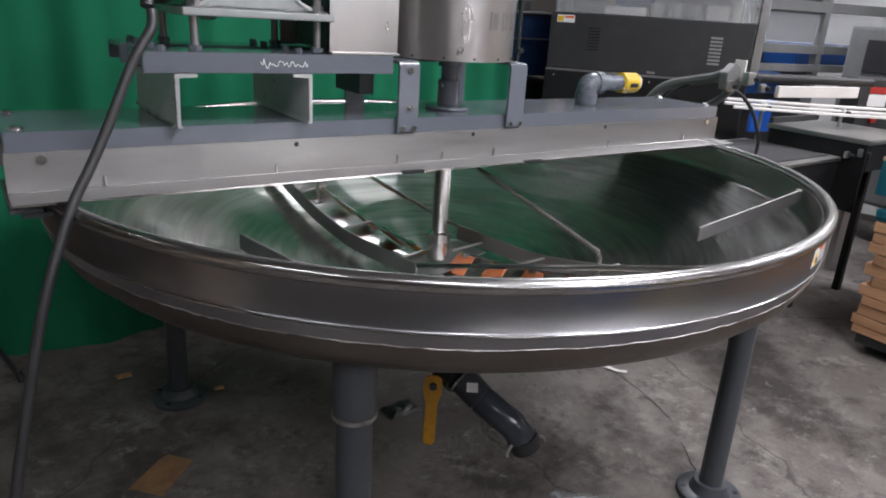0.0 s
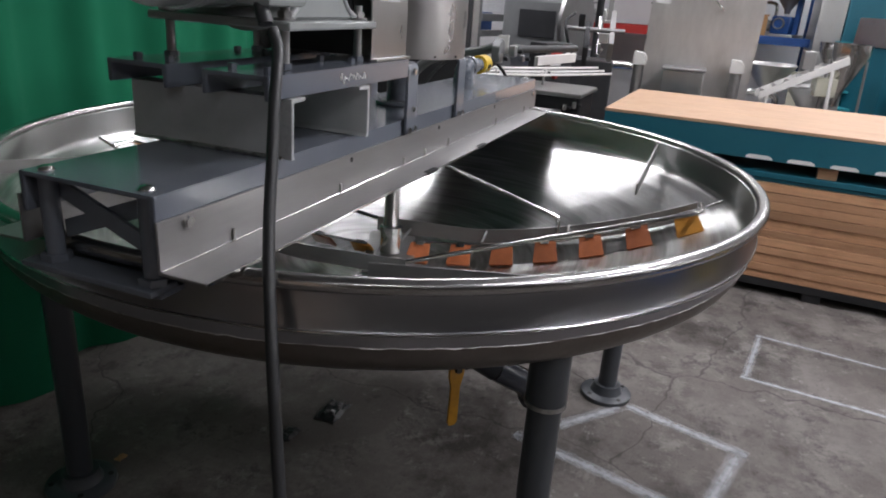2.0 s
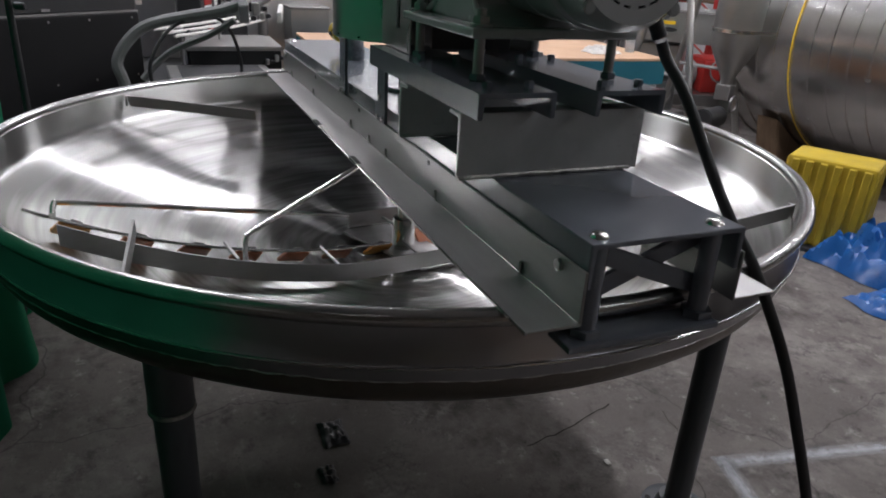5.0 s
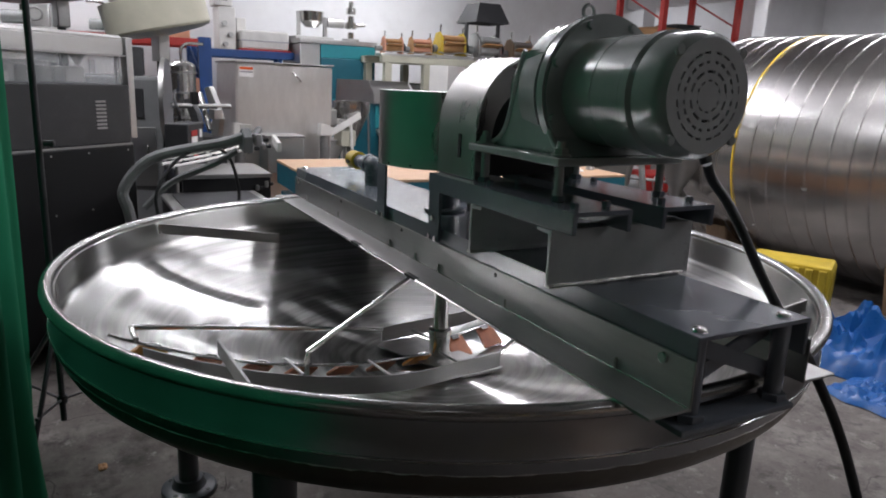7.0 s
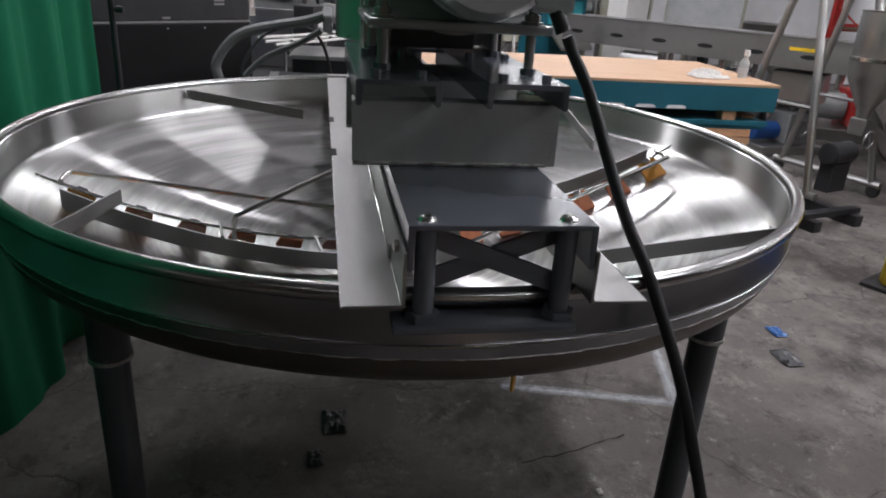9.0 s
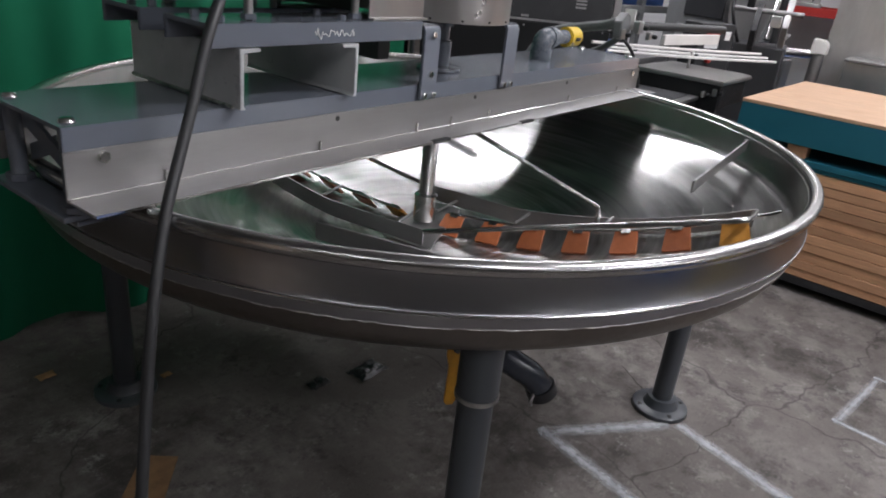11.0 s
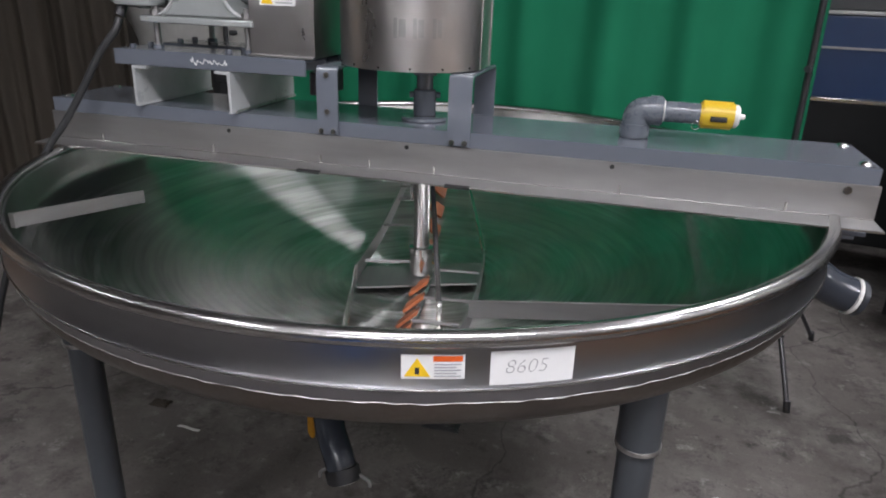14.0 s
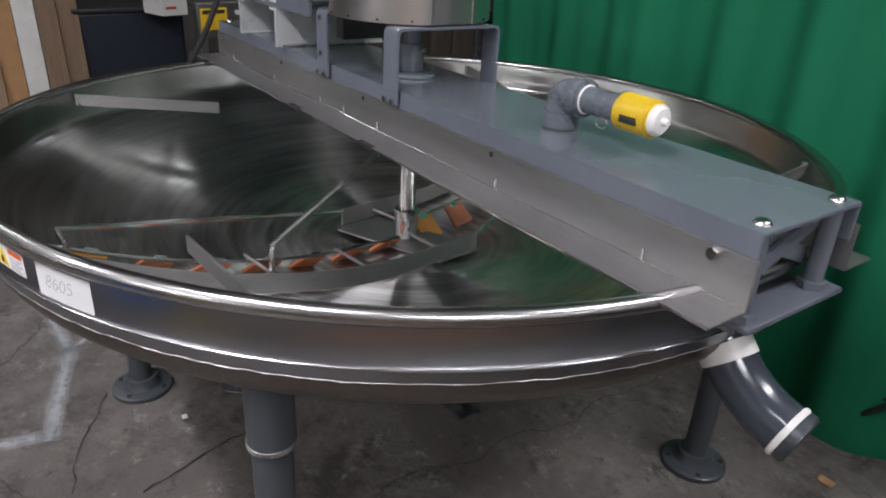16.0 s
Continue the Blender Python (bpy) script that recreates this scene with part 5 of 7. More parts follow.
for x, y, z, s in ((-0.16, -0.06, 1.28, 0.03), (-0.22, 0.0, 1.24, 0.026), (-0.10, -0.10, 1.24, 0.02), (0.56, 0.26, 1.08, 0.026), (0.95, 0.0, 1.075, 0.024), (0.62, -0.30, 0.92, 0.022), (0.60, -0.24, 0.90, 0.018)):
    part("clamp", box(x - s, x + s, y - s * 0.6, y + s * 0.6, z - s, z + s, 0.006), STEEL_FAR, ic)
    part("clamp_knob", cyl((x, y - s, z), (x, y - s - 0.025, z), 0.012, seg=10, bevel=0.003), BLACK, ic)
part("rail_post", cyl((0.56, 0.26, 0.86), (0.56, 0.26, 1.08), 0.010, seg=10), STEEL_MATT, ic)
part("rail_post", cyl((0.95, 0.0, 0.98), (0.95, 0.0, 1.06), 0.010, seg=10), STEEL_MATT, ic)
part("hose", tube([(-0.16, 0.46, 0.90), (-0.17, 0.46, 1.02), (-0.14, 0.36, 1.17), (-0.11, 0.22, 1.232), (-0.02, 0.10, 1.21), (0.06, 0.03, 1.12), (0.11, -0.01, 0.98), (0.12, -0.01, 0.89)], 0.009, 10), RUBBER, ic, "black looped hose")

# framed machine behind the packing machine
fm = thing("framed_machine", "grey steel framed machine with clear panels and blue trays", "machine", (3.70, 1.42, 0), -12, tall=0.967)
for x in (0.0, 0.85, 1.70):
    part("post", box(x - 0.03, x + 0.03, -0.03, 0.03, 0, 1.95, 0.004), ARM_GREY, fm)
for z, h in ((1.26, 0.03), (1.41, 0.035), (1.74, 0.04), (0.60, 0.03)):
    for x in (0.031, 0.881):
        part("cross_beam", box(x, x + 0.788, -0.034, 0.026, z - h, z + h, 0.004), ARM_GREY, fm)
part("clear_panel", box(0.04, 0.81, -0.002, 0.004, 1.45, 1.695, 0.001), CLEAR, fm, "clear acrylic panel")
part("clear_panel", box(0.89, 1.66, -0.002, 0.004, 1.45, 1.695, 0.001), CLEAR, fm)
part("blue_tray", box(0.15, 0.75, 0.20, 0.60, 1.02, 1.20, 0.015), BLUE, fm, "dark blue tray")
part("blue_tray", box(0.92, 1.6, 0.25, 0.60, 1.25, 1.45, 0.015), BLUE, fm)
part("back_sheet", box(0.04, 1.66, 0.62, 0.64, 0.5, 1.9, 0.003), CABINET, fm)
part("bright_panel", box(0.02, 0.22, -0.25, -0.22, 0.78, 1.03, 0.01), mat("bright blue plastic", (0.01, 0.09, 0.42), 0.4), fm)

# control post and a dark bent machine beside the hopper
cp = thing("control_post", "grey control box on a post with red and white labels", "control box", (3.45, 0.26, 0), 62, tall=0.967)
part("post", box(-0.03, 0.03, -0.03, 0.03, 0, 0.95, 0.004), STEEL_FAR, cp)
part("box", box(-0.07, 0.10, -0.16, 0.16, 0.9505, 1.30, 0.010), CABINET, cp, "dark grey control box")
part("red_label", box(-0.074, -0.0705, -0.02, 0.10, 1.21, 1.25, 0.0005), RED, cp)
part("white_label", box(-0.074, -0.0705, -0.02, 0.10, 1.13, 1.205, 0.0005), PAPER, cp)
part("white_label", box(-0.074, -0.0705, -0.12, -0.07, 1.19, 1.25, 0.0005), PAPER, cp)
part("red_button", cyl((-0.07, 0.05, 1.05), (-0.10, 0.05, 1.05), 0.022, seg=14, bevel=0.004), RED, cp)
dm = thing("bagging_machine", "dark grey bagging machine with hinged bent plates and arms", "machine", (3.95, 0.02, 0), 10, tall=0.967)
part("frame", box(0.0, 0.45, -0.16, 0.20, 0.10, 1.15, 0.01), CABINET, dm)
part("bent_plate", prism([(0.0, 1.10), (-0.10, 1.26), (-0.04, 1.36), (0.12, 1.46), (0.26, 1.44), (0.12, 1.33), (0.08, 1.26), (0.14, 1.10)], "y", 0.06, 0.10, 0.004), CABINET, dm)
part("bent_plate", prism([(0.05, 1.12), (-0.02, 1.30), (0.06, 1.42), (0.20, 1.56), (0.32, 1.54), (0.22, 1.40), (0.16, 1.28), (0.20, 1.12)], "y", -0.14, -0.10, 0.004), STEEL_FAR, dm)
part("cylinder_rod", cyl((0.0, -0.02, 1.20), (0.20, -0.02, 1.50), 0.022, seg=12), STEEL_BRIGHT, dm)
part("latch", box(-0.10, 0.02, -0.09, -0.02, 1.30, 1.38, 0.006), STEEL_FAR, dm)
part("latch", box(-0.14, -0.08, 0.11, 0.16, 1.42, 1.52, 0.006), CABINET_LOW, dm)
part("cross_shaft", cyl((0.06, -0.22, 1.40), (0.06, 0.26, 1.40), 0.02, seg=12), STEEL_MATT, dm)
part("hose", tube([(0.1, 0.18, 1.15), (-0.06, 0.24, 1.34), (-0.02, 0.26, 1.46), (0.12, 0.2, 1.52)], 0.012, 8), RUBBER, dm)
part("foot", box(0.02, 0.43, -0.14, 0.18, 0, 0.0995, 0.004), CABINET_LOW, dm)

fb = thing("filling_machine", "large dull stainless filling machine with rounded side plates", "machine", (4.45, 0.62, 0), -14, tall=0.967)
part("body", box(-0.10, 0.40, -0.34, 0.34, 0.30, 1.62, 0.03), ARM_GREY, fb)
part("side_plate", prism([(-0.02 + 0.34 * math.cos(a), 1.42 + 0.36 * math.sin(a)) for a in (2 * math.pi * i / 24 for i in range(24))], "y", -0.38, -0.345, 0.004), STEEL_FAR, fb, "rounded steel side plate")
part("door", box(-0.116, -0.1005, -0.28, 0.20, 0.70, 1.20, 0.006), STEEL_FAR, fb)
part("door_handle", tube([(-0.117, -0.22, 1.05), (-0.15, -0.22, 1.04), (-0.15, -0.22, 0.92), (-0.117, -0.22, 0.91)], 0.008, 8), STEEL_BRIGHT, fb)
part("top_motor", cyl((0.12, -0.10, 1.62), (0.12, -0.10, 1.86), 0.09, seg=20, bevel=0.01), CABINET, fb)
part("window", box(-0.112, -0.1005, -0.20, 0.16, 1.28, 1.52, 0.004), CABINET, fb)
for y in (-0.28, 0.28):
    part("leg", box(-0.06, 0.36, y - 0.03, y + 0.03, 0, 0.2995, 0.004), CABINET, fb)

# stainless dump hopper machine
hm_ = thing("hopper_machine", "tall stainless steel hopper machine with a warning label", "machine", (4.36, -0.70, 0), 0, tall=0.967)
part("body", prism([(-0.50, 0.55), (-0.52, 1.765), (0.37, 1.775), (0.40, 0.55), (0.30, 0.35), (-0.32, 0.35)], "x", 0.10, 0.95, 0.012), STEEL_GRAIN, hm_, "grained stainless body")
part("top_lip", box(0.085, 0.96, -0.53, 0.38, 1.7755, 1.790, 0.004), STEEL_MATT, hm_)
part("front_box", box(-0.19, 0.10, -0.15, 0.18, 0.80, 1.12, 0.008), STEEL_FAR, hm_)
part("front_box_lid", box(-0.20, 0.10, -0.16, 0.19, 1.1205, 1.140, 0.004), STEEL_MATT, hm_)
for y in (-0.39, 0.39):
    pst = part("guide_post", cyl((-0.05, y, 0.10), (-0.05, y, 1.13), 0.045, seg=18), STEEL_MATT, hm_)
    part("bright_cap", prism([(y - 0.055, 1.1305), (y - 0.055, 1.20), (y - 0.03, 1.235), (y + 0.05, 1.245), (y + 0.055, 1.1305)], "x", -0.105, 0.0, 0.006), WHITE_PLASTIC, pst)
part("warning_label", box(0.0955, 0.0985, 0.22, 0.345, 1.65, 1.74, 0.001), PAPER, hm_)
part("warning_header", box(0.0925, 0.095, 0.225, 0.34, 1.715, 1.737, 0.0005), ORANGE_INK, hm_)
part("text_bar", box(0.0925, 0.095, 0.225, 0.34, 1.688, 1.700, 0.0005), GREY_INK, hm_)
part("handle", tube([(0.095, -0.14, 1.70), (0.06, -0.14, 1.695), (0.06, -0.20, 1.63), (0.095, -0.20, 1.625)], 0.008, 8), STEEL_BRIGHT, hm_)
for x in (0.16, 0.88):
    for y in (-0.42, 0.42):
        part("leg", box(x - 0.03, x + 0.03, y - 0.03, y + 0.03, 0, 0.56, 0.004), STEEL_MATT, hm_)

# tilted cream drums behind the packing machine
for x, y, z, ry, s, h in ((5.3, 0.98, 2.42, -9, 0.90, 0.46), (5.1, 0.20, 2.16, -13, 0.78, 0.26)):
    cd = thing("tilted_drum", "large cream enamelled tilted round drum with a steel bottom", "drum", (x, y, 0), 12, "tilted drums", tall=0.975)
    o = part("drum", lathe([(0, -0.02), (0.56 * s, -0.02), (0.58 * s, 0.0), (0.58 * s, h), (0.56 * s, h + 0.005), (0.555 * s, 0.01), (0, 0.01)], 64, close=False), CREAM, cd)
    o.matrix_basis = pose(0, 0, z - 0.12, ry, 3, 0)
    q = part("drum_bottom", lathe([(0, -0.024), (0.57 * s, -0.024), (0.45 * s, -0.05), (0.12 * s, -0.07), (0, -0.07)], 48, close=False), STEEL_FAR, cd)
    q.matrix_basis = o.matrix_basis.copy()
    part("column", cyl((0.1, 0, 0), (0, 0, z - 0.2), 0.035, seg=16), CABINET, cd)
    part("foot", box(-0.3, 0.3, -0.3, 0.3, 0, 0.06, 0.01), STEEL_FAR, cd)
    part("bracket", box(-0.10, 0.10, -0.05, 0.05, z - 0.42, z - 0.15, 0.01), STEEL_FAR, cd)

# storage rack along the east wall
def pallet_rack(x, y0, y1, zs, upright, beam, n, label, top=2.2):
    t = thing("pallet_rack", label, "rack", (x, y0, 0), tall=0.945)
    for k in range(n + 1):
        y = (y1 - y0) * k / n
        for dx in (0.0, 0.95):
            part("upright", box(dx - 0.04, dx + 0.04, y - 0.045, y + 0.045, 0, top, 0.004), upright, t)
        for j in range(int((top - 0.9) / 0.6) + 1):
            z = 0.4 + j * 0.6
            part("lattice", tube([(0.0, y, z), (0.95, y, z + 0.5)], 0.014, 6), upright, t)
    for z in zs:
        for k in range(n):
            for dx in (-0.01, 0.96):
                part("beam", box(dx - 0.02, dx + 0.02, (y1 - y0) * k / n + 0.046, (y1 - y0) * (k + 1) / n - 0.046, z - 0.055, z + 0.055, 0.004), beam, t)
        part("deck", box(0.03, 0.92, 0.05, y1 - y0 - 0.05, z - 0.02, z + 0.012, 0.002), WOOD_OLD, t)
    return t


pallet_rack(8.30, -0.72, 1.90, (1.33, 2.12), BLUE, RED, 1, "pallet rack with red beams loaded with old machines")
pallet_rack(8.30, -2.05, -0.80, (1.33, 2.00), BLUE, BLUE, 1, "blue pallet rack with a wrapped pallet load")
pallet_rack(6.0, -8.5, -6.9, (1.2, 2.35), RED, RED, 1, "red pallet rack with loaded shelves beside the far tank", 4.2)
for wx, wy in ((6.6, -9.6), (8.9, -9.6)):
    plane_part("pillar", wx - 0.16, wx + 0.16, wy - 0.16, wy + 0.16, 0, 5.195, WALL_WHITE, "white painted square pillar", "pillar")
plane_part("ceiling_beam", 5.2, 9.55, -9.75, -9.45, 3.25, 3.6, WALL_WHITE, "white painted beam across the bay", "beam")


def clutter_box(name, x, y, z, w, d, h, material, label, category, turn=0):
    t = thing(name, label, category, (x, y, z), turn, tall=0.945)
    part("body", box(-w / 2, w / 2, -d / 2, d / 2, 0, h, min(0.02, h * 0.1)), material, t)
    part("lid", box(-w / 2 - 0.008, w / 2 + 0.008, -d / 2 - 0.008, d / 2 + 0.008, h + 0.0005, h + 0.018, 0.004), material, t)
    return t


def old_machine(x, y, z, s, seed, label, main):
    """A small process machine: base, body, motor, pipe, hopper and handwheel."""
    rg = random.Random(seed)
    t = thing("process_machine", label, "machine", (x, y, z), rg.uniform(-25, 25), "old process machines", tall=0.945)
    part("base", box(-0.30 * s, 0.30 * s, -0.42 * s, 0.42 * s, 0, 0.10 * s, 0.01), STEEL_FAR, t)
    part("body", box(-0.2 * s, 0.2 * s, -0.3 * s, 0.05 * s, 0.10 * s, rg.uniform(0.3, 0.5) * s, 0.02), main, t)
    part("motor", cyl((0, 0.06 * s, 0.24 * s), (0, 0.38 * s, 0.24 * s), 0.11 * s, seg=20, bevel=0.012), rg.choice([MOTOR_PAINT, BLUE, STEEL_FAR]), t)
    part("hopper", lathe([(0.05 * s, 0.50 * s), (0.06 * s, 0.58 * s), (0.20 * s, 0.78 * s), (0.21 * s, 0.79 * s), (0.20 * s, 0.80 * s), (0.19 * s, 0.79 * s), (0.05 * s, 0.585 * s), (0.04 * s, 0.5 * s)], 28, m=Matrix.Translation((0, -0.14 * s, -0.02 * s))), STEEL_FAR, t)
    part("pipe", tube([(0.1 * s, 0.1 * s, 0.36 * s), (0.1 * s, 0.1 * s, 0.62 * s), (0.1 * s, 0.2 * s, 0.68 * s), (0.1 * s, 0.42 * s, 0.68 * s)], 0.03 * s, 12), STEEL_BRIGHT, t)
    part("handwheel", lathe([(0.10 * s + 0.012 * math.cos(a), 0.012 * math.sin(a)) for a in (2 * math.pi * i / 6 for i in range(6))], 20, m=pose(-0.22 * s, -0.1 * s, 0.3 * s, 0, 90, 0)), STEEL_MATT, t)
    part("bracket", box(-0.05 * s, 0.05 * s, -0.4 * s, -0.31 * s, 0.1 * s, rg.uniform(0.5, 0.9) * s, 0.008), main, t)
    return t


for k, (x, y, z, s, m, lab) in enumerate([
        (8.75, 1.3, 2.135, 0.8, STEEL_FAR, "dusty steel process machine on the rack"), (8.75, 0.35, 2.135, 0.7, STEEL_FAR, "dusty steel pump on the rack"),
        (8.75, 0.9, 1.345, 0.8, STEEL_FAR, "steel pump unit on the lower rack shelf"), (8.7, -1.6, 1.345, 0.7, BLUE, "blue gear unit on the lower rack shelf"),
        (7.6, -3.6, 1.06, 0.8, STEEL_FAR, "grey machine on the lower frame shelf"),
        (5.9, 0.75, 0.0, 1.5, STEEL_FAR, "grey steel machine among stored equipment"),
        (6.35, -1.75, 0.0, 1.2, STEEL_FAR, "steel machine with pipes among stored equipment"), (7.3, -1.35, 0.0, 1.4, CREAM, "cream painted machine among stored equipment"),
        (7.6, -6.0, 0.0, 1.5, STEEL_FAR, "stainless machine in a row of stored equipment"), (5.1, -5.95, 0.0, 1.5, RED, "red painted machine among stored equipment"),
        (5.2, -4.85, 0.0, 1.1, CABINET, "dark grey machine behind the conveyor"), (6.5, -5.2, 0.0, 1.2, ARM_GREY, "grey machine behind the conveyor"),
        (6.9, -4.7, 0.0, 1.2, CABINET, "dark grey machine behind the conveyor"), (4.4, -4.55, 0.0, 0.9, ARM_GREY, "low grey machine under the conveyor end"), (4.45, -3.40, 0.0, 0.7, CABINET, "low dark machine in front of the conveyor"),
        (4.3, -6.5, 0.0, 1.6, RED, "red painted machine beside the tank"), (5.7, -0.45, 0.0, 1.5, STEEL_FAR, "stainless machine behind the hopper")]):
    old_machine(x, y, z, s, 40 + k, lab, m)


def roller_machine(x, y, z, s, seed, label, main, roll):
    """A small calender: two cheeks, a stack of rollers, gears, a motor and loose fittings."""
    rg = random.Random(seed)
    t = thing("roller_machine", label, "machine", (x, y, z), rg.uniform(-8, 8), "roller machines", tall=0.945)
    part("bed", box(-0.26 * s, 0.26 * s, -0.40 * s, 0.40 * s, 0, 0.07 * s, 0.008), STEEL_FAR, t)
    for u in (-0.26, 0.22):
        part("cheek", prism([(-0.2 * s, 0.07 * s), (-0.17 * s, 0.40 * s), (-0.06 * s, 0.52 * s), (0.08 * s, 0.50 * s), (0.2 * s, 0.30 * s), (0.22 * s, 0.07 * s)], "y", u * s, (u + 0.045) * s, 0.006), main, t)
    for u, z1, rr, m in ((-0.10, 0.20, 0.085, roll), (0.03, 0.36, 0.075, PRIMER), (-0.15, 0.40, 0.055, roll), (0.12, 0.17, 0.06, STEEL_BRIGHT)):
        part("roller", cyl((u * s, -0.21 * s, z1 * s), (u * s, 0.215 * s, z1 * s), rr * s, seg=20, bevel=0.006), m, t)
    part("gear", cyl((-0.08 * s, -0.31 * s, 0.25 * s), (-0.08 * s, -0.275 * s, 0.25 * s), 0.11 * s, seg=24, bevel=0.004), CABINET, t)
    part("small_gear", cyl((0.06 * s, -0.31 * s, 0.36 * s), (0.06 * s, -0.275 * s, 0.36 * s), 0.06 * s, seg=20, bevel=0.004), YELLOW_CRATE, t)
    part("motor", cyl((0.02 * s, 0.27 * s, 0.20 * s), (0.02 * s, 0.46 * s, 0.20 * s), 0.075 * s, seg=18, bevel=0.01), ARM_GREY, t)
    part("screw_post", cyl((-0.06 * s, 0.235 * s, 0.52 * s), (-0.06 * s, 0.235 * s, 0.66 * s), 0.018 * s, seg=10), STEEL_BRIGHT, t)
    part("screw_post", cyl((-0.06 * s, -0.235 * s, 0.52 * s), (-0.06 * s, -0.235 * s, 0.62 * s), 0.018 * s, seg=10), STEEL_BRIGHT, t)
    part("guide_plate", prism([(-0.30 * s, 0.30 * s), (-0.28 * s, 0.33 * s), (-0.14 * s, 0.27 * s), (-0.15 * s, 0.25 * s)], "y", -0.20 * s, 0.2 * s, 0.003), CARD, t)
    part("loose_pipe", tube([(-0.24 * s, -0.38 * s, 0.10 * s), (-0.25 * s, -0.1 * s, 0.13 * s), (-0.23 * s, 0.12 * s, 0.10 * s), (-0.27 * s, 0.36 * s, 0.12 * s)], 0.016 * s, 8), STEEL_MATT, t)
    return t


for k, (y, s, m, ro, lab) in enumerate([
        (-3.25, 0.55, SALMON, CARD, "small rusty orange roller machine on a frame"), (-3.70, 0.60, CARD, SALMON, "brown and tan roller machine on a frame"),
        (-4.20, 0.80, YELLOW_CRATE, CARD, "ochre roller machine with tan rollers on a frame"), (-4.82, 0.85, STEEL_FAR, PRIMER, "grey roller machine with pale rollers on a frame"),
        (-5.45, 0.75, WOOD_OLD, STEEL_FAR, "dull brown roller machine at the end of a frame")]):
    roller_machine(7.6, y, 2.07, s, 90 + k, lab, m, ro)
clutter_box("carton", 6.42, -7.2, 2.366, 0.5, 0.5, 0.34, CARD, "brown cardboard carton high on the red rack", "carton", 6)
clutter_box("carton", 6.45, -7.7, 2.366, 0.5, 0.45, 0.42, CABINET, "dark carton high on the red rack", "carton", -5)
clutter_box("carton", 6.42, -8.2, 2.366, 0.45, 0.4, 0.25, WOOD_OLD, "dusty brown carton high on the red rack", "carton", 9)
clutter_box("carton", 8.75, -0.42, 2.135, 0.4, 0.4, 0.28, SALMON, "open salmon cardboard carton on the rack", "carton")
clutter_box("carton", 8.45, -0.50, 1.343, 0.4, 0.45, 0.26, SALMON, "salmon cardboard carton on the lower rack shelf", "carton", 12)
lift = thing("incline_conveyor", "small white painted incline conveyor on splayed legs", "conveyor", (6.15, -1.80, 0), 8, tall=0.945)
for dx in (-0.11, 0.11):
    part("side_rail", prism([(0.42, 0.78), (0.42, 0.86), (-0.34, 1.30), (-0.36, 1.22)], "y", dx - 0.012, dx + 0.012, 0.003), WHITE_PLASTIC, lift).matrix_basis = pose(0, 0, 0, 0, 0, 90)
    for u, z in ((0.34, 0.83), (-0.22, 1.14)):
        part("leg", tube([(dx, u, z), (dx * 1.7, u * 1.15, 0.0)], 0.018, 8), WHITE_PLASTIC, lift)
for k in range(7):
    part("roller", cyl((-0.098, 0.36 - 0.11 * k, 0.86 + 0.063 * k), (0.098, 0.36 - 0.11 * k, 0.86 + 0.063 * k), 0.022, seg=12), STEEL_FAR, lift)
part("drive_box", box(-0.10, 0.10, -0.30, -0.10, 0.86, 1.06, 0.012), CREAM, lift)
part("control_head", box(-0.06, 0.06, -0.06, 0.06, 1.13, 1.32, 0.010), STEEL_FAR, lift)
clutter_box("carton", 8.6, -1.25, 1.343, 0.4, 0.4, 0.30, CARD, "brown cardboard carton on the lower rack shelf", "carton", 5)
wl_ = thing("wrapped_load", "white plastic wrapped load on a red pallet", "pallet load", (8.72, -1.62, 2.012), tall=0.945)
part("pallet", box(-0.38, 0.38, -0.36, 0.36, 0.0, 0.07, 0.004), RED, wl_)
part("load", box(-0.36, 0.36, -0.34, 0.34, 0.0705, 0.34, 0.03), SACK, wl_, "white wrapped goods")
part("tape_band", box(-0.365, 0.365, -0.345, 0.345, 0.18, 0.20, 0.004), GREY_INK, wl_)
wc = thing("white_column_machine", "tall white machine column with a small box on its side", "machine", (8.72, -1.10, 2.012), tall=0.945)
part("column", box(-0.2, 0.2, -0.14, 0.10, 0, 0.66, 0.02), WHITE_PLASTIC, wc)
part("side_box", box(-0.12, 0.10, -0.30, -0.165, 0.30, 0.52, 0.01), WHITE_PLASTIC, wc)
part("head", box(-0.22, 0.10, -0.10, 0.16, 0.661, 0.92, 0.02), WHITE_PLASTIC, wc, "white machine head")
for z, y in ((0.12, 0.02), (0.26, -0.05), (0.42, 0.03)):
    part("fitting", cyl((-0.20, y, z), (-0.29, y, z), 0.035, seg=12, bevel=0.006), STEEL_FAR, wc)
part("dark_panel", box(-0.228, -0.2205, -0.02, 0.12, 0.74, 0.84, 0.004), CABINET, wc)
ves = thing("steel_vessel", "tall polished stainless cylinder vessel with clamp rings", "vessel", (7.0, -0.26, 0), tall=0.945)
part("cylinder", cyl((0, 0, 0.55), (0, 0, 1.78), 0.155, seg=40, bevel=0.01), STEEL_BRIGHT, ves)
for z in (0.75, 1.15, 1.45, 1.70):
    part("clamp_ring", lathe([(0.156, -0.012), (0.168, -0.012), (0.168, 0.012), (0.156, 0.012)], 40, m=Matrix.Translation((0, 0, z))), STEEL_MATT, ves)
part("dome", lathe([(0, 0.07), (0.06, 0.065), (0.13, 0.03), (0.154, 0.0)], 40, close=False, m=Matrix.Translation((0, 0, 1.78))), STEEL_BRIGHT, ves)
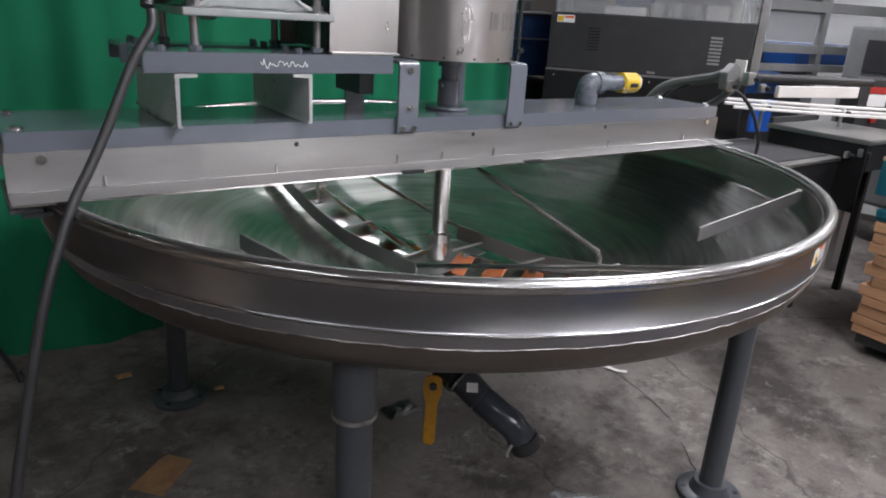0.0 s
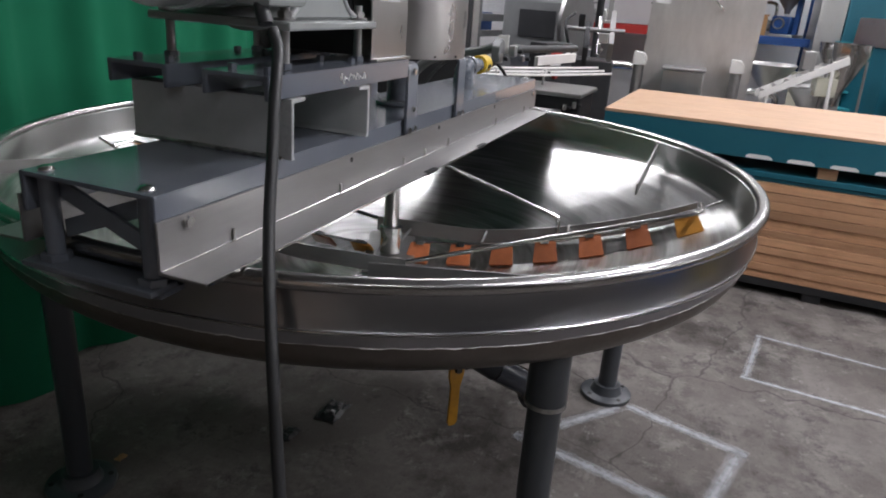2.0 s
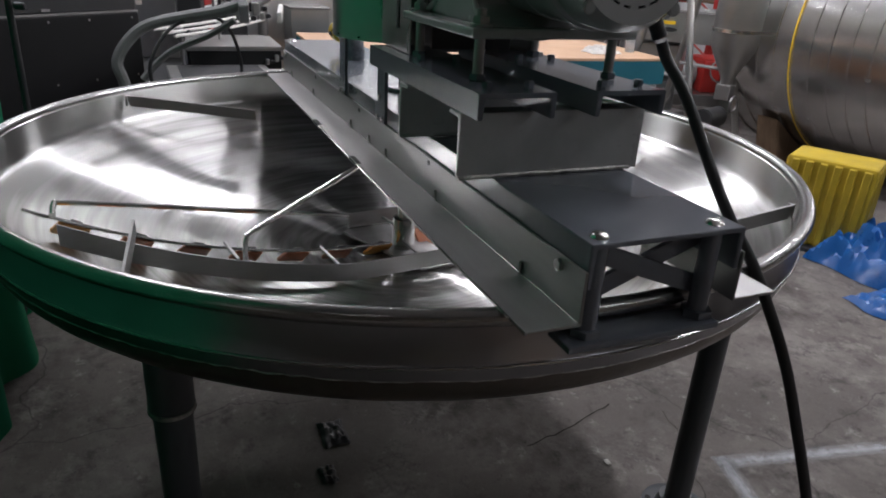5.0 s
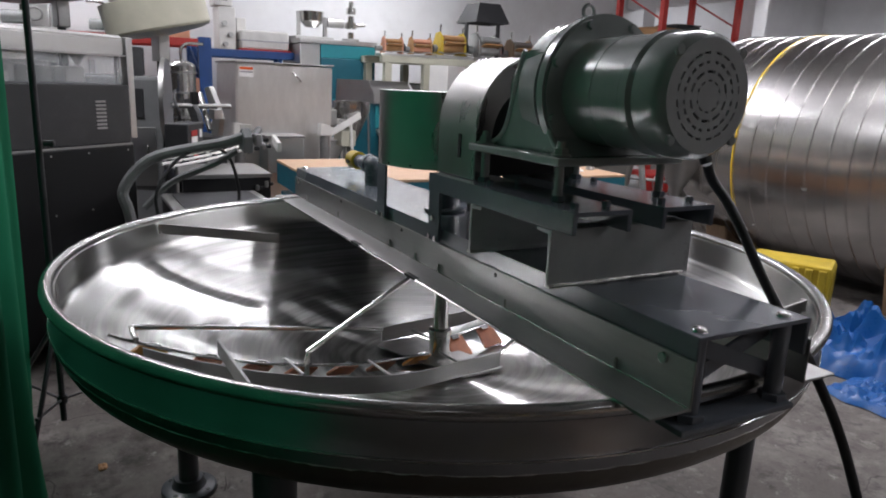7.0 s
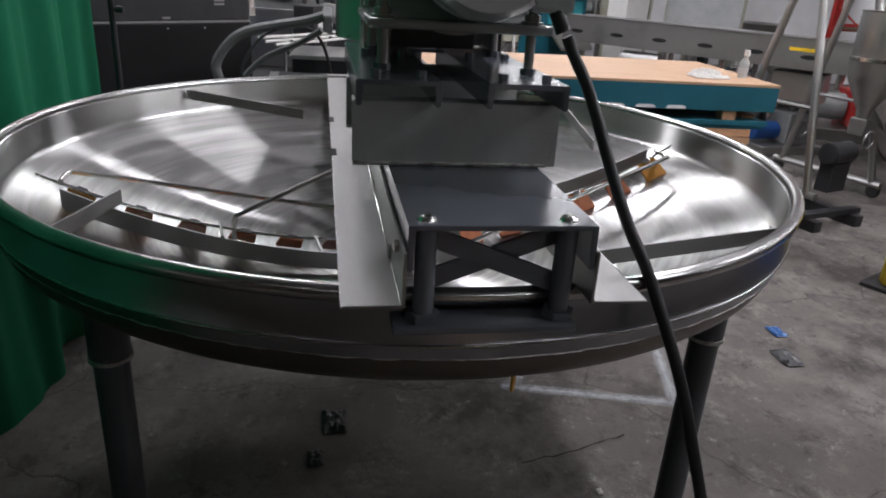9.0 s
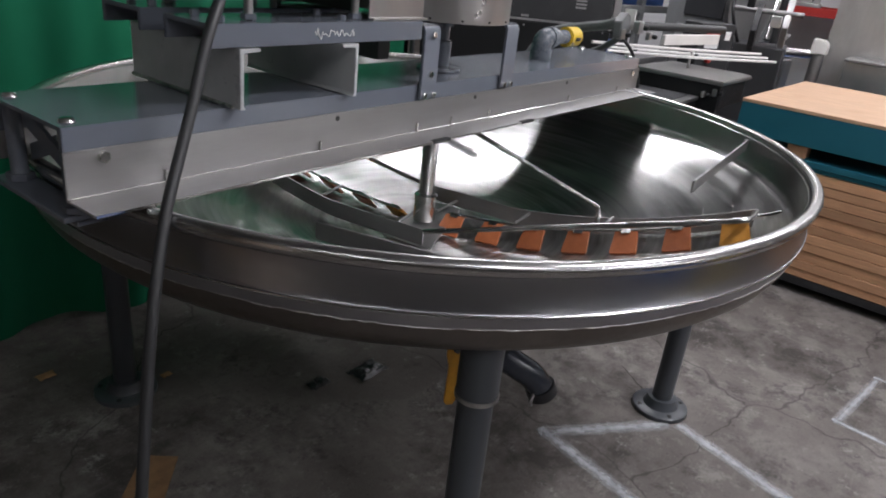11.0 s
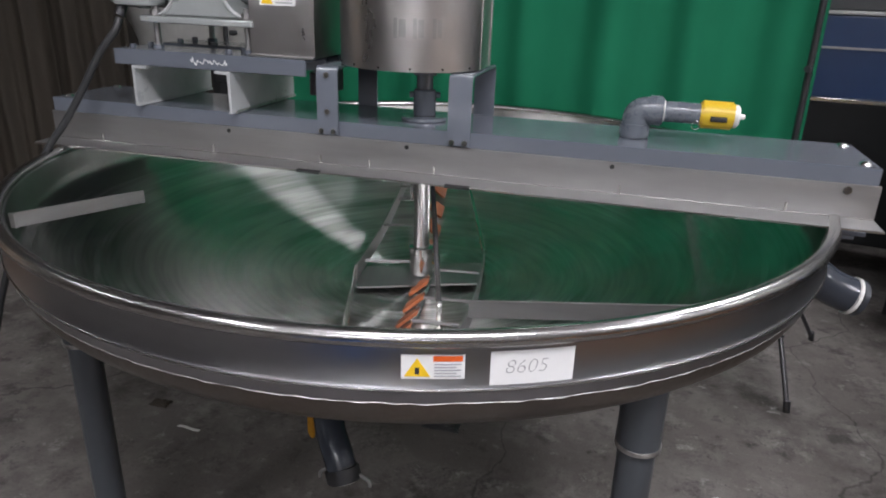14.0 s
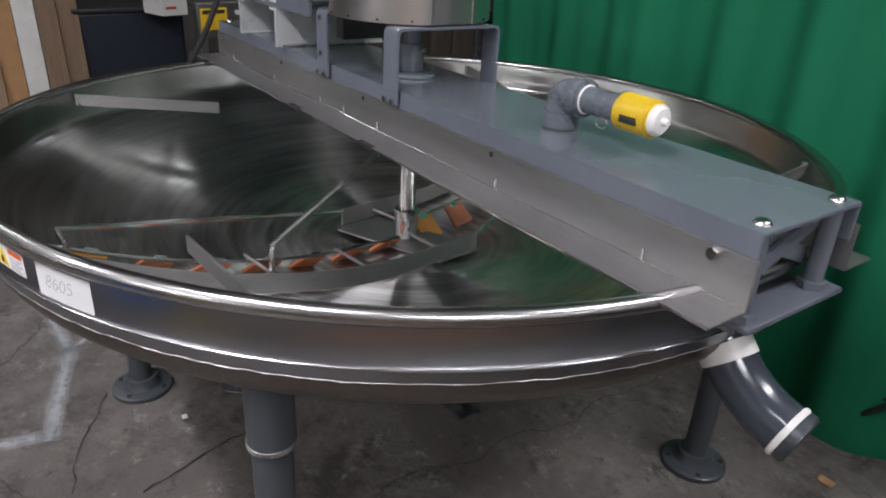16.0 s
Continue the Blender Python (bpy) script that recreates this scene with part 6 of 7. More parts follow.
part("top_pipe", tube([(0.0, 0.0, 1.84), (0.0, 0.0, 1.98), (0.0, -0.08, 2.05), (0.0, -0.25, 2.05)], 0.02, 10), STEEL_BRIGHT, ves)
for k in range(3):
    a = radians(120 * k + 40)
    part("leg", tube([(0.13 * math.cos(a), 0.13 * math.sin(a), 0.56), (0.19 * math.cos(a), 0.19 * math.sin(a), 0)], 0.016, 8), STEEL_MATT, ves)
bm_ = thing("bowl_mixer", "polished steel mixing bowl on a grey stand", "mixer", (8.45, -2.32, 2.27), tall=0.945)
part("base", box(-0.2, 0.2, -0.28, 0.30, 0.0, 0.05, 0.01), STEEL_FAR, bm_)
part("bowl", lathe([(0.0, 0.18), (0.09, 0.19), (0.17, 0.28), (0.185, 0.42), (0.195, 0.425), (0.175, 0.425), (0.16, 0.29), (0.08, 0.205), (0, 0.20)], 36, close=False), STEEL_BRIGHT, bm_)
part("yoke", box(-0.03, 0.03, 0.17, 0.22, 0.05, 0.42, 0.01), STEEL_FAR, bm_)
part("yoke", box(-0.03, 0.03, -0.23, -0.18, 0.05, 0.36, 0.01), STEEL_FAR, bm_)
part("motor", cyl((0, -0.24, 0.28), (0, -0.50, 0.28), 0.07, seg=18, bevel=0.01), STEEL_FAR, bm_)
vm = thing("vertical_pump", "upright polished pump with flanges and clamps", "pump", (8.35, -2.90, 2.27), tall=0.945)
part("base", cyl((0, 0, 0), (0, 0, 0.05), 0.13, seg=20), STEEL_FAR, vm)
for z, r in ((0.05, 0.05), (0.20, 0.085), (0.30, 0.05), (0.42, 0.075), (0.52, 0.04)):
    part("section", cyl((0, 0, z), (0, 0, z + 0.10), r, seg=18, bevel=0.008), STEEL_BRIGHT, vm)
part("side_port", cyl((0, 0, 0.25), (0, -0.22, 0.28), 0.03, seg=14), STEEL_BRIGHT, vm)

cabt = thing("teal_machine", "teal painted machine cabinet with a grey side and lighter top band", "machine", (8.35, -2.72, 0), tall=0.945)
part("body", box(-0.4, 0.5, -0.42, 0.42, 0.3, 2.0, 0.015), TEAL, cabt)
part("top_band", box(-0.405, 0.5, -0.425, 0.425, 2.0005, 2.2, 0.008), TEAL_LIGHT, cabt)
part("top_plate", box(-0.42, 0.52, -0.44, 0.74, 2.2005, 2.268, 0.006), STEEL_FAR, cabt)
part("side_cabinet", box(-0.38, 0.5, 0.426, 0.72, 0.3, 2.2, 0.01), STEEL_FAR, cabt, "grey side cabinet")
for y in (-0.38, 0.38):
    part("leg", box(-0.35, 0.45, y - 0.04, y + 0.04, 0, 0.2995, 0.004), STEEL_FAR, cabt)
fr = thing("machine_frame", "pale painted steel frame carrying roller machines", "frame", (7.55, -4.2, 0), tall=0.945)
for y in (-1.4, -0.7, 0.0, 0.6, 1.2):
    for x in (-0.35, 0.35):
        part("post", box(x - 0.05, x + 0.05, y - 0.05, y + 0.05, 0, 1.96, 0.005), CREAM, fr)
for z in (1.0, 2.01):
    for x in (-0.35, 0.35):
        part("rail", box(x - 0.045, x + 0.045, -1.5, 1.3, z - 0.045, z + 0.045, 0.005), CREAM, fr)
for z in (1.05, 2.06):
    part("deck", box(-0.4, 0.4, -1.48, 1.28, z - 0.0045, z + 0.004, 0.001), CREAM, fr)
hd_ = thing("trapezoid_hood", "dark sheet steel trapezoid hood on the machine frame", "hood", (7.5, -4.70, 2.65), tall=0.945)
part("hood", lathe([(0.42, 0.0), (0.26, 0.30), (0.25, 0.30), (0.41, 0.0)], 4, m=pose(0, 0, 0, 0, 0, 45)), CABINET, hd_)
for y in (-0.28, 0.28):
    part("stay", box(-0.03, 0.03, y - 0.02, y + 0.02, -0.582, 0.0, 0.003), CABINET, hd_)

steps = thing("step_ladder", "light teal painted steel steps", "steps", (7.45, -2.42, 0), tall=0.945)
for k in range(6):
    part("tread", box(-0.30 + 0.1 * k, -0.05 + 0.1 * k, -0.15, 0.15, 0.20 + 0.20 * k, 0.23 + 0.20 * k, 0.004), TEAL_LIGHT, steps)
    part("riser", box(-0.066 + 0.1 * k, -0.052 + 0.1 * k, -0.148, 0.148, 0.2305 + 0.20 * k, 0.3995 + 0.20 * k, 0.002), TEAL_LIGHT, steps)
for y in (-0.165, 0.165):
    part("stringer", prism([(-0.34, 0.0), (-0.20, 0.0), (0.50, 1.4), (0.36, 1.4)], "y", y - 0.012, y + 0.012, 0.003), CREAM if y < 0 else TEAL_LIGHT, steps)
    part("rear_leg", tube([(0.42, y, 1.38), (0.62, y, 0.0)], 0.016, 8), TEAL_LIGHT, steps)
cone = thing("steel_hopper", "stainless cone hopper on a stand", "hopper", (6.35, -2.14, 0), tall=0.945)
part("cone", lathe([(0.04, 0.75), (0.045, 0.85), (0.24, 1.3), (0.245, 1.42), (0.235, 1.42), (0.23, 1.3), (0.03, 0.85), (0.03, 0.75)], 32), STEEL_BRIGHT, cone)
for k in range(3):
    a = radians(120 * k + 20)
    part("leg", tube([(0.22 * math.cos(a), 0.22 * math.sin(a), 1.25), (0.26 * math.cos(a), 0.26 * math.sin(a), 0)], 0.014, 8), STEEL_MATT, cone)
th = thing("teal_hood_machine", "steel machine with a grey top and teal front panels", "machine", (7.15, -2.99, 0), 24, tall=0.955)
part("body", box(-0.05, 0.6, -0.38, 0.38, 0.35, 1.36, 0.01), TEAL, th)
part("hood", prism([(-0.12, 1.365), (-0.12, 1.50), (-0.02, 1.68), (0.60, 1.68), (0.62, 1.365)], "y", -0.40, 0.40, 0.006), STEEL_FAR, th, "grey sloping hood")
part("inner_panel", box(-0.062, -0.052, -0.30, 0.30, 1.02, 1.32, 0.004), TEAL_LIGHT, th)
part("chute", prism([(-0.05, 0.95), (-0.35, 0.70), (-0.35, 0.74), (-0.05, 1.0)], "y", -0.28, 0.28, 0.003), STEEL_FAR, th)
for y in (-0.3, 0.3):
    part("leg", box(0.0, 0.55, y - 0.04, y + 0.04, 0, 0.3495, 0.004), STEEL_MATT, th)
wcab = thing("white_cabinet", "tall white electrical cabinet with an orange label", "cabinet", (6.75, -3.86, 0), 30, tall=0.945)
part("body", box(0.0, 0.3, -0.24, 0.24, 0.1, 1.95, 0.01), WHITE_PLASTIC, wcab)
part("orange_label", box(-0.004, -0.0005, 0.10, 0.20, 1.52, 1.58, 0.0005), ORANGE_INK, wcab)
part("side_strip", box(0.05, 0.25, -0.33, -0.241, 0.1, 1.85, 0.006), CABINET, wcab)
part("plinth", box(0.02, 0.28, -0.22, 0.22, 0, 0.0995, 0.004), BLACK, wcab)

# slotted conveyor behind the stack
sc_ = thing("slotted_conveyor", "long stainless conveyor side with oval slots", "conveyor", (4.95, -3.85, 0), -50.3, tall=0.86)
part("side_frame", box(-0.02, 0.02, -2.6, 1.75, 0.99, 1.33, 0.004), STEEL_FAR, sc_)
part("top_lip", box(-0.04, 0.02, -2.6, 1.75, 1.3305, 1.345, 0.002), STEEL_MATT, sc_)
part("far_frame", box(0.50, 0.54, -2.6, 1.75, 0.99, 1.33, 0.004), STEEL_FAR, sc_)
part("belt", box(0.021, 0.499, -2.58, 1.73, 1.24, 1.26, 0.003), RUBBER, sc_)
for k in range(8):
    y = 1.56 - 0.52 * k
    # slots are dark ovals laid on the frame, shade put into colour
    part("slot", prism([(y + 0.085 * math.cos(a), 1.13 + 0.026 * math.sin(a)) for a in (2 * math.pi * i / 16 for i in range(16))], "x", -0.0225, -0.0205), DARK, sc_, "dark oval patch painting the shade of a slot")
for y in (-2.4, -0.4, 1.55):
    for x in (0.0, 0.52):
        part("leg", box(x - 0.025, x + 0.025, y - 0.025, y + 0.025, 0, 0.9895, 0.003), STEEL_MATT, sc_)
part("yellow_sticker", box(-0.0235, -0.0205, -1.10, -0.84, 1.19, 1.23, 0.0005), YELLOW_INK, sc_)
part("motor_box", box(0.1, 0.4, -1.2, -0.7, 0.6, 0.95, 0.02), STEEL_FAR, sc_)
part("cross_motor", cyl((0.05, 0.5, 0.85), (0.05, 0.95, 0.85), 0.10, seg=18, bevel=0.01), STEEL_FAR, sc_)
pa = thing("grey_panel", "large plain grey sheet panel standing upright", "panel", (6.85, -5.15, 0), -30, tall=0.945)
part("sheet", box(0, 0.03, -0.22, 0.75, 0.95, 1.80, 0.004), PRIMER, pa)
for y in (-0.18, 0.7):
    part("leg", box(0.005, 0.025, y - 0.02, y + 0.02, 0, 0.9495, 0.002), STEEL_MATT, pa)

# A-frame stand with a hopper kettle on castors
af = thing("kettle_stand", "tubular steel stand on castors with a round hopper kettle", "stand", (3.0, -3.75, 0), 20)
for y in (-0.45, 0.45):
    part("leg", tube([(-0.42, y, 0.12), (-0.10, y * 0.8, 1.62)], 0.030, 10), STEEL_FAR, af)
    part("leg", tube([(0.42, y, 0.12), (0.10, y * 0.8, 1.62)], 0.030, 10), STEEL_FAR, af)
    part("foot_bar", tube([(-0.5, y, 0.11), (0.5, y, 0.11)], 0.030, 10), STEEL_FAR, af)
    for x in (-0.45, 0.45):
        cs = part("castor", cyl((x, y - 0.018, 0.055), (x, y + 0.018, 0.055), 0.055, seg=18, bevel=0.006), RUBBER, af)
        part("fork", box(x - 0.02, x + 0.02, y - 0.026, y - 0.02, 0.05, 0.11, 0.002), STEEL_MATT, cs)
    part("tie", tube([(-0.30, y * 0.93, 0.75), (0.30, y * 0.93, 0.75)], 0.016, 8), STEEL_MATT, af)
part("top_rail", tube([(-0.1, -0.5, 1.63), (-0.1, 0.5, 1.63)], 0.030, 10), STEEL_FAR, af)
part("top_rail", tube([(0.1, -0.6, 1.63), (0.1, 0.5, 1.63)], 0.030, 10), STEEL_FAR, af)
part("kettle", lathe([(0.05, 0.66), (0.06, 0.72), (0.18, 0.95), (0.20, 1.02), (0.20, 1.46), (0.21, 1.47), (0.19, 1.47), (0.19, 1.02), (0.17, 0.96), (0.04, 0.72), (0.04, 0.66)], 36, m=Matrix.Translation((-0.33, -0.20, 0))), STEEL_FAR, af)
part("kettle_band", lathe([(0.201, 1.10), (0.208, 1.10), (0.208, 1.13), (0.201, 1.13)], 36, m=Matrix.Translation((-0.33, -0.20, 0))), STEEL_BRIGHT, af)
part("drive_motor", cyl((-0.42, 0.30, 0.42), (-0.42, 0.02, 0.42), 0.085, seg=20, bevel=0.01), CABINET, af, "dark drive motor")
part("motor_bracket", box(-0.48, -0.36, 0.05, 0.27, 0.12, 0.345, 0.005), CABINET, af)
part("valve", box(-0.40, -0.26, -0.25, -0.15, 0.52, 0.66, 0.01), STEEL_MATT, af)
part("handwheel", lathe([(0.07 + 0.009 * math.cos(a), 0.009 * math.sin(a)) for a in (2 * math.pi * i / 6 for i in range(6))], 20, m=pose(-0.43, -0.20, 0.5, 0, 90, 0)), STEEL_MATT, af)
sk = thing("floor_skid", "low black steel skid lying on the floor", "skid", (2.55, -3.25, 0), 15)
for y in (-0.22, 0.22):
    part("runner", box(-0.6, 0.6, y - 0.04, y + 0.04, 0, 0.08, 0.004), BLACK, sk)
for x in (-0.5, 0.0, 0.5):
    part("cross_bar", box(x - 0.04, x + 0.04, -0.3, 0.3, 0.0805, 0.12, 0.004), BLACK, sk)

# the great tank
tk = thing("insulated_tank", "huge horizontal tank clad in ribbed metal with a yellow strap", "tank", (0.6, -5.2, 1.12))
TM = pose(0, 0, 0, 0, 90, 0)
prof = [(0, -3.0)] + [(1.06, -2.9)]
for k in range(30):
    z = -2.9 + 0.175 * k
    prof += [(1.06, z + 0.004), (1.06, z + 0.160), (1.066, z + 0.163), (1.066, z + 0.172)]
prof += [(1.06, 2.352), (1.03, 2.45), (0.9, 2.56), (0.6, 2.66), (0.3, 2.70), (0, 2.71)]
part("shell", lathe(prof, 72, close=False, m=TM), FOIL, tk, "ribbed aluminium cladding")
part("end_seam", lathe([(1.064, 2.34), (1.074, 2.342), (1.074, 2.362), (1.058, 2.366)], 72, m=TM), STEEL_BRIGHT, tk)
part("yellow_strap", lathe([(1.067, 1.637), (1.073, 1.638), (1.073, 1.648), (1.067, 1.649)], 72, m=TM), YELLOW_INK, tk, "yellow lashing strap")
for x in (-1.8, 0.2, 1.9):
    part("saddle", prism([(-0.75, -1.118), (0.75, -1.118), (0.85, -0.70)] + [(1.075 * math.sin(a), -1.075 * math.cos(a)) for a in (0.75, 0.5, 0.25, 0.0, -0.25, -0.5, -0.75)] + [(-0.85, -0.70)], "x", x - 0.12, x + 0.12, 0.01), WOOD_OLD, tk, "brown wooden cradle")

cr = thing("yellow_crate", "ribbed yellow plastic crate on a flat black tray", "crate", (0.90, -3.20, 0), 28)
part("tray", box(-0.30, 0.32, -0.24, 0.24, 0.0, 0.025, 0.006), BLACK, cr)
part("crate_body", box(-0.25, 0.25, -0.17, 0.17, 0.0255, 0.57, 0.02), YELLOW_CRATE, cr)
for k in range(6):
    x = -0.20 + 0.08 * k
    for s in (-1, 1):
        part("rib", box(x - 0.022, x + 0.022, s * 0.175 - 0.014, s * 0.175 + 0.014, 0.03, 0.55, 0.008), YELLOW_CRATE, cr)
for k in range(4):
    y = -0.12 + 0.08 * k
    for s in (-1, 1):
        part("rib", box(s * 0.245 - 0.014, s * 0.245 + 0.014, y - 0.022, y + 0.022, 0.03, 0.55, 0.008), YELLOW_CRATE, cr)
crumpled("tarpaulin", 0.28, -3.30, 0.0, 0.95, 0.75, 0.42, TARP, "crumpled bright blue tarpaulin in a heap on the floor", "tarpaulin", 12, 14)
crumpled("tarpaulin", -0.02, -2.80, 0.0, 0.50, 0.34, 0.10, TARP, "flat blue tarpaulin scrap on the floor", "tarpaulin", 15, 9)

# blue bin beside the curtain
bb_ = thing("blue_bin", "navy blue steel bin with pale edge strips on a black base", "bin", (1.95, 2.62, 0), -10)
part("base", box(-0.6, 0.6, -0.35, 0.35, 0.25, 1.045, 0.012), CABINET_LOW, bb_, "black lower case")
part("body", box(-0.6, 0.6, -0.35, 0.35, 1.066, 1.50, 0.012), mat("navy paint", (0.006, 0.026, 0.085), 0.4, 0.0, 3, 0.15), bb_, "navy blue upper case")
part("edge_strip", box(-0.60, 0.10, -0.366, -0.345, 1.0455, 1.0655, 0.002), STEEL_BRIGHT, bb_)
part("edge_strip", box(-0.605, 0.605, -0.358, -0.3505, 1.325, 1.337, 0.001), STEEL_MATT, bb_)
part("top_edge", box(-0.61, 0.61, -0.36, 0.36, 1.5005, 1.52, 0.004), STEEL_MATT, bb_)
part("top_lid", box(-0.45, 0.45, -0.28, 0.30, 1.5205, 1.60, 0.01), CABINET, bb_)
for x in (-0.5, 0.5):
    part("leg", box(x - 0.04, x + 0.04, -0.3, 0.3, 0, 0.2495, 0.005), BLACK, bb_)

# ---- west side ----
dr = curtain("drape", -3.15, 2.80, -5.1, 1.95, 0.02, 4.0, 9, 0.06, DRAPE, "", 8)
tagged(dr, "dull brown cloth drape hanging from the ceiling", "drape")
def bulk_sack(x, y, turn, seed):
    t = thing("bulk_sack", "full white woven bulk sack on a dark stand", "sack", (x, y, 0), turn, "white bulk sacks")
    sb = bmesh.new()
    bmesh.ops.create_cube(sb, size=1)
    bmesh.ops.subdivide_edges(sb, edges=sb.edges[:], cuts=9, use_grid_fill=True)
    for v in sb.verts:
        p = v.co.copy()
        q = p + Vector((seed, 0, 0))
        bul = 0.90 + 0.16 * (1 - (2 * p.z) ** 2)
        rnd = 1 - 0.10 * max(abs(p.x), abs(p.y)) * 2 * abs(p.x * p.y) * 4
        v.co = Vector((p.x * 0.92 * bul * rnd, p.y * 0.92 * bul * rnd, p.z * 1.05)) + Vector((1, 1, 0.5)) * (0.05 * noise.noise(q * 4) + 0.02 * noise.noise(q * 11))
    part("bag", sb, SACK, t, smooth=80).matrix_basis = pose(0, 0, 1.50)
    part("stand_top", box(-0.5, 0.5, -0.5, 0.5, 0.88, 0.96, 0.005), BLACK, t, "dark stand under the sack")
    for dx in (-0.44, 0.44):
        for dy in (-0.44, 0.44):
            part("stand_leg", box(dx - 0.04, dx + 0.04, dy - 0.04, dy + 0.04, 0, 0.8795, 0.004), BLACK, t)
    part("stand_shelf", box(-0.46, 0.46, -0.46, 0.46, 0.38, 0.42, 0.004), WOOD_OLD, t)


bulk_sack(-1.90, 3.20, 6, 1.0)
bulk_sack(-2.98, 3.55, -4, 5.0)
stl = thing("steel_table", "grey steel work table with a yellow warning sign", "table", (-4.78, 1.15, 0), 15)
part("table_top", box(-0.4, 0.45, -0.55, 0.55, 0.93, 0.97, 0.005), STEEL_FAR, stl)
part("apron", box(0.452, 0.47, -0.55, 0.55, 0.70, 0.965, 0.004), STEEL_FAR, stl)
for x in (-0.35, 0.42):
    for y in (-0.5, 0.5):
        part("leg", box(x - 0.035, x + 0.035, y - 0.035, y + 0.035, 0, 0.929, 0.004), STEEL_FAR, stl)
part("lower_shelf", box(-0.3, 0.38, -0.46, 0.46, 0.2, 0.225, 0.004), STEEL_FAR, stl)
sg = part("yellow_sign", box(0.4705, 0.474, -0.53, -0.28, 0.76, 0.93, 0.001), YELLOW_INK, stl, "yellow caution sign")
part("text_bar", box(0.4745, 0.476, -0.51, -0.30, 0.885, 0.915, 0.0005), INK, sg)
part("white_strip", box(0.4705, 0.473, -0.20, 0.03, 0.87, 0.905, 0.001), PAPER, stl)
part("white_box", box(0.14, 0.42, -0.82, -0.60, 0.88, 1.05, 0.01), SACK, stl)
part("red_label", box(0.4205, 0.423, -0.79, -0.70, 0.93, 0.95, 0.0005), RED, stl)
part("spout", cyl((0.1, 0.1, 0.69), (0.12, 0.1, 0.42), 0.05, 0.03, 14), STEEL_BRIGHT, stl)
dbx = thing("blue_black_bin", "dark blue plastic bulk bin in shadow", "bin", (-4.98, 0.26, 0), 6)
part("body", box(-0.5, 0.5, -0.42, 0.42, 0.1, 0.88, 0.02), mat("dark blue plastic", (0.007, 0.011, 0.022), 0.6), dbx)
part("rim", box(-0.52, 0.52, -0.44, 0.44, 0.8805, 0.915, 0.01), BLACK, dbx)
part("foot", box(-0.45, 0.45, -0.5, 0.5, 0, 0.0995, 0.01), BLACK, dbx)
for k in range(7):
    y = -1.02 + 0.145 * k
    lean = thing("leaning_board", "old board leaning upright against the bins", "board", (-4.35 + 0.03 * (k % 3), y, 0.012), 0, "leaning boards")
    part("plank", box(-0.015, 0.015, -0.07, 0.07, 0, 2.0 + 0.1 * (k % 4), 0.003), (SACK, WOOD_OLD, WOOD_OLD, CARD)[k % 4], lean).matrix_basis = pose(0, 0, 0, 0, -7 - 1.5 * (k % 3), 0)
pal = thing("broken_pallet", "stack of reddish timber offcuts on the floor", "timber", (-3.75, 0.05, 0), 30)
for k in range(6):
    part("offcut", box(-0.45 + 0.03 * k, 0.4, -0.32 + 0.11 * k, -0.25 + 0.11 * k, 0.0 + 0.10 * (k % 3), 0.09 + 0.10 * (k % 3), 0.004), mat("reddish timber", (0.22, 0.09, 0.05), 0.7, rand=0.2) if k == 0 else WOOD_OLD, pal)

# small things on the floor
card = part("cardboard_scrap", prism([(-0.972, 0.272), (-0.955, 0.262), (-0.887, 0.185), (-0.752, 0.318), (-0.790, 0.360), (-0.815, 0.392), (-0.85, 0.378)], "z", 0.001, 0.006, 0.001), mat("soiled cardboard", (0.24, 0.135, 0.065), 0.85, 0.0, 14, 0.25, 0.2, 60, stain=(0.10, 0.06, 0.035), stain_amount=0.6, stain_scale=9), None)
tagged(card, "torn scrap of brown cardboard on the concrete", "scrap")
for x, y, size, material, label in [
        (-0.17, 0.30, 0.05, RUBBER, "small dark scrap of litter on the floor"), (0.03, 0.23, 0.085, BLACK, "crushed black rubber scrap under the kettle"),
        (0.32, -1.84, 0.09, BLACK, "crumpled dark rag on the floor"), (0.56, -1.95, 0.06, TARP, "small blue and white plastic scrap on the floor"),
        (1.00, 1.02, 0.03, CARD, "dry orange-brown scrap on the floor"), (-0.83, 1.01, 0.035, CARD, "dry brown scrap beside the curtain"),
        (-0.53, 0.73, 0.022, CARD, "frayed brown string scrap beside a kettle leg"), (-1.08, 0.04, 0.045, DRAPE, "small brown clump of dirt on the floor"),
        (-0.43, -0.62, 0.014, SACK, "tiny torn scrap of dirty white paper on the floor")]:
    crumpled("litter", x, y, 0.001, size * 1.6, size, size * 0.30, material, label, "litter", 60 + int(abs(x) * 40), 4)


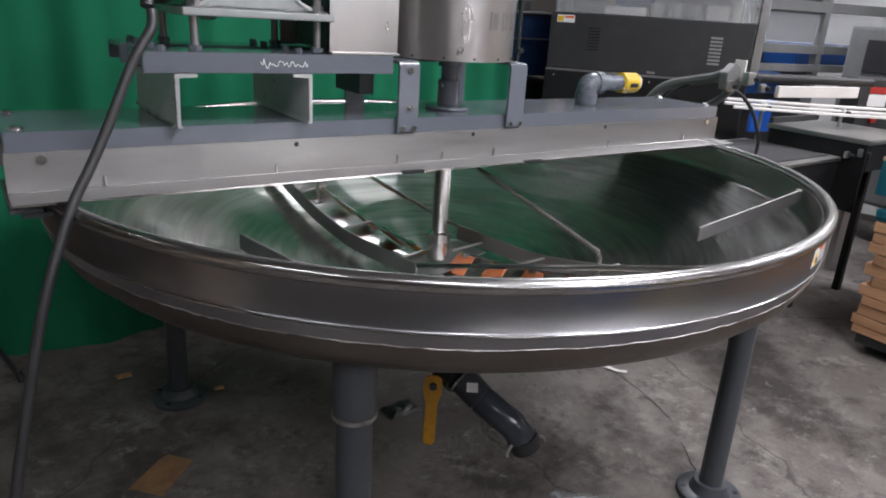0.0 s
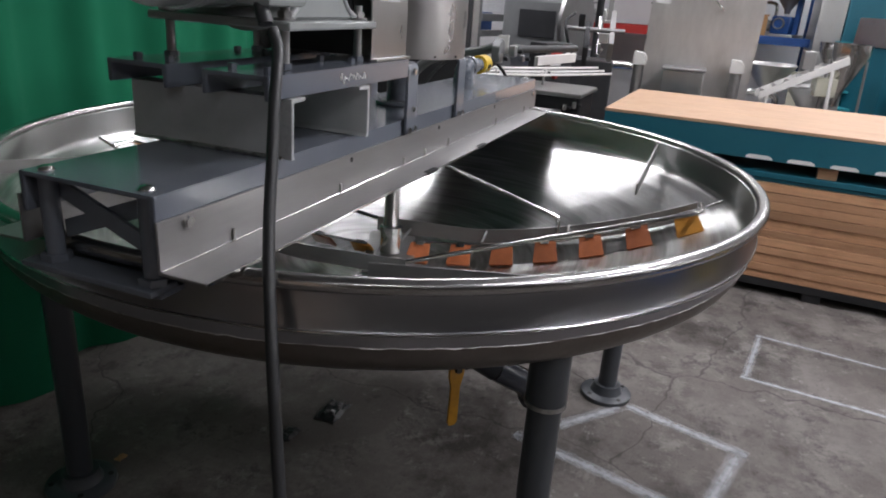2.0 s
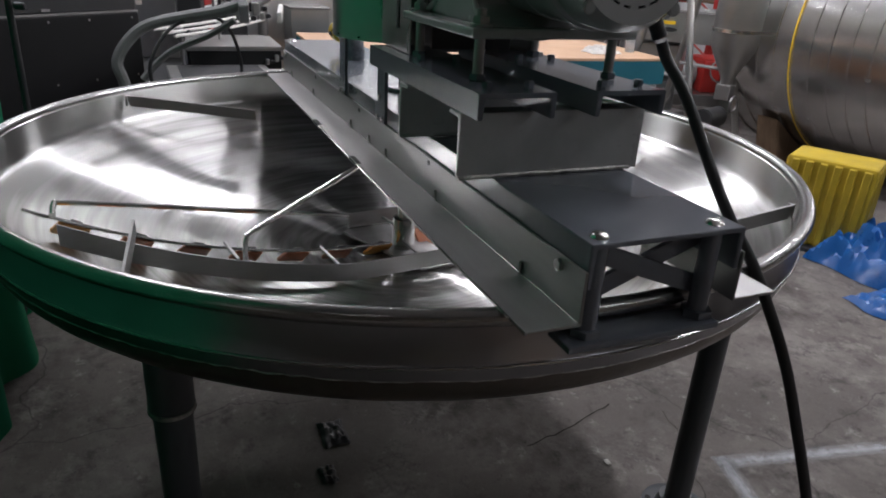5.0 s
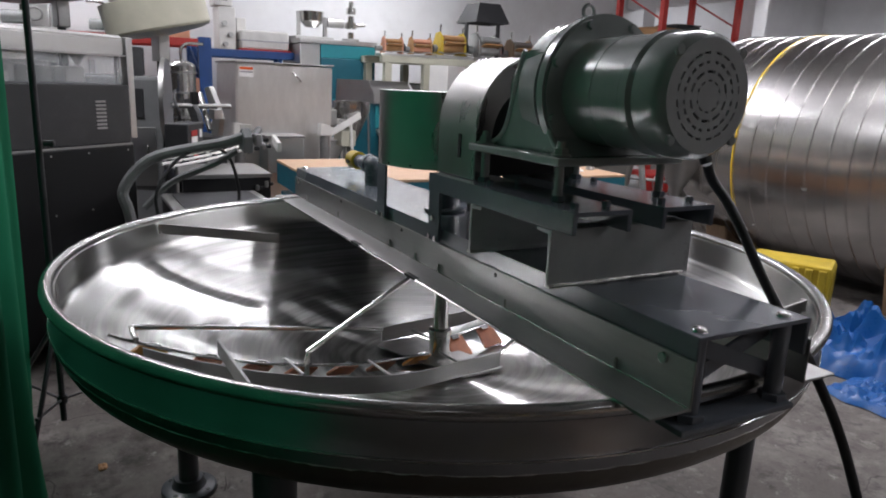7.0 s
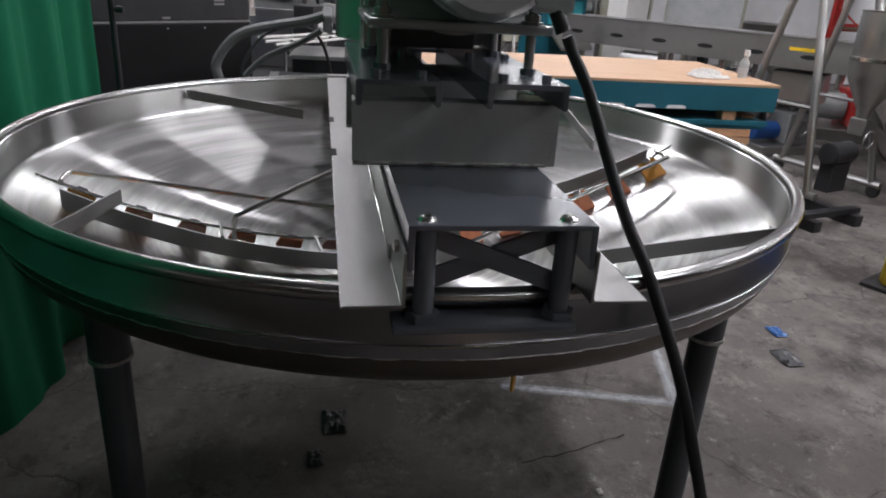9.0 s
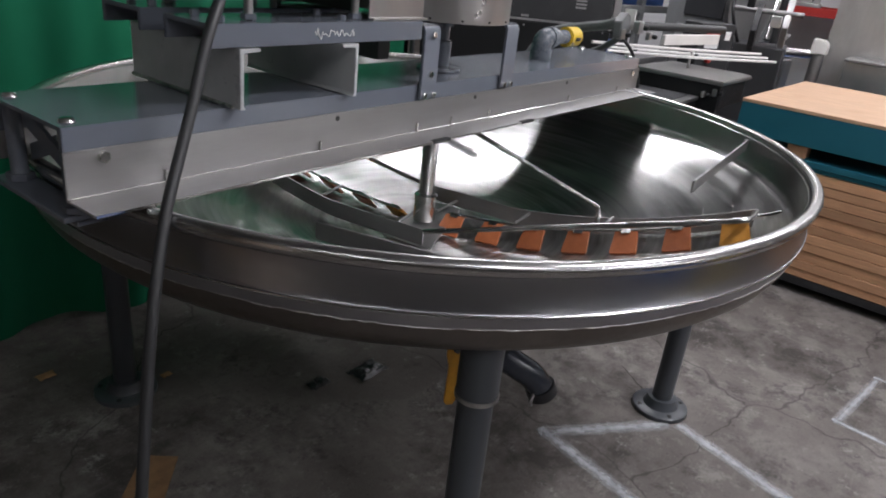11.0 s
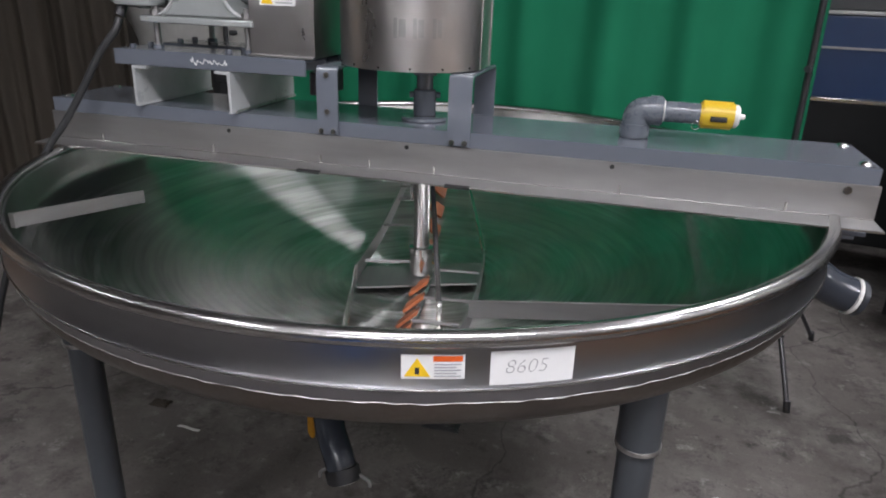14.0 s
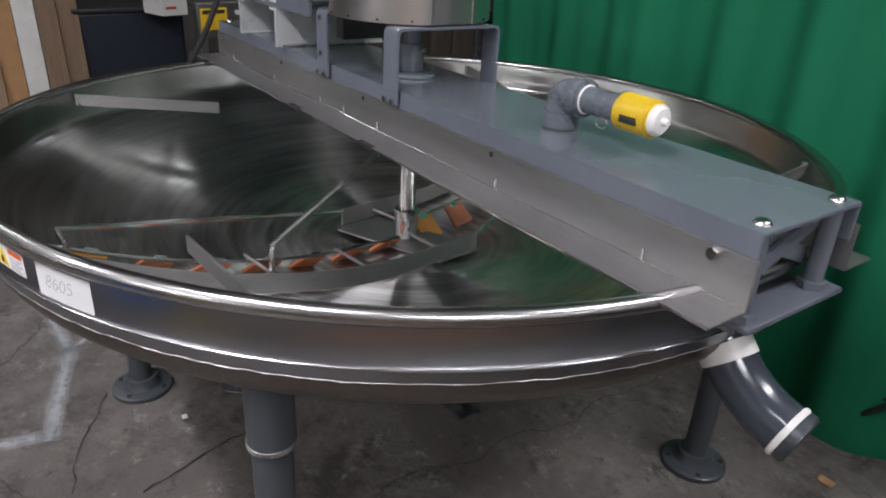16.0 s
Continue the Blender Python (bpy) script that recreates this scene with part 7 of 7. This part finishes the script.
def paper_strip(points, width, label):
    """A narrow curled strip lying on the floor."""
    bm = bmesh.new()
    rows = []
    for i, (x, y) in enumerate(points):
        xa, ya = points[max(i - 1, 0)]
        xb, yb = points[min(i + 1, len(points) - 1)]
        d = Vector((xb - xa, yb - ya, 0)).normalized()
        side = Vector((-d.y, d.x, 0)) * width / 2
        z = 0.003 + 0.006 * (i % 2)
        rows.append([bm.verts.new(Vector((x, y, z)) + k) for k in (-side, side)])
    for p, q in zip(rows[:-1], rows[1:]):
        bm.faces.new((p[0], q[0], q[1], p[1]))
    ob = part("paper_strip", bm, SACK, None)
    ob.modifiers.new("thickness", "SOLIDIFY").thickness = 0.0012
    return tagged(ob, label, "litter")


paper_strip([(1.015, 0.09), (1.03, 0.055), (1.05, 0.02), (1.072, -0.02)], 0.022, "bent white paper strip lying on the floor")
paper_strip([(-0.93, -0.065), (-0.90, -0.07), (-0.86, -0.072), (-0.83, -0.078)], 0.012, "short white paper strip on the floor")


def floor_crack(points, width, seed):
    """A jagged open joint in the concrete."""
    rg = random.Random(seed)
    fine = []
    for (xa, ya), (xb, yb) in zip(points[:-1], points[1:]):
        n = max(2, int(math.hypot(xb - xa, yb - ya) / 0.03))
        fine += [(xa + (xb - xa) * k / n + rg.uniform(-0.006, 0.006), ya + (yb - ya) * k / n + rg.uniform(-0.006, 0.006)) for k in range(n)]
    fine.append(points[-1])
    bm = bmesh.new()
    rows = []
    for i, (x, y) in enumerate(fine):
        xa, ya = fine[max(i - 1, 0)]
        xb, yb = fine[min(i + 1, len(fine) - 1)]
        d = Vector((xb - xa, yb - ya, 0)).normalized()
        w = width * rg.uniform(0.25, 1.0) / 2
        side = Vector((-d.y, d.x, 0)) * w
        rows.append([bm.verts.new(Vector((x, y, 0.0035)) + k) for k in (-side, side)])
    for p, q in zip(rows[:-1], rows[1:]):
        bm.faces.new((p[0], q[0], q[1], p[1]))
    return tagged(part("floor_crack", bm, CRACK, None, smooth=0), "dark jagged crack in the concrete floor", "floor crack", kind="structure")


CRACK = mat("cracked concrete edge", (0.022, 0.019, 0.017), 0.9, 0.0, 30, 0.3, gloss=0.1)
floor_crack([(-0.15, -0.83), (-0.19, -0.69), (-0.23, -0.55), (-0.26, -0.4)], 0.007, 70)
floor_crack([(-0.25, -1.01), (-0.44, -0.96), (-0.58, -0.88), (-0.72, -0.81)], 0.006, 71)
floor_crack([(1.03, 0.01), (1.0, -0.16), (0.93, -0.38)], 0.006, 72)
floor_crack([(0.84, -0.49), (0.72, -0.64)], 0.005, 73)
floor_crack([(0.62, 0.6), (0.73, 0.58)], 0.004, 76)
